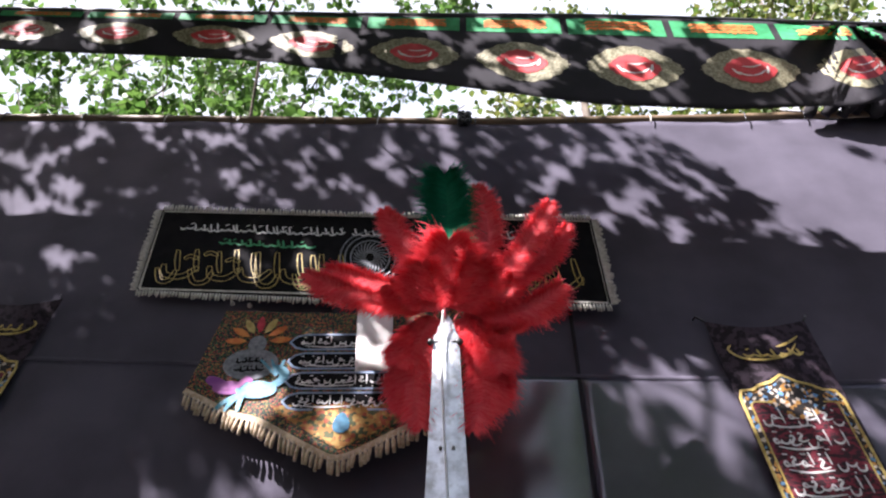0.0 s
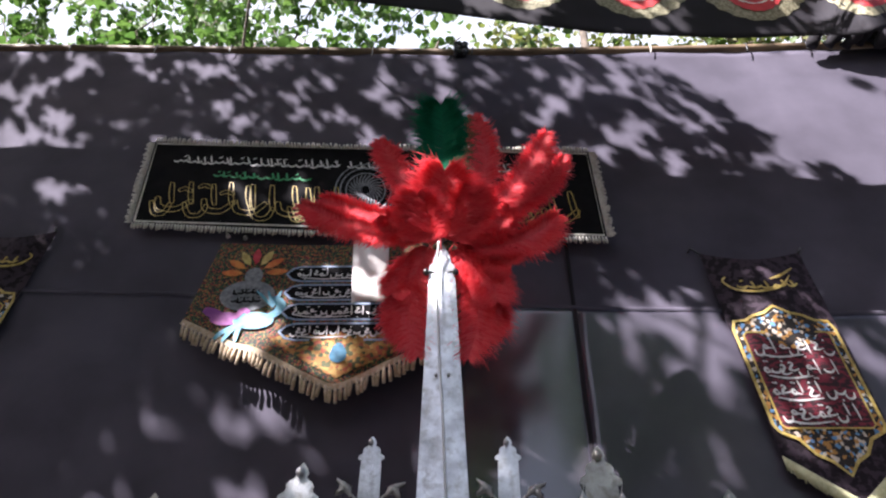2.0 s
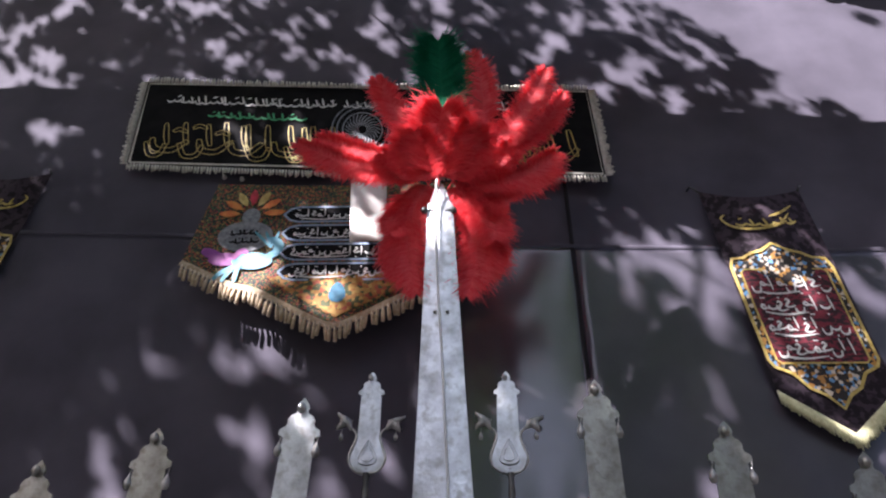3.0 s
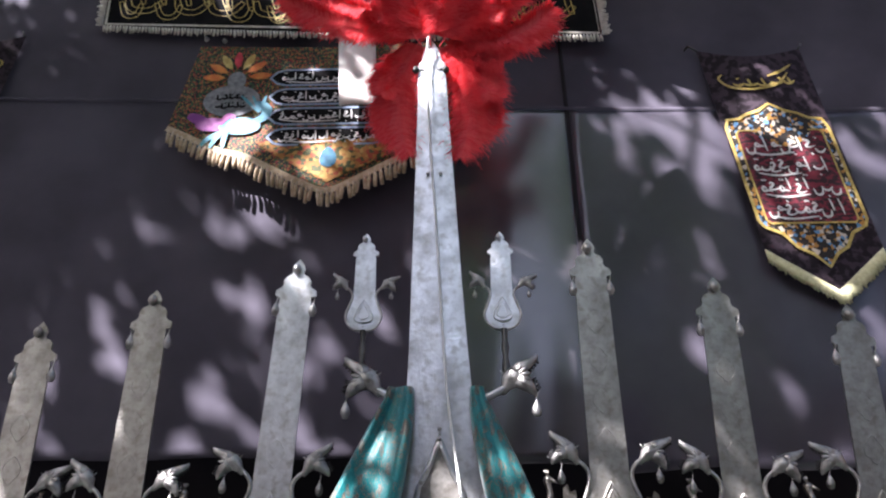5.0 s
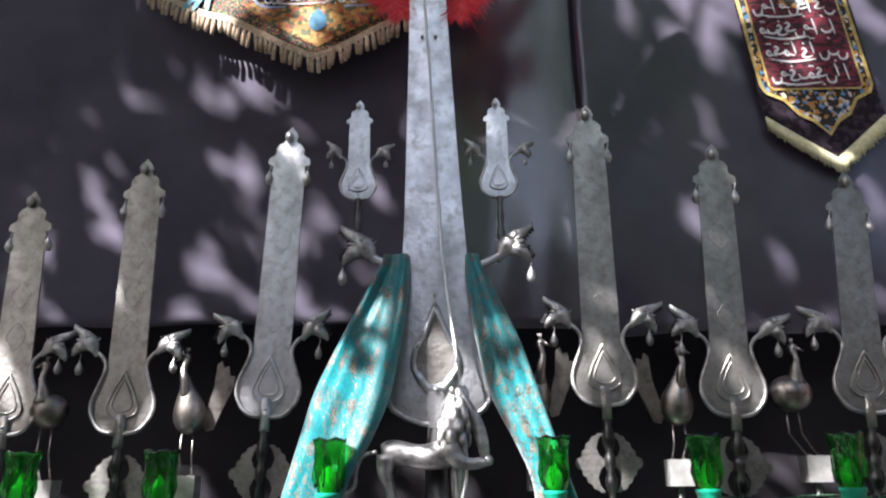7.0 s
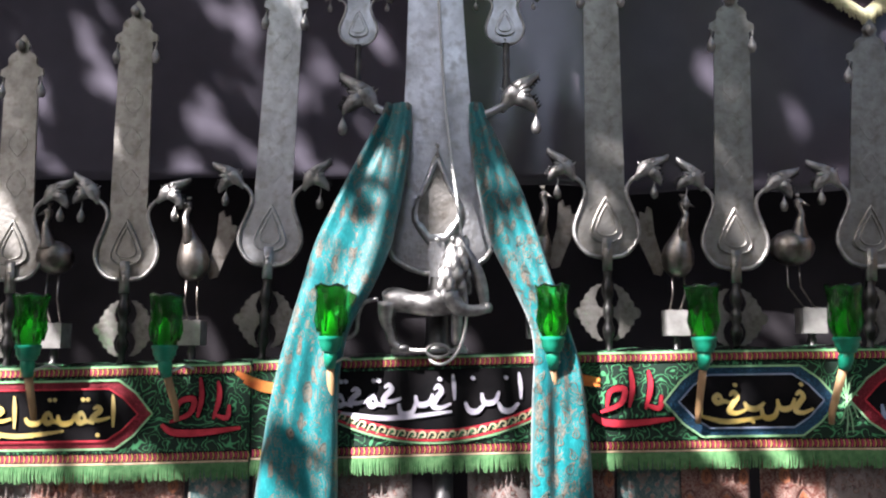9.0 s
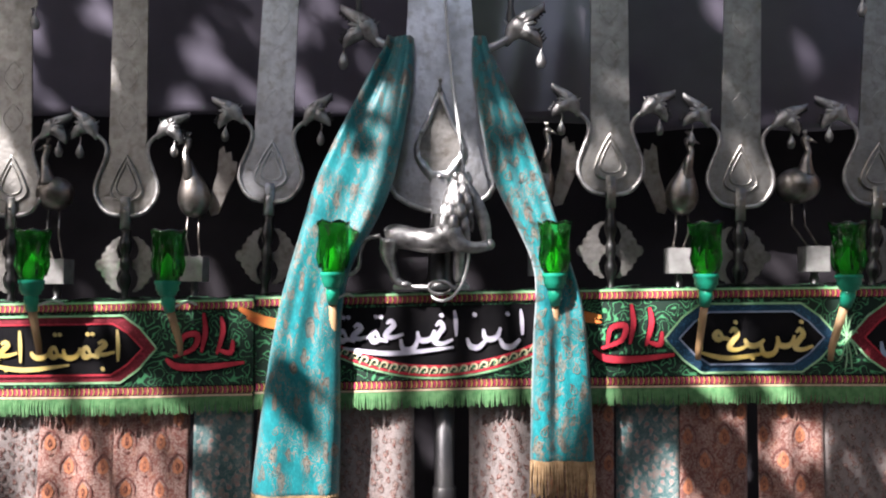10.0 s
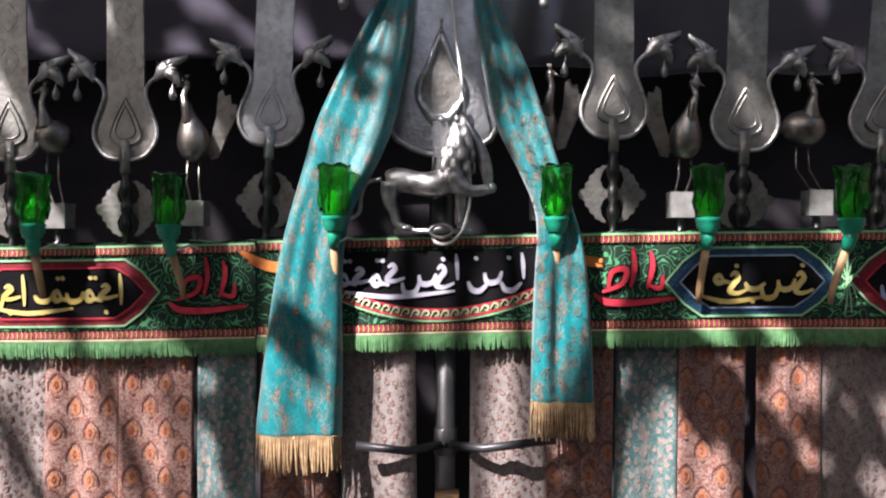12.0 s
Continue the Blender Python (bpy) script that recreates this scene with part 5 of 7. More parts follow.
# ---- figurines on the crossbar ----
def lion():
    y = 1.71
    g = Geo()
    g.tube(smooth_line([(-0.135, y, 1.918), (-0.10, y, 1.922), (-0.04, y, 1.912), (0.02, y, 1.920), (0.05, y, 1.95)], 4), [0.024, 0.028, 0.031, 0.032, 0.031, 0.030, 0.029, 0.029, 0.030, 0.031, 0.033, 0.035, 0.036, 0.037, 0.037, 0.036, 0.034], 12)
    for dy in (-0.016, 0.018):
        g.tube(smooth_line([(-0.125, y + dy, 1.915), (-0.128, y + dy, 1.875), (-0.118, y + dy, 1.845), (-0.110, y + dy, 1.815), (-0.092, y + dy, 1.804)], 3), [0.024, 0.023, 0.021, 0.018, 0.016, 0.014, 0.012, 0.011, 0.011, 0.010, 0.010, 0.010, 0.009], 9)
        g.ball((-0.086, y + dy, 1.802), (0.016, 0.011, 0.008), 8, 5)
    g.tube(smooth_line([(0.045, y + 0.018, 1.92), (0.05, y + 0.018, 1.86), (0.05, y + 0.018, 1.81)], 3), [0.02, 0.018, 0.015, 0.013, 0.012, 0.011, 0.011], 9)
    g.ball((0.056, y + 0.018, 1.803), (0.016, 0.011, 0.008), 8, 5)
    g.tube(smooth_line([(0.030, y - 0.024, 1.935), (0.055, y - 0.030, 1.900), (0.09, y - 0.030, 1.893), (0.122, y - 0.030, 1.900)], 3), [0.026, 0.025, 0.023, 0.020, 0.017, 0.015, 0.014, 0.014, 0.013, 0.013], 9)
    g.ball((0.125, y - 0.03, 1.901), (0.013, 0.013, 0.014), 8, 5)
    # scaled mane and face
    g.tube([(0.040, y, 1.925), (0.042, y, 1.955), (0.042, y, 1.99), (0.046, y, 2.03), (0.052, y, 2.065), (0.055, y, 2.085)], [0.030, 0.039, 0.041, 0.034, 0.022, 0.006], 16, 0.9)
    for row in range(6):
        r = (0.041, 0.043, 0.041, 0.036, 0.028, 0.019)[row]
        cz = 1.925 + 0.027 * row
        for k in range(4 if row < 4 else 3):
            a = -1.05 + 0.62 * k + (0.31 if row % 2 else 0)
            cx, cy = 0.036 + 0.005 * row + r * math.sin(a), y - r * 0.92 * math.cos(a)
            # a pointed scale: a shallow shell with a raised rim
            ring = [(cx + w * math.cos(a), cy - 0.004 - w * math.sin(a) * 0.5, cz + h) for w, h in ((0.0, 0.026), (0.010, 0.016), (0.0145, 0.002), (0.012, -0.012), (0.0, -0.020), (-0.012, -0.012), (-0.0145, 0.002), (-0.010, 0.016))]
            m_ = len(ring)
            g.add(ring + [(px, py + 0.010, pz) for px, py, pz in ring] + [(cx, cy - 0.0055, cz - 0.004)], [(i, (i + 1) % m_, 2 * m_) for i in range(m_)] + [(i, m_ + i, m_ + (i + 1) % m_, (i + 1) % m_) for i in range(m_)])
    g.ball((0.062, y - 0.004, 2.030), (0.026, 0.024, 0.026), 12, 8)
    g.ball((0.084, y - 0.004, 2.022), (0.011, 0.013, 0.010), 8, 5)
    for dy in (-0.02, 0.016):
        g.ball((0.040, y + dy, 2.072), (0.008, 0.006, 0.011), 6, 5)
    # tail
    g.tube(smooth_line([(-0.15, y, 1.925), (-0.185, y, 1.915), (-0.20, y, 1.88), (-0.203, y, 1.845), (-0.225, y, 1.826), (-0.238, y, 1.838)], 4), 0.0055, 7)
    g.ball((-0.239, y, 1.842), 0.009, 7, 5)
    # curved sword held upright
    vs, fs, n = [], [], 12
    for i in range(n + 1):
        t = i / n
        cx = 0.118 - 0.005 * t - 0.065 * t * t
        cz = 1.895 + 0.195 * t
        w = 0.009 * (1 - t) + 0.015 * math.sin(math.pi * t) * 0.8
        vs += [(cx - w, y - 0.022, cz), (cx + w, y - 0.022, cz), (cx + w * 0.9, y - 0.017, cz), (cx - w * 0.9, y - 0.017, cz)]
    for i in range(n):
        o = 4 * i
        fs += [(o + k, o + (k + 1) % 4, o + 4 + (k + 1) % 4, o + 4 + k) for k in range(4)]
    g.add(vs, fs)
    # plinth
    g.box((-0.02, y + 0.02, 1.795), (0.19, 0.06, 0.012))
    ob = part("lion_figurine", g, BRIGHT_METAL)
    return tagged(ob, "cast silver lion figurine raising a curved sword", "figurine")


lion()
ring = Geo().tube([(0.002 + 0.028 * math.cos(a), 1.70, 1.795 + 0.016 * math.sin(a)) for a in [2 * math.pi * i / 20 for i in range(21)]], 0.0045, 7)
tagged(part("metal_ring", ring, BRIGHT_METAL), "small silver ring under the lion figurine", "ring")


def bird(x, zc, face, body, tail, boxx, neck):
    """A silver peacock on a small square block; face turns the body, tail gives the side of its fan."""
    y = ALAM_Y + 0.03
    zb = bar_z(x) + 0.002
    g = Geo()
    rx, rz = body
    if rx >= 0.05:
        g.ball((x, y, zc), (rx, rx * 0.92, rz), 20, 14)
    else:
        spine = [(-1.0, 0.012), (-0.92, 0.45), (-0.72, 0.76), (-0.42, 0.96), (-0.08, 1.0), (0.25, 0.90), (0.55, 0.70), (0.82, 0.50), (1.1, 0.34), (1.4, 0.25)]
        g.tube([(x + face * 0.010 * max(0, h), y - 0.012 * max(0, h), zc + rz * h) for h, k in spine], [rx * 1.08 * k for h, k in spine], 18, 0.9)
    g.tube(smooth_line([(x + 0.2 * face * rx, y - 0.02, zc + rz * 0.55), (x + face * 0.012, y - 0.03, zc + rz + 0.02), (x + face * 0.018, y - 0.025, zc + rz + neck * 0.6), (x + face * 0.012, y - 0.02, zc + rz + neck)], 4), [0.026 if rx >= 0.05 else 0.013, 0.022 if rx >= 0.05 else 0.013, 0.0175 if rx >= 0.05 else 0.0125, 0.014 if rx >= 0.05 else 0.012, 0.0115, 0.0105, 0.0095, 0.009, 0.0085, 0.008, 0.0085, 0.009, 0.010], 12)
    hx, hz = x + face * 0.015, zc + rz + neck + 0.004
    g.ball((hx, y - 0.02, hz), (0.013, 0.012, 0.012), 9, 6)
    g.tube([(hx + face * 0.008, y - 0.024, hz), (hx + face * 0.026, y - 0.028, hz - 0.010)], [0.006, 0.001], 6)
    for k in (-1, 0, 1):
        g.tube([(hx, y - 0.02, hz + 0.010), (hx - face * 0.004 + 0.005 * k, y - 0.02, hz + 0.026)], [0.0018, 0.003], 5)
    if tail:
        out = [(0.02, -0.03), (0.045, 0.06), (0.05, 0.125), (0.062, 0.135), (0.068, 0.115), (0.082, 0.12), (0.085, 0.095), (0.10, 0.092), (0.098, 0.06), (0.07, 0.0), (0.05, -0.05), (0.03, -0.055)]
        if abs(tail) < 1:
            out = [(0.02, -0.018), (0.045, -0.02), (0.068, -0.04), (0.07, 0.012), (0.045, 0.02), (0.02, 0.018)]
        sg = math.copysign(1, tail)
        kx = rx * (0.25 if abs(tail) >= 1 else 0.65)
        g.plate([(x + sg * (a + kx), zc + c) for a, c in out], y + 0.018, 0.006)
    zt = zb + 0.12
    for dx in (-0.016, 0.014):
        g.tube([(x + dx, y, zc - rz * 0.8), (x + dx * 1.1, y - 0.004, (zc - rz + zt) / 2), (boxx + dx * 0.9, y, zt)], 0.0024, 6)
        for k in (-1, 0, 1):
            g.tube([(boxx + dx * 0.9, y, zt + 0.003), (boxx + dx * 0.9 + 0.007 * k, y - 0.014, zt + 0.001)], [0.003, 0.001], 4)
    tagged(part("bird_figurine", g, BIRD_METAL), "aged silver peacock figurine standing on a small block", "figurine", "peacock figurines")
    bx = thing("block", (boxx, y, zb), "small square silver block on a turned foot", "block", "figurine blocks")
    part("cube", Geo().box((boxx, y, zb + 0.088), (0.060, 0.054, 0.066)), BLOCK_METAL, bx, smooth=False)
    part("foot", Geo().lathe((boxx, y, zb), [(0.022, 0), (0.020, 0.012), (0.008, 0.02), (0.012, 0.036), (0.008, 0.048), (0.012, 0.058)], 12), DARK_METAL, bx)
    return bx


bird(-1.051, 2.045, -1, (0.050, 0.046), 0.0, -1.036, 0.072)
bird(-0.668, 2.043, -1, (0.040, 0.064), 1.0, -0.662, 0.072)
bird(0.636, 2.050, 1, (0.040, 0.062), -1.0, 0.624, 0.068)
bird(0.938, 2.068, 1, (0.056, 0.048), -0.5, 0.976, 0.066)
bird(0.266, 2.07, 1, (0.034, 0.055), 1.0, 0.262, 0.08)

# ---- embroidered banner along the crossbar ----
CB_Y = 1.740


def cb_z(x):
    return 1.783 + 0.0209 * x


def cb_S(x, v, off=0.0):
    """v: metres below the upper edge."""
    sag = 0.008 * math.sin(2.2 * x + 0.6)
    return (x, CB_Y + 0.006 * math.sin(9 * x) * v * 4 + 0.004 * fold(x * 4, v * 6, 1, 3) - off, cb_z(x) - v + sag * 0.5)


def bar_cloth(x0, x1, label, drop):
    th = thing("crossbar_banner", ((x0 + x1) / 2, CB_Y, 1.52), label, "banner", "crossbar banners")
    n = int((x1 - x0) * 40)
    g = Geo().grid(lambda u, v: cb_S(x0 + (x1 - x0) * u, drop + 0.252 * v), n, 8)
    g.grid(lambda u, v: cb_S(x0 + (x1 - x0) * u, drop + 0.252 * v, -0.006), n, 8)
    g.grid(lambda u, v: (lambda p: (p[0], CB_Y + 0.11 * v, p[2] + 0.003 + 0.004 * math.sin(60 * u)))(cb_S(x0 + (x1 - x0) * u, drop)), n, 4)
    part("cloth", g, BANNER_GREEN, th)
    for v in (0.018, 0.232):
        g = Geo().grid(lambda a, b: cb_S(x0 + (x1 - x0) * a, drop + v - 0.012 + 0.024 * b, 0.003), n, 2)
        bd = part("border_band", g, VELVET, th, "dark band with pink and yellow stitches")
        g, g2 = Geo(), Geo()
        m = int((x1 - x0) / 0.0125)
        for i in range(m):
            x = x0 + (x1 - x0) * (i + 0.5) / m
            g.ribbon(cb_S, [(x - 0.002, drop + v - 0.009), (x + 0.002, drop + v), (x - 0.002, drop + v + 0.009)], 0.0062, 0.006, True, 2)
            g2.ribbon(cb_S, [(x + 0.004, drop + v - 0.010), (x + 0.0075, drop + v), (x + 0.004, drop + v + 0.010)], 0.0032, 0.006, True, 2)
        part("stitches", g, PINK, bd, "pink stitches", kind="stuff")
        part("stitches", g2, GOLD_THREAD, bd, "yellow stitches", kind="stuff")
    for v in (0.006, 0.246):
        part("edging", Geo().ribbon(cb_S, [(x0 + (x1 - x0) * i / n, drop + v) for i in range(n + 1)], 0.005, 0.005, False, 1), LIGHT_GREEN if v < 0.1 else TAN_YARN, th)
    rng = random.Random(int(100 * x0))
    g = Geo()
    m = int((x1 - x0) * 300)
    for i in range(m):
        x = x0 + (x1 - x0) * (i + 0.5) / m
        p, q = Vector(cb_S(x, drop + 0.25, 0.003)), Vector(cb_S(x + rng.uniform(-0.004, 0.004), drop + 0.250 + rng.uniform(0.034, 0.044), 0.004))
        g.tube([p, (p + q) / 2 + Vector((0, -0.003, 0)), q], [0.0022, 0.0024, 0.0016], 4, 1.0, False)
    part("fringe", g, GREEN_YARN, th, "pale green thread fringe")
    return th


PINK = surface("deep_pink_thread", (0.22, 0.012, 0.045), (0.46, 0.05, 0.12), 40, 0.7, grain=300)
left_cloth = bar_cloth(-1.75, -0.475, "green embroidered crossbar banner with red-edged cartouche, green fringe", 0.004)
right_cloth = bar_cloth(-0.470, 1.75, "green embroidered crossbar banner with crescent panel, green fringe", 0.0)


def cartouche(th, xc, half, edge, mid, ink, label, seed):
    """A long eight-cornered cartouche with a broad edge and writing."""
    rng = random.Random(seed)
    v0, h = 0.128, 0.085
    o = [(xc - half, v0), (xc - half + 0.045, v0 - h * 0.62), (xc - half + 0.09, v0 - h), (xc + half - 0.09, v0 - h), (xc + half - 0.045, v0 - h * 0.62), (xc + half, v0), (xc + half - 0.045, v0 + h * 0.62), (xc + half - 0.09, v0 + h), (xc - half + 0.09, v0 + h), (xc - half + 0.045, v0 + h * 0.62)]
    dense = []
    for i in range(len(o)):
        a, b = o[i], o[(i + 1) % len(o)]
        dense += [(a[0] + (b[0] - a[0]) * k / 4, a[1] + (b[1] - a[1]) * k / 4) for k in range(4)]
    c = part("cartouche", Geo().fan(cb_S, dense, (xc, v0), 0.006, 5), edge, th, label)
    inner = [(xc + (x - xc) * (half - 0.036) / half, v0 + (v - v0) * 0.76) for x, v in dense]
    part("field", Geo().fan(cb_S, inner, (xc, v0), 0.009, 4), VELVET, c)
    part("edge_line", Geo().ribbon(cb_S, dense + [dense[0]], 0.005, 0.010, False, 1), LIGHT_GREEN, c)
    part("edge_line", Geo().ribbon(cb_S, inner + [inner[0]], 0.004, 0.012, False, 1), mid, c)
    g = Geo()
    T = lambda x, v, off=0.0: cb_S(x, 0.19 - v, off)
    flowing(g, T, xc - half + 0.075, xc + half - 0.07, 0.018, 0.114, 0.0125, rng, 0.014)
    part("writing", g, ink, c, "broad yellow writing" if ink == YELLOW else "writing", kind="stuff")
    return c


YELLOW = surface("pale_yellow_thread", (0.58, 0.42, 0.10), (0.74, 0.60, 0.24), 14, 0.6, grain=400)
RED_GROUND = vermicular("red_embroidery", (0.12, 0.006, 0.012), (0.30, 0.02, 0.04), 60)
BLUE_GROUND = vermicular("blue_embroidery", (0.006, 0.035, 0.07), (0.02, 0.12, 0.22), 60)
cartouche(left_cloth, -0.981, 0.262, RED_GROUND, RED_THREAD, YELLOW, "red-edged cartouche", 1)
cartouche(right_cloth, 0.775, 0.214, BLUE_GROUND, PALE_BLUE, YELLOW, "blue-edged cartouche", 2)
cartouche(right_cloth, 1.24, 0.225, RED_GROUND, RED_THREAD, PALE_BLUE, "red-edged cartouche", 3)


def red_script(th, xc, seed):
    """Broad red writing beside a cartouche, as plain bars with a long sweep under it."""
    T = lambda x, v, off=0.0: cb_S(x, 0.2 - v, off)
    for w, off, mat in ((0.026, 0.007, VELVET), (0.018, 0.010, RED_THREAD)):
        g = Geo()
        g.ribbon(T, [(xc - 0.10, 0.045), (xc - 0.07, 0.025), (xc, 0.022), (xc + 0.10, 0.032)], w, off)
        g.ribbon(T, [(xc - 0.065, 0.06), (xc - 0.055, 0.10), (xc - 0.02, 0.105), (xc - 0.03, 0.07), (xc - 0.08, 0.05)], w * 0.85, off)
        g.ribbon(T, [(xc - 0.01, 0.06), (xc, 0.11), (xc - 0.005, 0.16)], w * 0.75, off)
        g.ribbon(T, [(xc + 0.03, 0.055), (xc + 0.045, 0.11), (xc + 0.04, 0.15)], w * 0.75, off)
        g.ribbon(T, [(xc + 0.035, 0.065), (xc + 0.065, 0.058), (xc + 0.07, 0.09)], w * 0.75, off)
        part("writing", g, mat, th, "red writing" if mat == RED_THREAD else "dark edge of the writing", kind="stuff")


red_script(left_cloth, -0.595, 4)
red_script(right_cloth, 0.485, 5)
# crescent panel in the middle of the banner
g = Geo()
g.grid(lambda u, v: cb_S(-0.30 + 0.60 * u, 0.036 + (0.150 - 0.20 * (u - 0.5) ** 2 * 1.6) * v, 0.006), 30, 6)
panel = part("crescent_panel", g, VELVET, right_cloth, "black crescent panel")
line = lambda u, d: (-0.30 + 0.60 * u, 0.036 + 0.150 - 0.32 * (u - 0.5) ** 2 + d)
for d, m_, w in ((0.002, RED_THREAD, 0.006), (0.024, RED_THREAD, 0.006), (0.031, LIGHT_GREEN, 0.004)):
    part("scroll_line", Geo().ribbon(cb_S, [line(i / 24, d) for i in range(25)], w, 0.010, False, 1), m_, panel)
g = Geo()
for i in range(24):
    u = (i + 0.5) / 24
    x, v = line(u, 0.013)
    g.ribbon(cb_S, [(x - 0.013, v + 0.008), (x - 0.004, v - 0.008), (x + 0.007, v - 0.006), (x + 0.006, v + 0.004), (x - 0.001, v + 0.002)], 0.005, 0.011, True, 3)
part("scrollwork", g, CREAM_YARN, panel, "cream wave scrolls", kind="stuff")
g = Geo()
T = lambda x, v, off=0.0: cb_S(x, 0.165 - v, off)
flowing(g, T, -0.262, 0.235, 0.018, 0.118, 0.0125, random.Random(9), 0.012)
part("writing", g, LILAC_THREAD, panel, "large pale lilac writing", kind="stuff")
for x in (-0.45, 0.335):
    g = Geo()
    g.ribbon(cb_S, [(x - 0.06, 0.03), (x, 0.06), (x + 0.07, 0.072)], 0.020, 0.010)
    g.ribbon(cb_S, [(x - 0.04, 0.055), (x + 0.01, 0.075), (x + 0.07, 0.085)], 0.012, 0.010)
    part("leaf_motif", g, ORANGE_THREAD, right_cloth, "orange leaf motif")
g = Geo()
for k in range(10):
    a = math.pi * (k + 0.5) / 10 * 2
    g.ribbon(cb_S, [(1.008, 0.128), (1.008 + 0.02 * math.cos(a) * 0.8, 0.128 + 0.05 * math.sin(a)), (1.008 + 0.028 * math.cos(a + 0.2), 0.128 + 0.088 * math.sin(a + 0.2))], 0.004, 0.010)
part("star_motif", g, LIGHT_GREEN, right_cloth, "light green star stitches", kind="stuff")

DROP = ((0.0, -0.9), (0.62, -0.62), (0.75, 0.0), (0.42, 0.75), (0.10, 1.35), (-0.45, 1.75), (-0.12, 1.25), (-0.42, 0.6), (-0.72, 0.0), (-0.62, -0.62))


def woven_drops(S, wide, height, count, size, apart, rng, line=0.002):
    """Scattered curled drops on the cloth S(u, v, off): outlines with a short inner stroke, and their fills."""
    outline, fill, spots, tries = Geo(), Geo(), [], 0
    while len(spots) < count and tries < 6000:
        tries += 1
        v0, u0 = rng.uniform(0.01, 0.97), rng.uniform(0.06, 0.94)
        w = wide(v0)
        if all(((v0 - a) * height) ** 2 + ((u0 - b) * w) ** 2 > apart ** 2 for a, b in spots):
            spots.append((v0, u0))
    for v0, u0 in spots:
        w, r, flip = wide(v0), rng.uniform(*size), rng.choice((-1, 1))
        turn = rng.uniform(-0.7, 0.7) + (math.pi if rng.random() < 0.25 else 0.0)

        def T(a, b, off=0.0):
            x = flip * a * math.cos(turn) - b * math.sin(turn)
            z = flip * a * math.sin(turn) + b * math.cos(turn)
            return S(min(1, max(0, u0 + x / w)), min(1, max(0, v0 + z / height)), off)
        drop = [(a * r, b * r) for a, b in DROP]
        fill.fan(T, drop, (0.0, 0.0), 0.0014, 1)
        outline.ribbon(T, drop + [drop[0]], line, 0.0020, False, 2)
        outline.ribbon(T, [(0.0, -0.3 * r), (0.12 * r, 0.3 * r), (-0.05 * r, 0.8 * r)], line * 0.9, 0.0020, False, 2)
    return outline, fill


# ---- hanging brocade strips ----
STRIPS = [(-1.42, -1.215, STRIP_ORANGE, 0), (-1.205, -1.036, STRIP_GREY, 0), (-1.034, -0.845, STRIP_ORANGE, 0), (-0.838, -0.645, STRIP_ORANGE, 1), (-0.628, -0.478, STRIP_TEAL, 0), (-0.47, -0.27, STRIP_ORANGE, 0), (-0.255, -0.066, STRIP_GREY, 0),
          (0.075, 0.268, STRIP_GREY, 1), (0.272, 0.438, STRIP_ORANGE, 0), (0.452, 0.604, STRIP_TEAL, 1), (0.608, 0.778, STRIP_ORANGE, 0), (0.808, 0.964, STRIP_ORANGE, 1), (0.968, 1.16, STRIP_GREY, 0), (1.17, 1.36, STRIP_ORANGE, 0)]
WORDS = {STRIP_ORANGE: "rust orange medallion brocade strip hanging from the crossbar", STRIP_GREY: "grey paisley brocade strip hanging from the crossbar", STRIP_TEAL: "teal floral brocade strip hanging from the crossbar"}
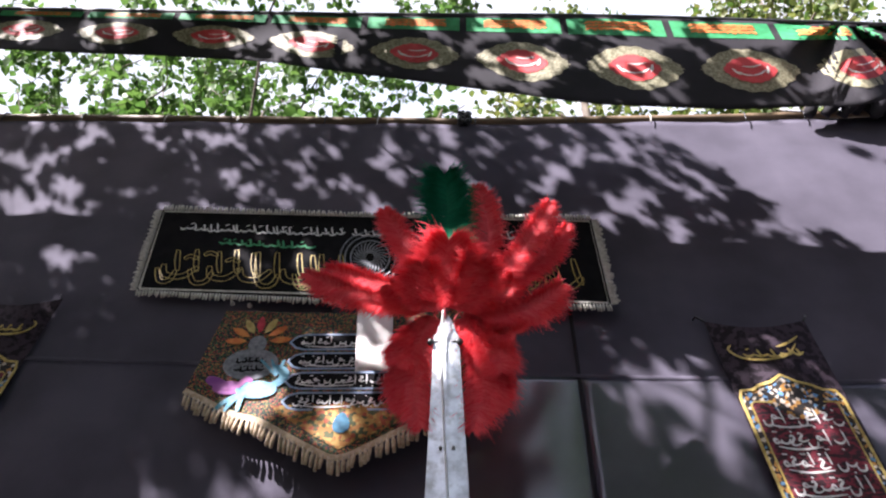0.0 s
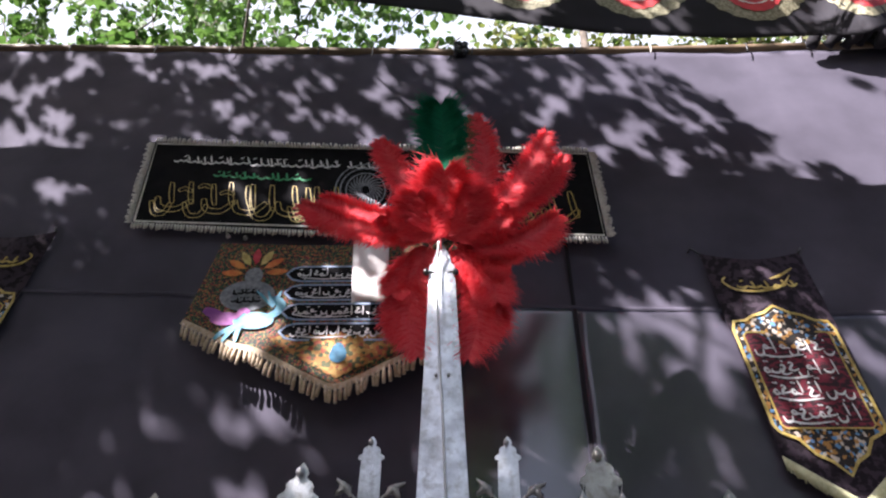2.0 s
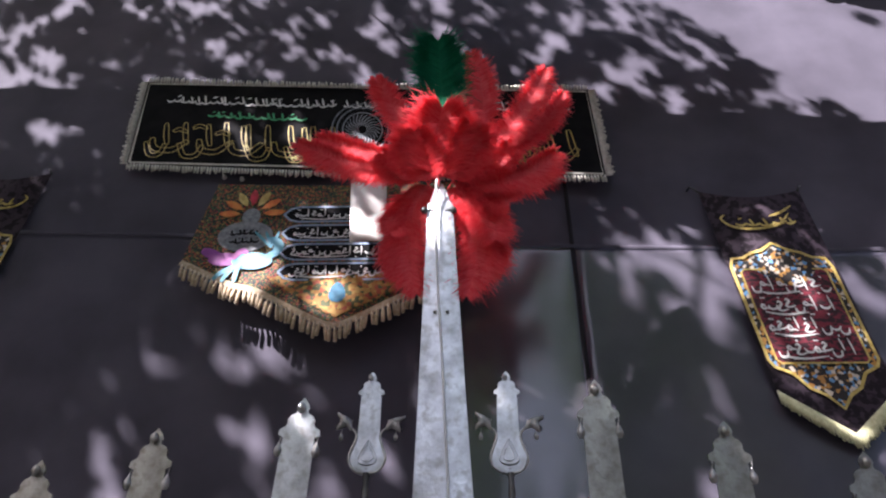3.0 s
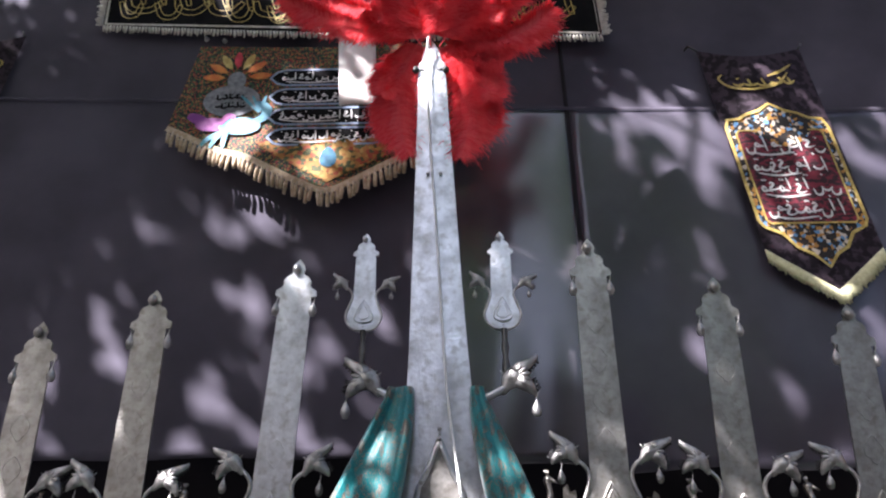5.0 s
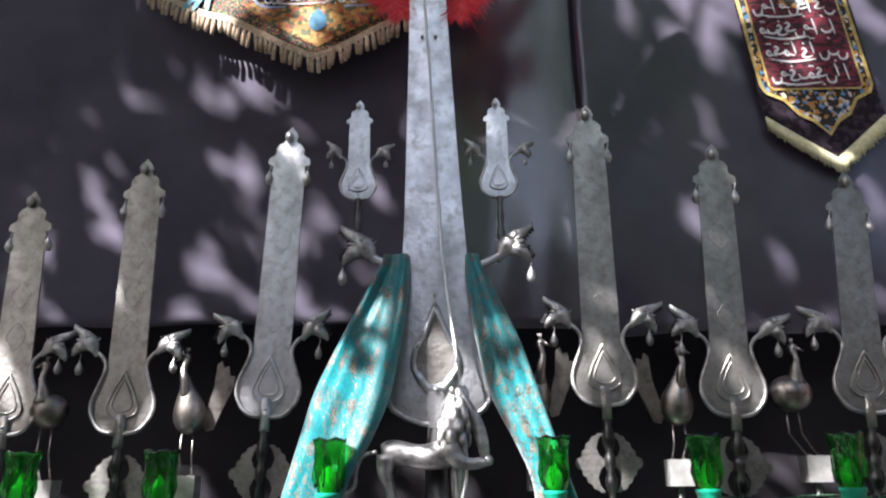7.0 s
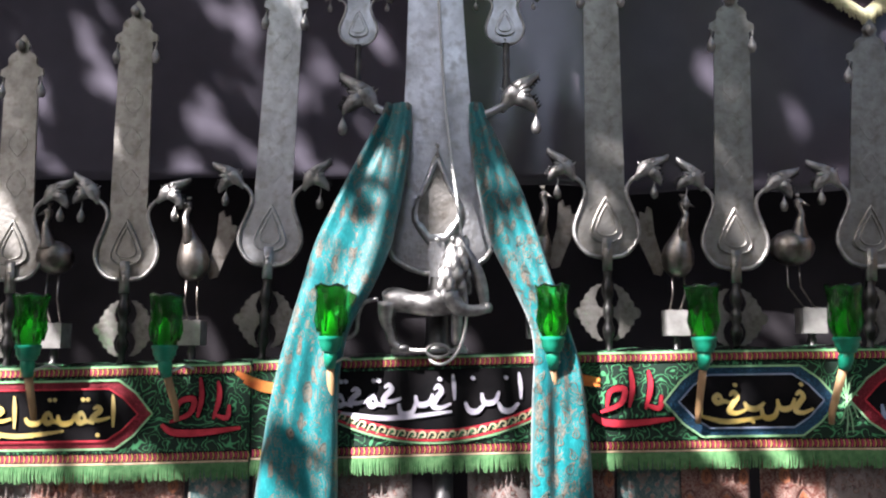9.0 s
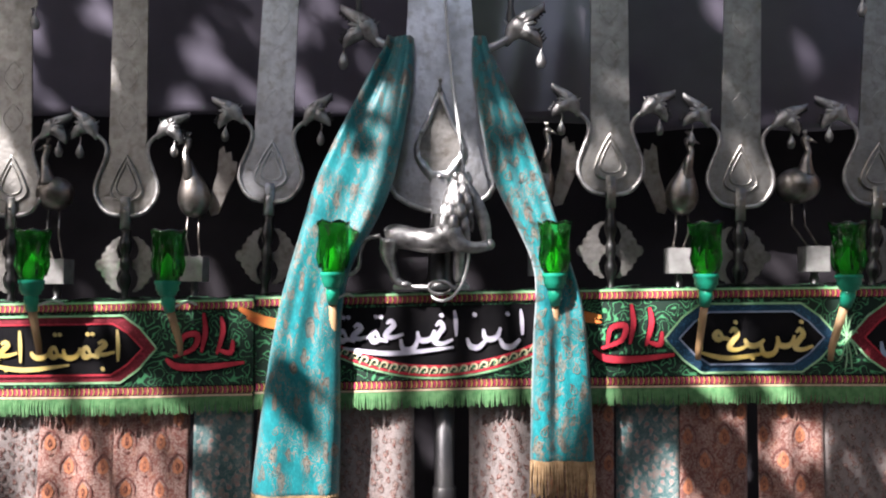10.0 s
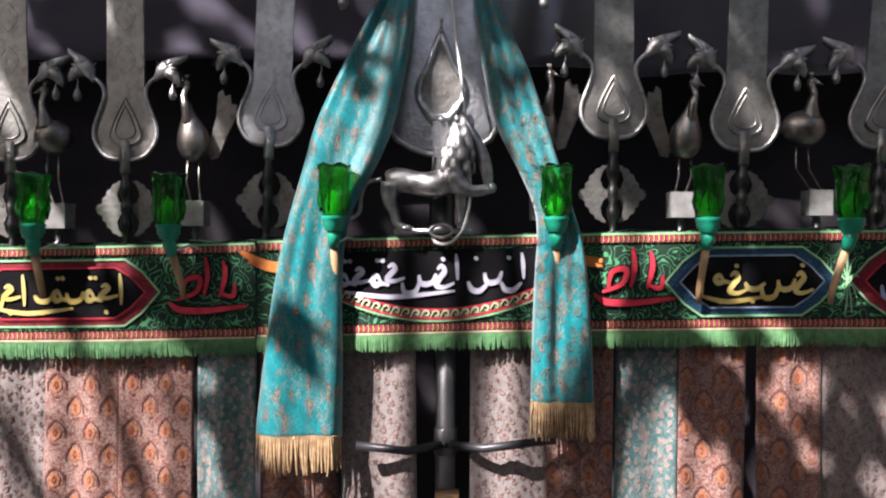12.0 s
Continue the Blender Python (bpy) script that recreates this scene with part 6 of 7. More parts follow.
for i, (a, b, m_, k) in enumerate(STRIPS):
    def hang(u, v, off=0.0, a=a, b=b, i=i):
        z = 1.765 - 1.30 * v
        spread = 1 + 0.05 * v
        c = (a + b) / 2
        x = c + (a - c + (b - a) * u) * spread + 0.01 * math.sin(3 * v + i) * v
        y = ALAM_Y - 0.034 + 0.012 * math.sin(math.pi * 2 * u * (1.2 + 0.3 * (i % 3)) + i * 1.7) * (0.3 + v) + 0.010 * (i % 2) + 0.012 * fold(x * 6, z * 1.5, 1, i)
        return (x, y - off, z + 0.021 * c)
    strip = thing("brocade_strip", hang(0.5, 1.0), WORDS[m_], "cloth strip", "brocade strips")
    ob = part("cloth", Geo().grid(hang, 18, 36), m_, strip)
    md = ob.modifiers.new("thickness", "SOLIDIFY")
    md.thickness, md.offset = 0.002, 1
    rng = random.Random(300 + i)
    L = 0.66
    front = lambda u, v, off=0.0: hang(u, 0.12 + (1 - v) * L / 1.30, off)
    if m_ is STRIP_ORANGE:
        # staggered upright drops under dark arches
        core, arch, wide = Geo(), Geo(), b - a
        for row in range(12):
            for col in range(-2, 3):
                cx, cz = wide / 2 + 0.09 * (col + (0.5 if row % 2 else 0.0)) - 0.02, 0.03 + 0.0615 * row
                if not 0.012 < cx < wide - 0.012 or cz > L - 0.02:
                    continue
                P = lambda p, q, off=0.0: front(min(1, max(0, (cx + p) / wide)), min(1, max(0, (cz + q) / L)), off)
                core.fan(P, [(0.0, -0.020), (0.011, -0.013), (0.0135, 0.0), (0.009, 0.013), (0.0, 0.023), (-0.009, 0.013), (-0.0135, 0.0), (-0.011, -0.013)], (0.0, 0.0), 0.0014, 1)
                arch.ribbon(P, [(-0.021, -0.016), (-0.021, 0.006), (-0.010, 0.024), (0.0, 0.031), (0.010, 0.024), (0.021, 0.006), (0.021, -0.016)], 0.0050, 0.0018, True, 2)
                arch.ribbon(P, [(-0.008, -0.026), (0.0, -0.031), (0.008, -0.026)], 0.004, 0.0018, True, 2)
                arch.ribbon(P, [(0.0, -0.010), (0.004, 0.0), (0.0, 0.010), (-0.003, 0.0), (0.0, -0.010)], 0.0022, 0.0022, False, 2)
        part("woven_pattern", core, BROCADE_CORE, strip, "rust orange woven drops", kind="stuff")
        part("arch_pattern", arch, BROCADE_DARK, strip, "dark red woven arches", kind="stuff")
    else:
        outline, fill = woven_drops(front, lambda v: b - a, L, 190, (0.0048, 0.0082), 0.0195, rng, 0.0016)
        part("woven_pattern", fill, BROCADE_PINK if m_ is STRIP_TEAL else BROCADE_SAGE, strip, "woven curled drops", kind="stuff")
        part("woven_edging", outline, BROCADE_LIGHT if m_ is STRIP_TEAL else BROCADE_DARK, strip, "outlines of the drops", kind="stuff")

# ---- turquoise shawls over the arms of the main blade ----
def shawl(rows, fringe, label, seed):
    """rows: (height, outer edge, inner edge, depth) from the top down."""
    rng = random.Random(seed)
    rows = sorted(rows)
    fine = []
    for i in range(61):
        z = rows[0][0] + (rows[-1][0] - rows[0][0]) * i / 60
        fine.append((z, *lerp_table(rows, z)))
    sm = []
    for i in range(61):
        lo, hi = max(0, i - 2), min(60, i + 2)
        sm.append((fine[i][0], *(sum(fine[j][k] for j in range(lo, hi + 1)) / (hi - lo + 1) for k in (1, 2, 3))))
    th = thing("shawl", (sm[0][1], sm[0][3], sm[0][0]), label, "shawl", "turquoise shawls")

    def S(u, v, off=0.0):
        k = min(59, int(max(0.0, v) * 60))
        z, xo, xi, y = (p + (q - p) * (v * 60 - k) for p, q in zip(sm[k], sm[k + 1]))
        x = xo + (xi - xo) * u
        w = abs(xi - xo)
        f = 0.008 * math.sin(6.0 * u + 2.5 * v + seed) + 0.003 * math.sin(15 * u - 4 * v) + 0.014 * fold(u * 5, v * 3, 1, seed)
        edge = 0.03 * (max(0, u - 0.86) / 0.14) ** 2 + 0.03 * (max(0, 0.1 - u) / 0.1) ** 2
        return (x, y + f * min(1, w / 0.12) + edge - off, z)
    g = Geo().grid(S, 30, 60)
    ob = part("cloth", g, SHAWL, th)
    md = ob.modifiers.new("thickness", "SOLIDIFY")
    md.thickness, md.offset = 0.002, 1
    # scattered drop-shaped figures in the weave
    height = sm[-1][0] - sm[0][0]
    width_at = lambda v: max(0.06, abs(lerp_table([(p[0], p[2] - p[1]) for p in sm], sm[0][0] + v * height)[0]))
    outline, _ = woven_drops(S, width_at, height, 120, (0.0080, 0.0125), 0.032, rng)
    part("paisley_outline", outline, PAISLEY_DARK, th, "dark brown outlines of the drops", kind="stuff")
    # the part of the cloth that goes over the arm and down behind
    def back(u, v):
        p = S(u, 1)
        q = (sm[-1][1] * 0.5 + sm[-1][2] * 0.5, p[1] + 0.10, 2.15)
        t = v
        return (p[0] + (q[0] - p[0]) * 0.3 * t, p[1] + 0.10 * math.sin(min(1, t * 3) * math.pi / 2), p[2] + 0.02 * math.sin(math.pi * min(1, t * 2)) - 0.3 * max(0, t - 0.3))
    part("cloth", Geo().grid(back, 10, 12), SHAWL, th)
    g = Geo()
    n = 46
    for i in range(n):
        u = (i + 0.5) / n
        p = Vector(S(u, 0, 0.003))
        l = fringe * rng.uniform(0.85, 1.1)
        q = p + Vector((rng.uniform(-0.006, 0.006), rng.uniform(-0.004, 0.006), -l))
        g.tube([p + Vector((0, 0, 0.01)), (p + q) / 2 + Vector((rng.uniform(-0.003, 0.003), -0.003, 0)), q], [0.0025, 0.003, 0.002], 4, 1.0, False)
    part("fringe", g, GOLD_YARN, th, "gold-brown twisted fringe")


shawl([(1.278, -0.463, -0.247, 1.675), (1.45, -0.443, -0.243, 1.670), (1.64, -0.415, -0.246, 1.668), (1.75, -0.395, -0.243, 1.670), (1.85, -0.372, -0.225, 1.680), (1.95, -0.345, -0.165, 1.690), (2.062, -0.318, -0.118, 1.700), (2.20, -0.258, -0.092, 1.715), (2.33, -0.198, -0.076, 1.735), (2.41, -0.160, -0.072, 1.75), (2.435, -0.148, -0.074, 1.762), (2.452, -0.128, -0.080, 1.772)], 0.082, "turquoise paisley silk shawl draped over the main blade, fringed", 3)
shawl([(1.37, 0.380, 0.224, 1.665), (1.53, 0.373, 0.227, 1.662), (1.685, 0.362, 0.232, 1.662), (1.78, 0.350, 0.240, 1.668), (1.85, 0.328, 0.236, 1.675), (1.95, 0.298, 0.192, 1.685), (2.06, 0.267, 0.135, 1.70), (2.20, 0.224, 0.104, 1.715), (2.33, 0.168, 0.083, 1.735), (2.41, 0.134, 0.077, 1.75), (2.435, 0.120, 0.078, 1.762), (2.452, 0.104, 0.084, 1.772)], 0.078, "turquoise paisley silk shawl draped over the main blade, shorter end", 5)


# ---- green glass tulip lamps on sticks ----
def tulip_lamp(x, xb, seed):
    rng = random.Random(seed)
    y, zt, zs = 1.655, 1.806 if x < -0.5 else 1.828, 1.622
    th = thing("tulip_lamp", (xb, 1.70, zs), "green glass tulip lamp on a wooden stick before the banner", "lamp", "tulip lamps")
    prof = [(0.016, -0.008), (0.025, -0.003), (0.030, 0.012), (0.034, 0.035), (0.0355, 0.07), (0.0365, 0.095), (0.040, 0.115), (0.0425, 0.126)]
    g = Geo().lathe((x, y, zt), prof, 24, 0.0035, 6)
    ob = part("glass", g, GLASS, th, "moulded green glass tulip")
    md = ob.modifiers.new("thickness", "SOLIDIFY")
    md.thickness, md.offset = 0.003, -1
    ob.visible_shadow = True
    for k in range(6):
        a = 2 * math.pi * k / 6 + 0.3
        c, s = math.cos(a), math.sin(a)
        g = Geo().tube([(x + 0.0325 * c, y + 0.0325 * s, zt + 0.012), (x + 0.036 * c, y + 0.036 * s, zt + 0.04), (x + 0.0345 * c, y + 0.0345 * s, zt + 0.07), (x + 0.037 * c, y + 0.037 * s, zt + 0.105)], [0.002, 0.006, 0.003, 0.001], 6, 0.5)
        part("petal", g, GLASS, ob)
    part("bulb", Geo().lathe((x, y, zt - 0.002), [(0.014, 0), (0.019, 0.012), (0.021, 0.026), (0.017, 0.042), (0.008, 0.060), (0.0, 0.070)], 12), BULB, th, "pale green candle bulb")
    part("cup", Geo().lathe((x, y, zt - 0.036), [(0.016, 0), (0.022, 0.003), (0.0225, 0.010), (0.027, 0.014), (0.0275, 0.028), (0.031, 0.031), (0.030, 0.038)], 20), CUP_GREEN, th, "turquoise green plastic cup")
    m = (x * 0.7 + xb * 0.3, y + 0.008)
    part("neck", Geo().tube([(x, y, zt - 0.030), (x * 0.9 + xb * 0.1, y + 0.003, zt - 0.048), (m[0], m[1], zt - 0.075)], [0.015, 0.017, 0.012], 12), CUP_GREEN, th)
    part("stick", Geo().tube([(m[0], m[1], zt - 0.070), (xb, 1.70, zs + 0.03), (xb, 1.708, zs)], [0.010, 0.0085, 0.0065], 10), WOOD, th, "light brown wooden stick")
    g = Geo().tube(smooth_line([(m[0] + 0.012, m[1], zt - 0.062), (m[0] + 0.03, 1.70, zt - 0.05), (m[0] + 0.04, 1.735, zt - 0.058), (m[0] + 0.03, 1.775, zt - 0.058)], 4), 0.003, 6)
    part("wire", g, WHITE_YARN, th, "pale wire tie")


for i, (x, xb) in enumerate(((-1.006, -1.013), (-0.666, -0.637), (-0.258, -0.264), (0.281, 0.287), (0.643, 0.632), (0.980, 0.941))):
    tulip_lamp(x, x * 0.4 + xb * 0.6, i)

# ---- plume of ostrich feathers at the head of the main blade ----
plume = thing("feather_plume", (-0.03, 1.79, 3.68), "fan of fluffy red ostrich feathers and one green", "feather plume")


def feather(base, mid, tip, width, mat, seed, dy=0.0, label="", blunt=0.80):
    """A curled feather: a quill with many fine drooping barbs."""
    rng = random.Random(seed)
    b, m, t = (Vector((p[0], 1.79 + dy * k, p[1])) for p, k in ((base, 0.3), (mid, 1.0), (tip, 1.2)))
    across = Vector((t.x - m.x * 0.5 - b.x * 0.5, 0, t.z - m.z * 0.5 - b.z * 0.5)).cross(Vector((0, 1, 0))).normalized()
    nod = Vector((0, -0.05, -0.015))
    pts = []
    for i in range(41):
        s = i / 40
        pts.append(b * (1 - s) ** 2 + m * 2 * s * (1 - s) + t * s * s + nod * s ** 4)
    g = Geo()
    g.tube(pts[::2], [0.0022 * (1 - 0.8 * i / 20) for i in range(21)], 5)
    n = 900
    for i in range(n):
        s = 0.12 + 0.88 * i / n
        k = s * 40
        j = min(39, int(k))
        p = pts[j].lerp(pts[j + 1], k - j)
        d = (pts[j + 1] - pts[j]).normalized()
        side = across
        env = width * (0.42 + 0.62 * math.sin(math.pi * min(0.62, 0.08 + 0.62 * s))) * (1 if s < blunt else math.sqrt(max(0.04, 1 - ((s - blunt) / (1.005 - blunt)) ** 2)))
        for sg in (-1, 1):
            l = env * 0.5 * (0.95 + 0.14 * noise.noise((s * 16, sg * 3, seed))) * (rng.uniform(0.70, 1.05) if rng.random() < 0.75 else rng.uniform(0.98, 1.25))
            fwd = 0.45 + 0.30 * noise.noise((s * 14, sg, seed + 7)) + rng.uniform(-0.35, 0.35) + 1.0 * max(0.0, (s - 0.75) / 0.25) ** 2
            dirv = (side * sg + d * fwd).normalized()
            out = Vector((0, rng.uniform(-0.35, 0.2), 0))
            curl = Vector((rng.uniform(-0.22, 0.22), rng.uniform(-0.4, 0.15), -0.34)) * l
            q1 = p + dirv * l * 0.45 + out * l * 0.2
            q2 = p + dirv * l * 0.8 + out * l * 0.45 + curl * 0.4
            q3 = p + dirv * l + d * l * rng.uniform(-0.1, 0.25) + out * l * 0.5 + curl * 1.3
            w = 0.0015 * rng.uniform(0.7, 1.3)
            o = d * w
            g.add([p - o, p + o, q1 + o * 1.5, q1 - o * 1.5, q2 + o * 1.2, q2 - o * 1.2, q3 + o * 0.4, q3 - o * 0.4], [(0, 1, 2, 3), (3, 2, 4, 5), (5, 4, 6, 7)])
    part("feather", g, mat, plume, label)


feather((-0.012, 3.86), (-0.03, 4.28), (-0.045, 4.46), 0.225, FEATHER_GREEN, 1, 0.02, "dark green feather", 0.88)
for i, (bs, md_, tp, w, dy) in enumerate([
        ((-0.08, 3.76), (-0.17, 4.06), (-0.30, 4.30), 0.125, 0.06), ((0.06, 3.74), (0.20, 4.14), (0.09, 4.46), 0.135, 0.07), ((0.03, 3.74), (0.28, 4.00), (0.39, 4.29), 0.135, 0.03),
        ((0.08, 3.78), (0.36, 3.97), (0.46, 4.23), 0.11, 0.09), ((-0.06, 3.73), (-0.32, 3.76), (-0.56, 3.895), 0.125, 0.02), ((-0.06, 3.77), (-0.32, 3.92), (-0.50, 3.965), 0.115, 0.06),
        ((0.02, 3.72), (0.25, 3.66), (0.395, 3.83), 0.15, 0.03), ((-0.03, 3.66), (-0.05, 3.86), (-0.02, 3.98), 0.25, -0.05), ((0.0, 3.66), (0.09, 3.80), (0.09, 3.90), 0.18, -0.03),
        ((-0.06, 3.66), (-0.14, 3.79), (-0.12, 3.88), 0.17, -0.03), ((-0.05, 3.74), (-0.20, 3.54), (-0.10, 3.24), 0.13, 0.05), ((-0.06, 3.72), (-0.23, 3.58), (-0.165, 3.32), 0.12, 0.07),
        ((0.0, 3.74), (0.16, 3.54), (0.065, 3.23), 0.14, 0.05), ((0.02, 3.72), (0.20, 3.56), (0.14, 3.32), 0.13, 0.07), ((0.0, 3.74), (0.18, 3.70), (0.22, 3.62), 0.13, 0.05),
        ((0.02, 3.70), (0.17, 3.64), (0.165, 3.46), 0.14, 0.05), ((-0.05, 3.72), (-0.18, 3.66), (-0.20, 3.50), 0.13, 0.06), ((0.02, 3.72), (0.16, 3.78), (0.22, 3.86), 0.13, 0.03), ((-0.05, 3.74), (-0.18, 3.78), (-0.24, 3.84), 0.13, 0.03)]):
    feather(bs, md_, tp, w, FEATHER_RED, 40 + i, dy, "fluffy red feather")
for k in (-1, 1, 0):
    g = Geo().tube([(-0.03, 1.775, 3.73), (-0.03 + 0.03 * k, 1.74, 3.86), (-0.03 + 0.055 * k, 1.735, 3.93)], [0.003, 0.0026, 0.0015], 5)
    part("quill", g, WHITE_YARN, plume, "bare pale quill")

# ---- trees ----
def leaf_verts(p, d, nrm, s):
    """A small folded leaf: heart-shaped, from its stalk end p along d."""
    side = d.cross(nrm).normalized()
    f = nrm * (0.12 * s)
    return ([p, p + d * 0.28 * s + side * 0.42 * s - f, p + d * 0.62 * s + side * 0.34 * s - f, p + d * s, p + d * 0.62 * s - side * 0.34 * s - f, p + d * 0.28 * s - side * 0.42 * s - f, p + d * 0.5 * s],
            [(0, 1, 2, 6), (6, 2, 3), (6, 3, 4), (0, 6, 4, 5)])


def unit(rng):
    while True:
        v = Vector((rng.uniform(-1, 1), rng.uniform(-1, 1), rng.uniform(-1, 1)))
        if 0.05 < v.length < 1:
            return v.normalized()


def limb(g, a, b, r0, r1, rng, sway=0.12):
    a, b = Vector(a), Vector(b)
    L = (b - a).length
    pts = [a]
    for k in (0.33, 0.66):
        pts.append(a.lerp(b, k) + unit(rng) * L * sway)
    pts = [Vector(p) for p in smooth_line([tuple(p) for p in pts + [b]], 4)]
    n = len(pts)
    g.tube(pts, [r0 + (r1 - r0) * i / (n - 1) for i in range(n)], 7)
    return pts


def clump(g, c, n, spread, size, rng, down=0.5):
    for _ in range(n):
        p = Vector(c) + Vector((rng.gauss(0, spread), rng.gauss(0, spread), rng.gauss(0, spread * 0.8)))
        d = (unit(rng) + Vector((0, 0, -down))).normalized()
        nr = d.cross(unit(rng)).normalized()
        g.add(*leaf_verts(p, d, nr, size * rng.uniform(0.65, 1.2)))


def spray(crown, wood, a, b, n, size, rng, r0=0.008):
    """A leafy twig: leaves on both sides of a thin branch."""
    pts = limb(wood, a, b, r0, 0.002, rng, 0.10)
    for _ in range(n):
        p = pts[rng.randrange(2, len(pts))] + unit(rng) * rng.uniform(0.01, 0.11)
        d = (unit(rng) + Vector((0, 0, -0.7))).normalized()
        crown.add(*leaf_verts(p, d, d.cross(unit(rng)).normalized(), size * rng.uniform(0.6, 1.25)))


# tree beside and behind the standing place: its crown dapples the cloth
def blobs(x, z, spots):
    return sum(k * math.exp(-((x - a) ** 2 + (z - b) ** 2) / r ** 2) for a, b, r, k in spots)


HIGH_GAPS = ((-2.5, 5.27, 0.2, 0.5), (-2.2, 4.86, 0.16, 0.35), (-1.45, 5.15, 0.2, 0.25), (2.4, 5.45, 0.32, -1.1))
WALL_GAPS = ((-0.88, 2.62, 0.20, 0.34), (-1.2, 3.18, 0.12, 0.3), (-1.65, 3.2, 0.16, 0.3), (-1.4, 2.62, 0.16, 0.25), (-0.95, 3.78, 0.26, 0.5), (-0.35, 3.9, 0.16, 0.7), (0.34, 3.45, 0.28, 1.1), (0.02, 3.40, 0.16, 0.8), (0.64, 3.45, 0.15, 0.6), (0.33, 2.95, 0.16, 0.9), (-0.5, 3.85, 0.2, 0.4), (1.3, 2.78, 0.16, 0.16), (0.75, 2.5, 0.14, 0.16), (-1.7, 3.75, 0.4, -0.4), (-0.45, 3.4, 0.2, -0.3))
LOW_GAPS = ((-0.9, 1.25, 0.3, 0.25), (0.3, 1.4, 0.25, 0.3), (0.7, 1.75, 0.25, 0.3), (0.52, 1.0, 0.3, 0.8), (0.68, 0.72, 0.32, 1.0), (0.35, 0.75, 0.25, 0.8), (-0.75, 0.95, 0.34, 0.75), (-0.55, 0.5, 0.3, 0.6), (-0.35, 0.75, 0.25, 0.4), (0.9, 1.2, 0.25, 0.3), (-0.35, 1.5, 0.15, 0.6), (-0.6, 1.62, 0.34, -0.30), (-0.15, 1.85, 0.3, -0.3), (0.38, 1.75, 0.2, -0.4), (0.95, 1.55, 0.35, -0.38), (1.4, 1.7, 0.35, -0.38))


def opening(x, z):
    """How open the crown is towards a spot of the cloth wall: gaps above nought, leaves below."""
    if z > 3.95:
        edge = x - 1.08 - (5.57 - z) * 0.98
        n = 1.05 * fold((x + z) * (8.6 if x > -0.4 else 6.4), (x - z) * (3.0 if x > -0.4 else 4.4), 1.0, 33.0) + 0.35 * fold(x * 1.3, z * 1.3, 1.0, 21.0)
        n += 1.5 * min(1.0, max(0.0, edge / 0.25))
        n += -0.02 - (0.0 if x > 0.45 else 0.16 if x > -1.15 and z < 4.3 else 0.6 if z < 4.35 + 0.40 * min(1.0, max(0.0, -x - 0.6)) else 0.0 if x > -1.0 else 0.10)
        if x > 0.4 and z < 4.75:
            n += 0.15
        return n + blobs(x, z, HIGH_GAPS)
    if z > 1.9:
        n = 1.3 * fold((x + 0.7 * z) * 7.5, (z - 0.5 * x) * 4.0, 1.0, 12.0) + 0.5 * fold(x * 15.0, z * 10.0, 1.0, 5.0)
        n += -0.15 if x < -1.05 else -0.04 if x < -0.25 else (-0.5 if x < 0.55 else (0.30 if z > 3.68 and x > 0.7 else -0.12 if z > 2.85 else -0.04))
        return n + blobs(x, z, WALL_GAPS)
    n = 0.38 * fold(x * 1.3 + 0.8 * z, z * 1.1 - 0.3 * x, 1.0, 21.0) + 0.8 * fold(x * 5.2 + 3.4 * z, z * 3.8 - 1.8 * x, 1.0, 33.0)
    n += 0.75 * fold(x * 9.5 + 6.5 * z, z * 3.0 - 2.0 * x, 1.0, 5.0)
    return n + 0.12 - 0.30 * max(0.0, x - 1.15) + blobs(x, z, LOW_GAPS)


rng = random.Random(77)
tree = thing("tree", (-5.2, -3.4, GROUND), "large leafy tree shading the black cloth wall", "tree", "yard trees")
wood, crown = Geo(), Geo()
wood.tube(smooth_line([(-5.2, -3.4, GROUND), (-5.1, -3.3, 1.6), (-4.85, -3.2, 3.2), (-4.5, -3.0, 4.6)], 5), [0.26 - 0.007 * i for i in range(16)], 12)
ends = []
for e in ((-4.2, -0.6, 7.0), (-3.2, -0.4, 7.6), (-2.2, -0.3, 8.0), (-3.4, -0.7, 5.6), (-2.3, -0.5, 6.0), (-1.2, -0.2, 7.4), (-3.0, -0.8, 4.6), (-1.6, -0.6, 5.0), (-0.6, -0.5, 5.4), (-0.2, 0.1, 7.6), (-0.9, -0.4, 6.2)):
    pts = limb(wood, (-4.5, -3.0, 4.6), e, 0.055, 0.010, rng, 0.07)
    ends += pts[5:]
count = 0
for _ in range(100000):
    x, z = rng.uniform(-3.6, 3.4), rng.uniform(0.3, 6.1)
    if opening(x, z) > 0.0 or x > 2.75 or (z < 1.9 and x > 1.62):
        continue
    k = (2.0 if z > 3.95 else (3.3 if z > 1.9 else 2.5)) + 0.5 * fold(x * 0.9, z * 0.9, 1, 50) + rng.uniform(-0.25, 0.35)
    c = Vector((x - 0.9 * k, 2.2 - k, z + 1.28 * k))
    d = (unit(rng) + Vector((0.3, 0.3, -0.6))).normalized()
    crown.add(*leaf_verts(c, d, d.cross(unit(rng)).normalized(), (0.066 if z > 4.3 else 0.085) * rng.uniform(0.7, 1.3)))
    if rng.random() < 0.004:
        e = min(ends, key=lambda q: (q - c).length)
        limb(wood, e, c, 0.006, 0.002, rng, 0.08)
part("trunk", wood, BARK, tree)
part("crown", crown, LEAF, tree)

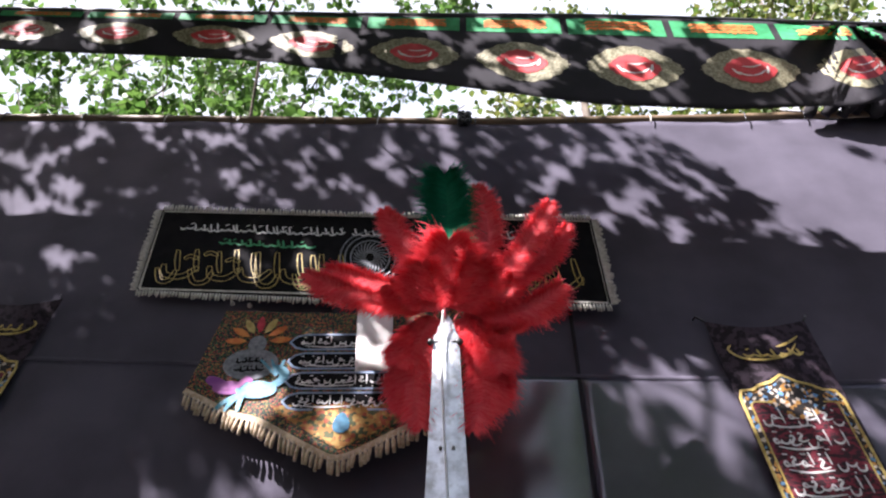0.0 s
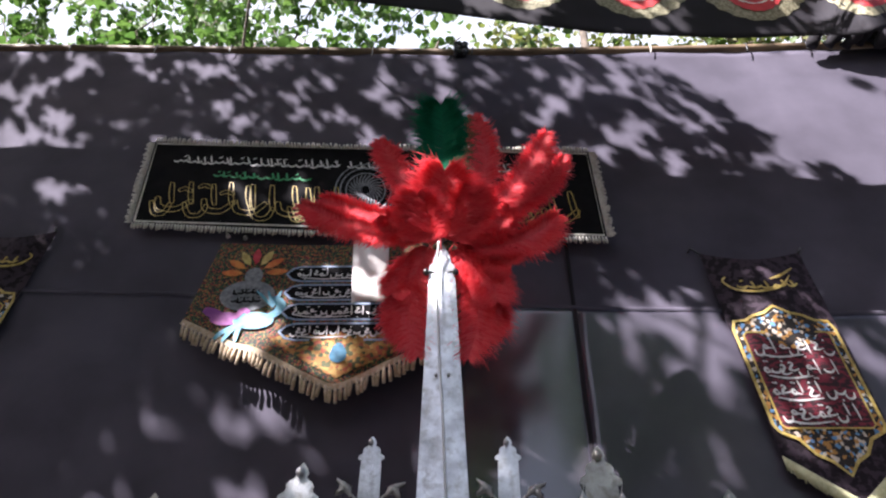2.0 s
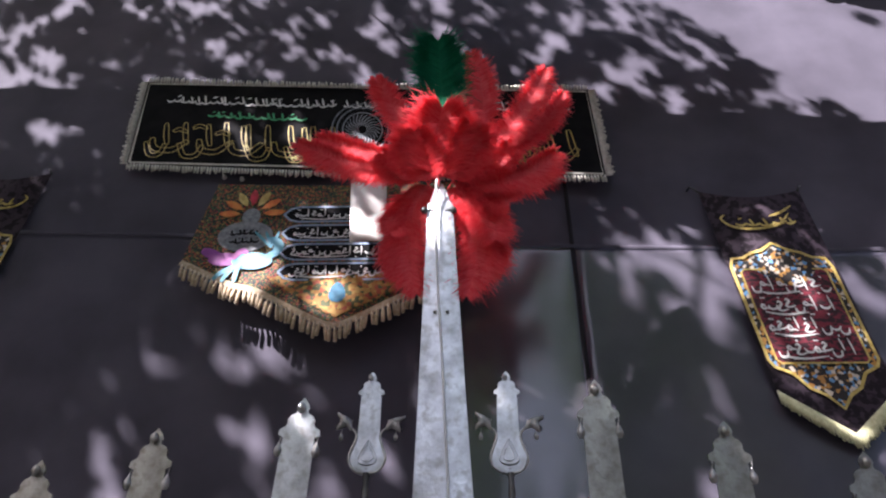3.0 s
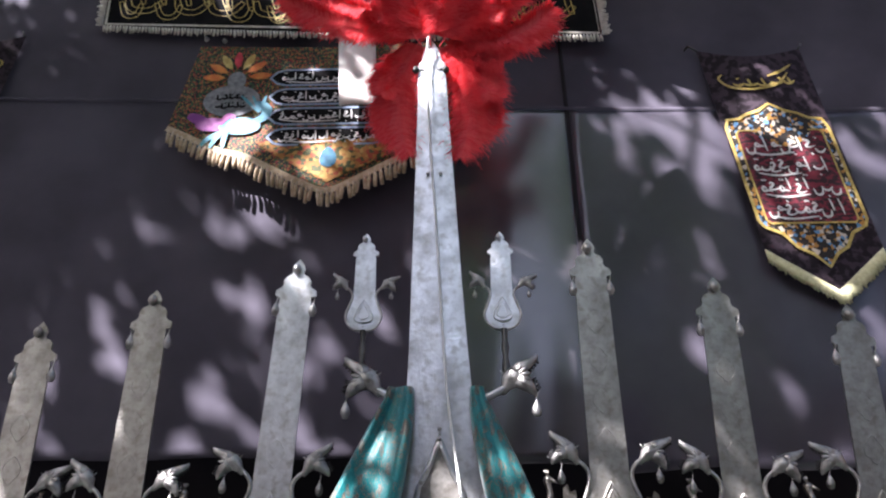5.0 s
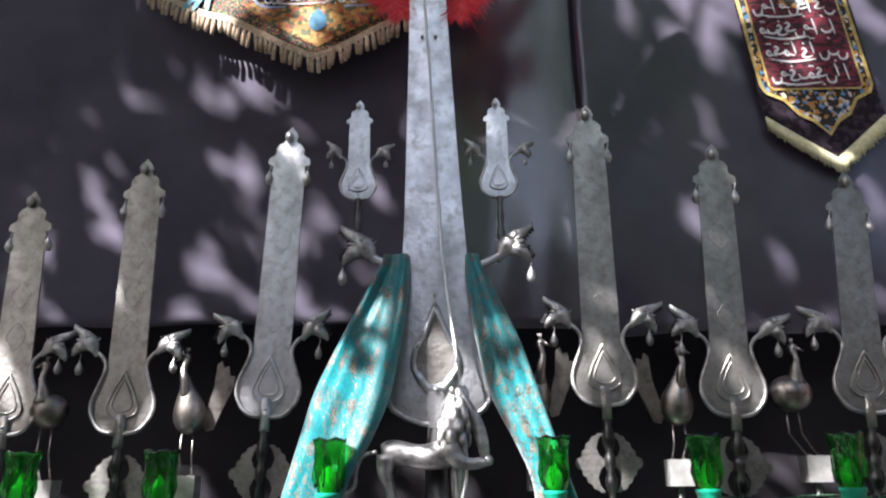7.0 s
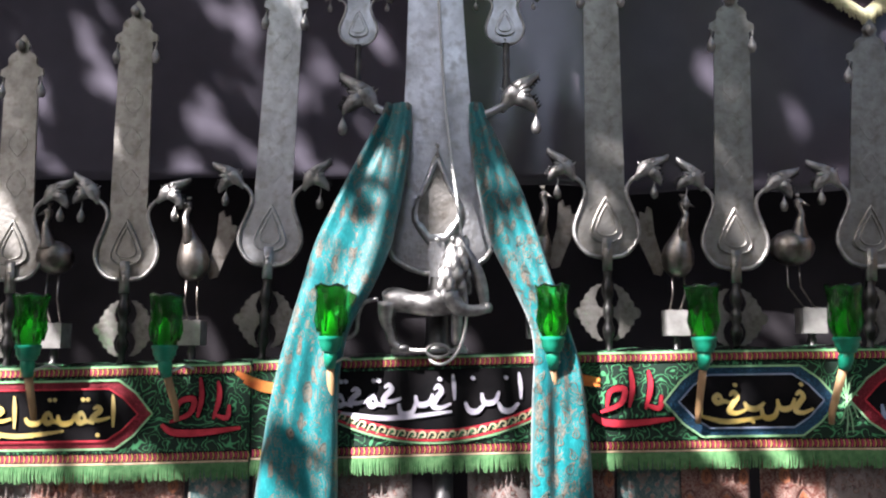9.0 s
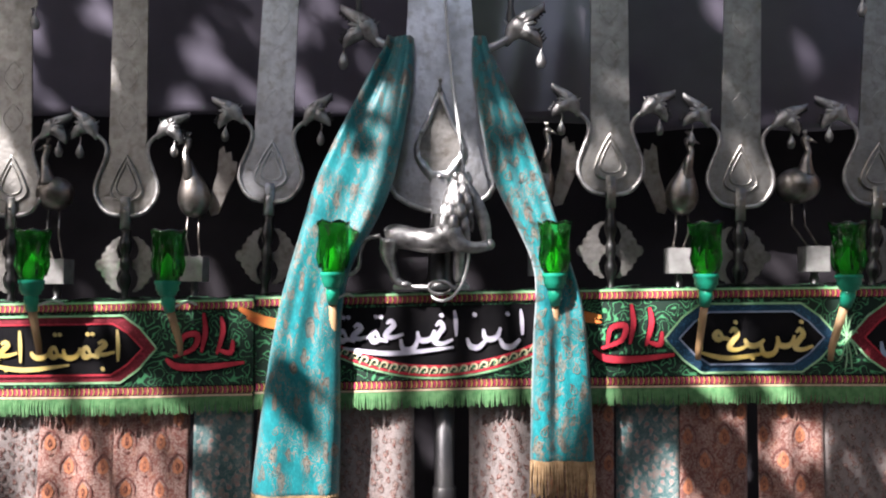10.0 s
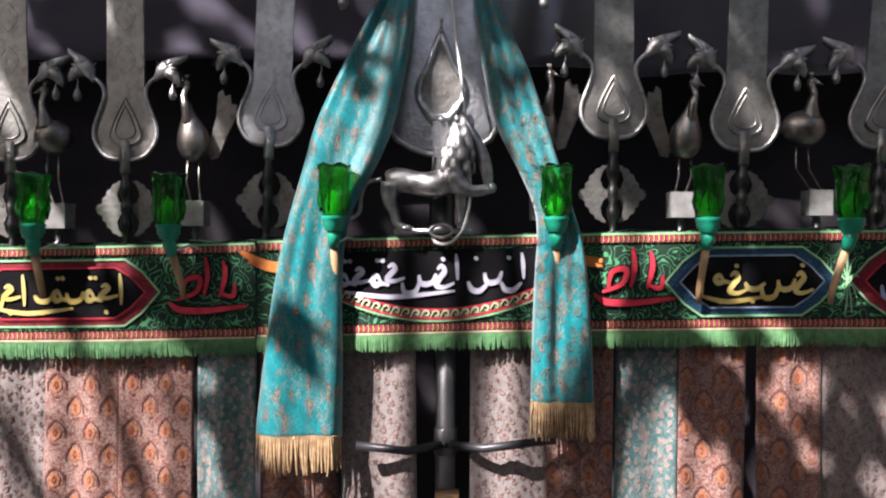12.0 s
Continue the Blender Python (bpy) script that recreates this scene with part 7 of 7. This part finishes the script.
# trees behind the cloth wall, and a bough hanging over the banner
rng = random.Random(78)
tree = thing("tree", (-2.2, 4.4, GROUND), "leafy tree behind the backdrop with heart-shaped leaves", "tree", "yard trees")
wood, crown = Geo(), Geo()
wood.tube(smooth_line([(-2.2, 4.4, GROUND), (-2.15, 4.35, 2.5), (-2.0, 4.2, 4.6)], 5), [0.17 - 0.006 * i for i in range(11)], 10)
for e in ((-3.6, 3.6, 6.9), (-2.6, 3.2, 7.2), (-1.6, 3.2, 7.0), (-0.7, 3.3, 6.8), (-3.0, 3.8, 8.4), (-1.4, 3.8, 8.6), (-0.2, 3.9, 8.0), (-4.2, 4.2, 7.6), (0.2, 3.5, 6.9)):
    pts = limb(wood, (-2.0, 4.2, 4.6), e, 0.026, 0.007, rng, 0.08)
    for k in range(5):
        p = pts[rng.randrange(4, len(pts))]
        q = p + unit(rng) * rng.uniform(0.35, 0.8) + Vector((0, 0, -0.12))
        spray(crown, wood, p, q, 26, 0.088, rng)
for k in range(380):
    p = Vector((rng.uniform(-4.2, 0.75), rng.uniform(2.8, 4.4), rng.uniform(6.3, 9.6)))
    if fold(p.x * 1.3, p.z * 1.5, 1, 61) + (0.25 if p.x < -0.4 else -0.1) < 0.0:
        continue
    q = p + Vector((rng.uniform(-0.5, 0.5), rng.uniform(-0.3, 0.2), -rng.uniform(0.35, 0.8)))
    spray(crown, wood, p, q, 26, 0.088, rng, 0.005)
# bough reaching over the wall in front of the banner
bough = limb(wood, (-2.0, 4.2, 4.6), (-1.5, 2.6, 7.1), 0.018, 0.010, rng, 0.03)
b2 = limb(wood, bough[-1], (-0.62, 1.25, 5.75), 0.010, 0.004, rng, 0.05)
for q in ((-0.60, 1.2, 5.22), (-0.52, 1.25, 5.30), (-0.72, 1.22, 5.42), (-0.48, 1.2, 5.55)):
    spray(crown, wood, b2[-1 - rng.randrange(3)], q, 26, 0.075, rng, 0.005)
part("trunk", wood, BARK, tree)
part("crown", crown, LEAF, tree)


def far_tree(x, y, h, seed, lo, r, leaf=None, label="tall tree with pale yellowish green leaves behind the wall", boughs=34):
    rng = random.Random(seed)
    tree = thing("tree", (x, y, GROUND), label, "tree", "far trees")
    wood, crown = Geo(), Geo()
    top = Vector((x + 0.2, y, GROUND + h))
    limb(wood, (x, y, GROUND), top, 0.2, 0.04, rng, 0.02)
    for k in range(boughs):
        z = GROUND + lo + (h - lo) * rng.random()
        a = rng.uniform(0, 2 * math.pi)
        rr = r * (0.5 + 0.5 * math.sin(math.pi * (z - GROUND - lo) / (h - lo))) * rng.uniform(0.6, 1.1)
        pts = limb(wood, (x, y, z - 0.6), (x + rr * math.cos(a), y + rr * math.sin(a), z), 0.035, 0.008, rng, 0.08)
        for c in pts[4:]:
            clump(crown, c, 22, 0.20, 0.12, rng)
    part("trunk", wood, BARK, tree)
    part("crown", crown, leaf or LEAF_PALE, tree)


far_tree(1.7, 6.8, 13.2, 5, 7.0, 1.6)
far_tree(5.0, 6.4, 14.4, 6, 8.0, 1.8)
# an unseen high canopy over the yard, added to cut sky fill on the cloth
rng = random.Random(79)
tree = thing("tree", (4.6, -1.6, GROUND), "unseen tall tree, its high canopy added to block sky light", "tree", "yard trees")
wood, crown = Geo(), Geo()
wood.tube(smooth_line([(4.6, -1.6, GROUND), (4.5, -1.6, 4.0), (4.0, -1.4, 8.0)], 5), [0.22 - 0.009 * i for i in range(11)], 10)
for k in range(150):
    x, y = rng.uniform(-3.0, 5.0), rng.uniform(-2.4, 1.3)
    c = Vector((x, y, 9.9 - 1.3 * y + rng.uniform(0.0, 1.2)))
    if k % 6 == 0:
        limb(wood, (4.0, -1.4, 8.0), c, 0.05, 0.01, rng, 0.05)
    if -1.3 < x < 1.0 and y < -1.0:
        continue
    clump(crown, c, 90, 0.34, 0.13, rng)
part("trunk", wood, BARK, tree)
part("crown", crown, LEAF, tree)
# unseen trees added south of the wall: they dim the sky, middle left free
for x, y, h, seed, r in ((-3.7, -7.2, 10.6, 21, 2.0), (-7.2, -7.6, 11.0, 22, 2.4), (2.5, -7.4, 10.4, 23, 1.4)):
    far_tree(x, y, h, seed, 3.4, r, LEAF, "unseen leafy tree added beyond the yard wall to block sky light", 44)
# one more unseen tree, added to block sky light and darken the right blades' reflections
far_tree(3.0, -3.6, 11.5, 9, 3.4, 2.9, LEAF, "unseen broad green tree added across the yard to block sky light", 46)
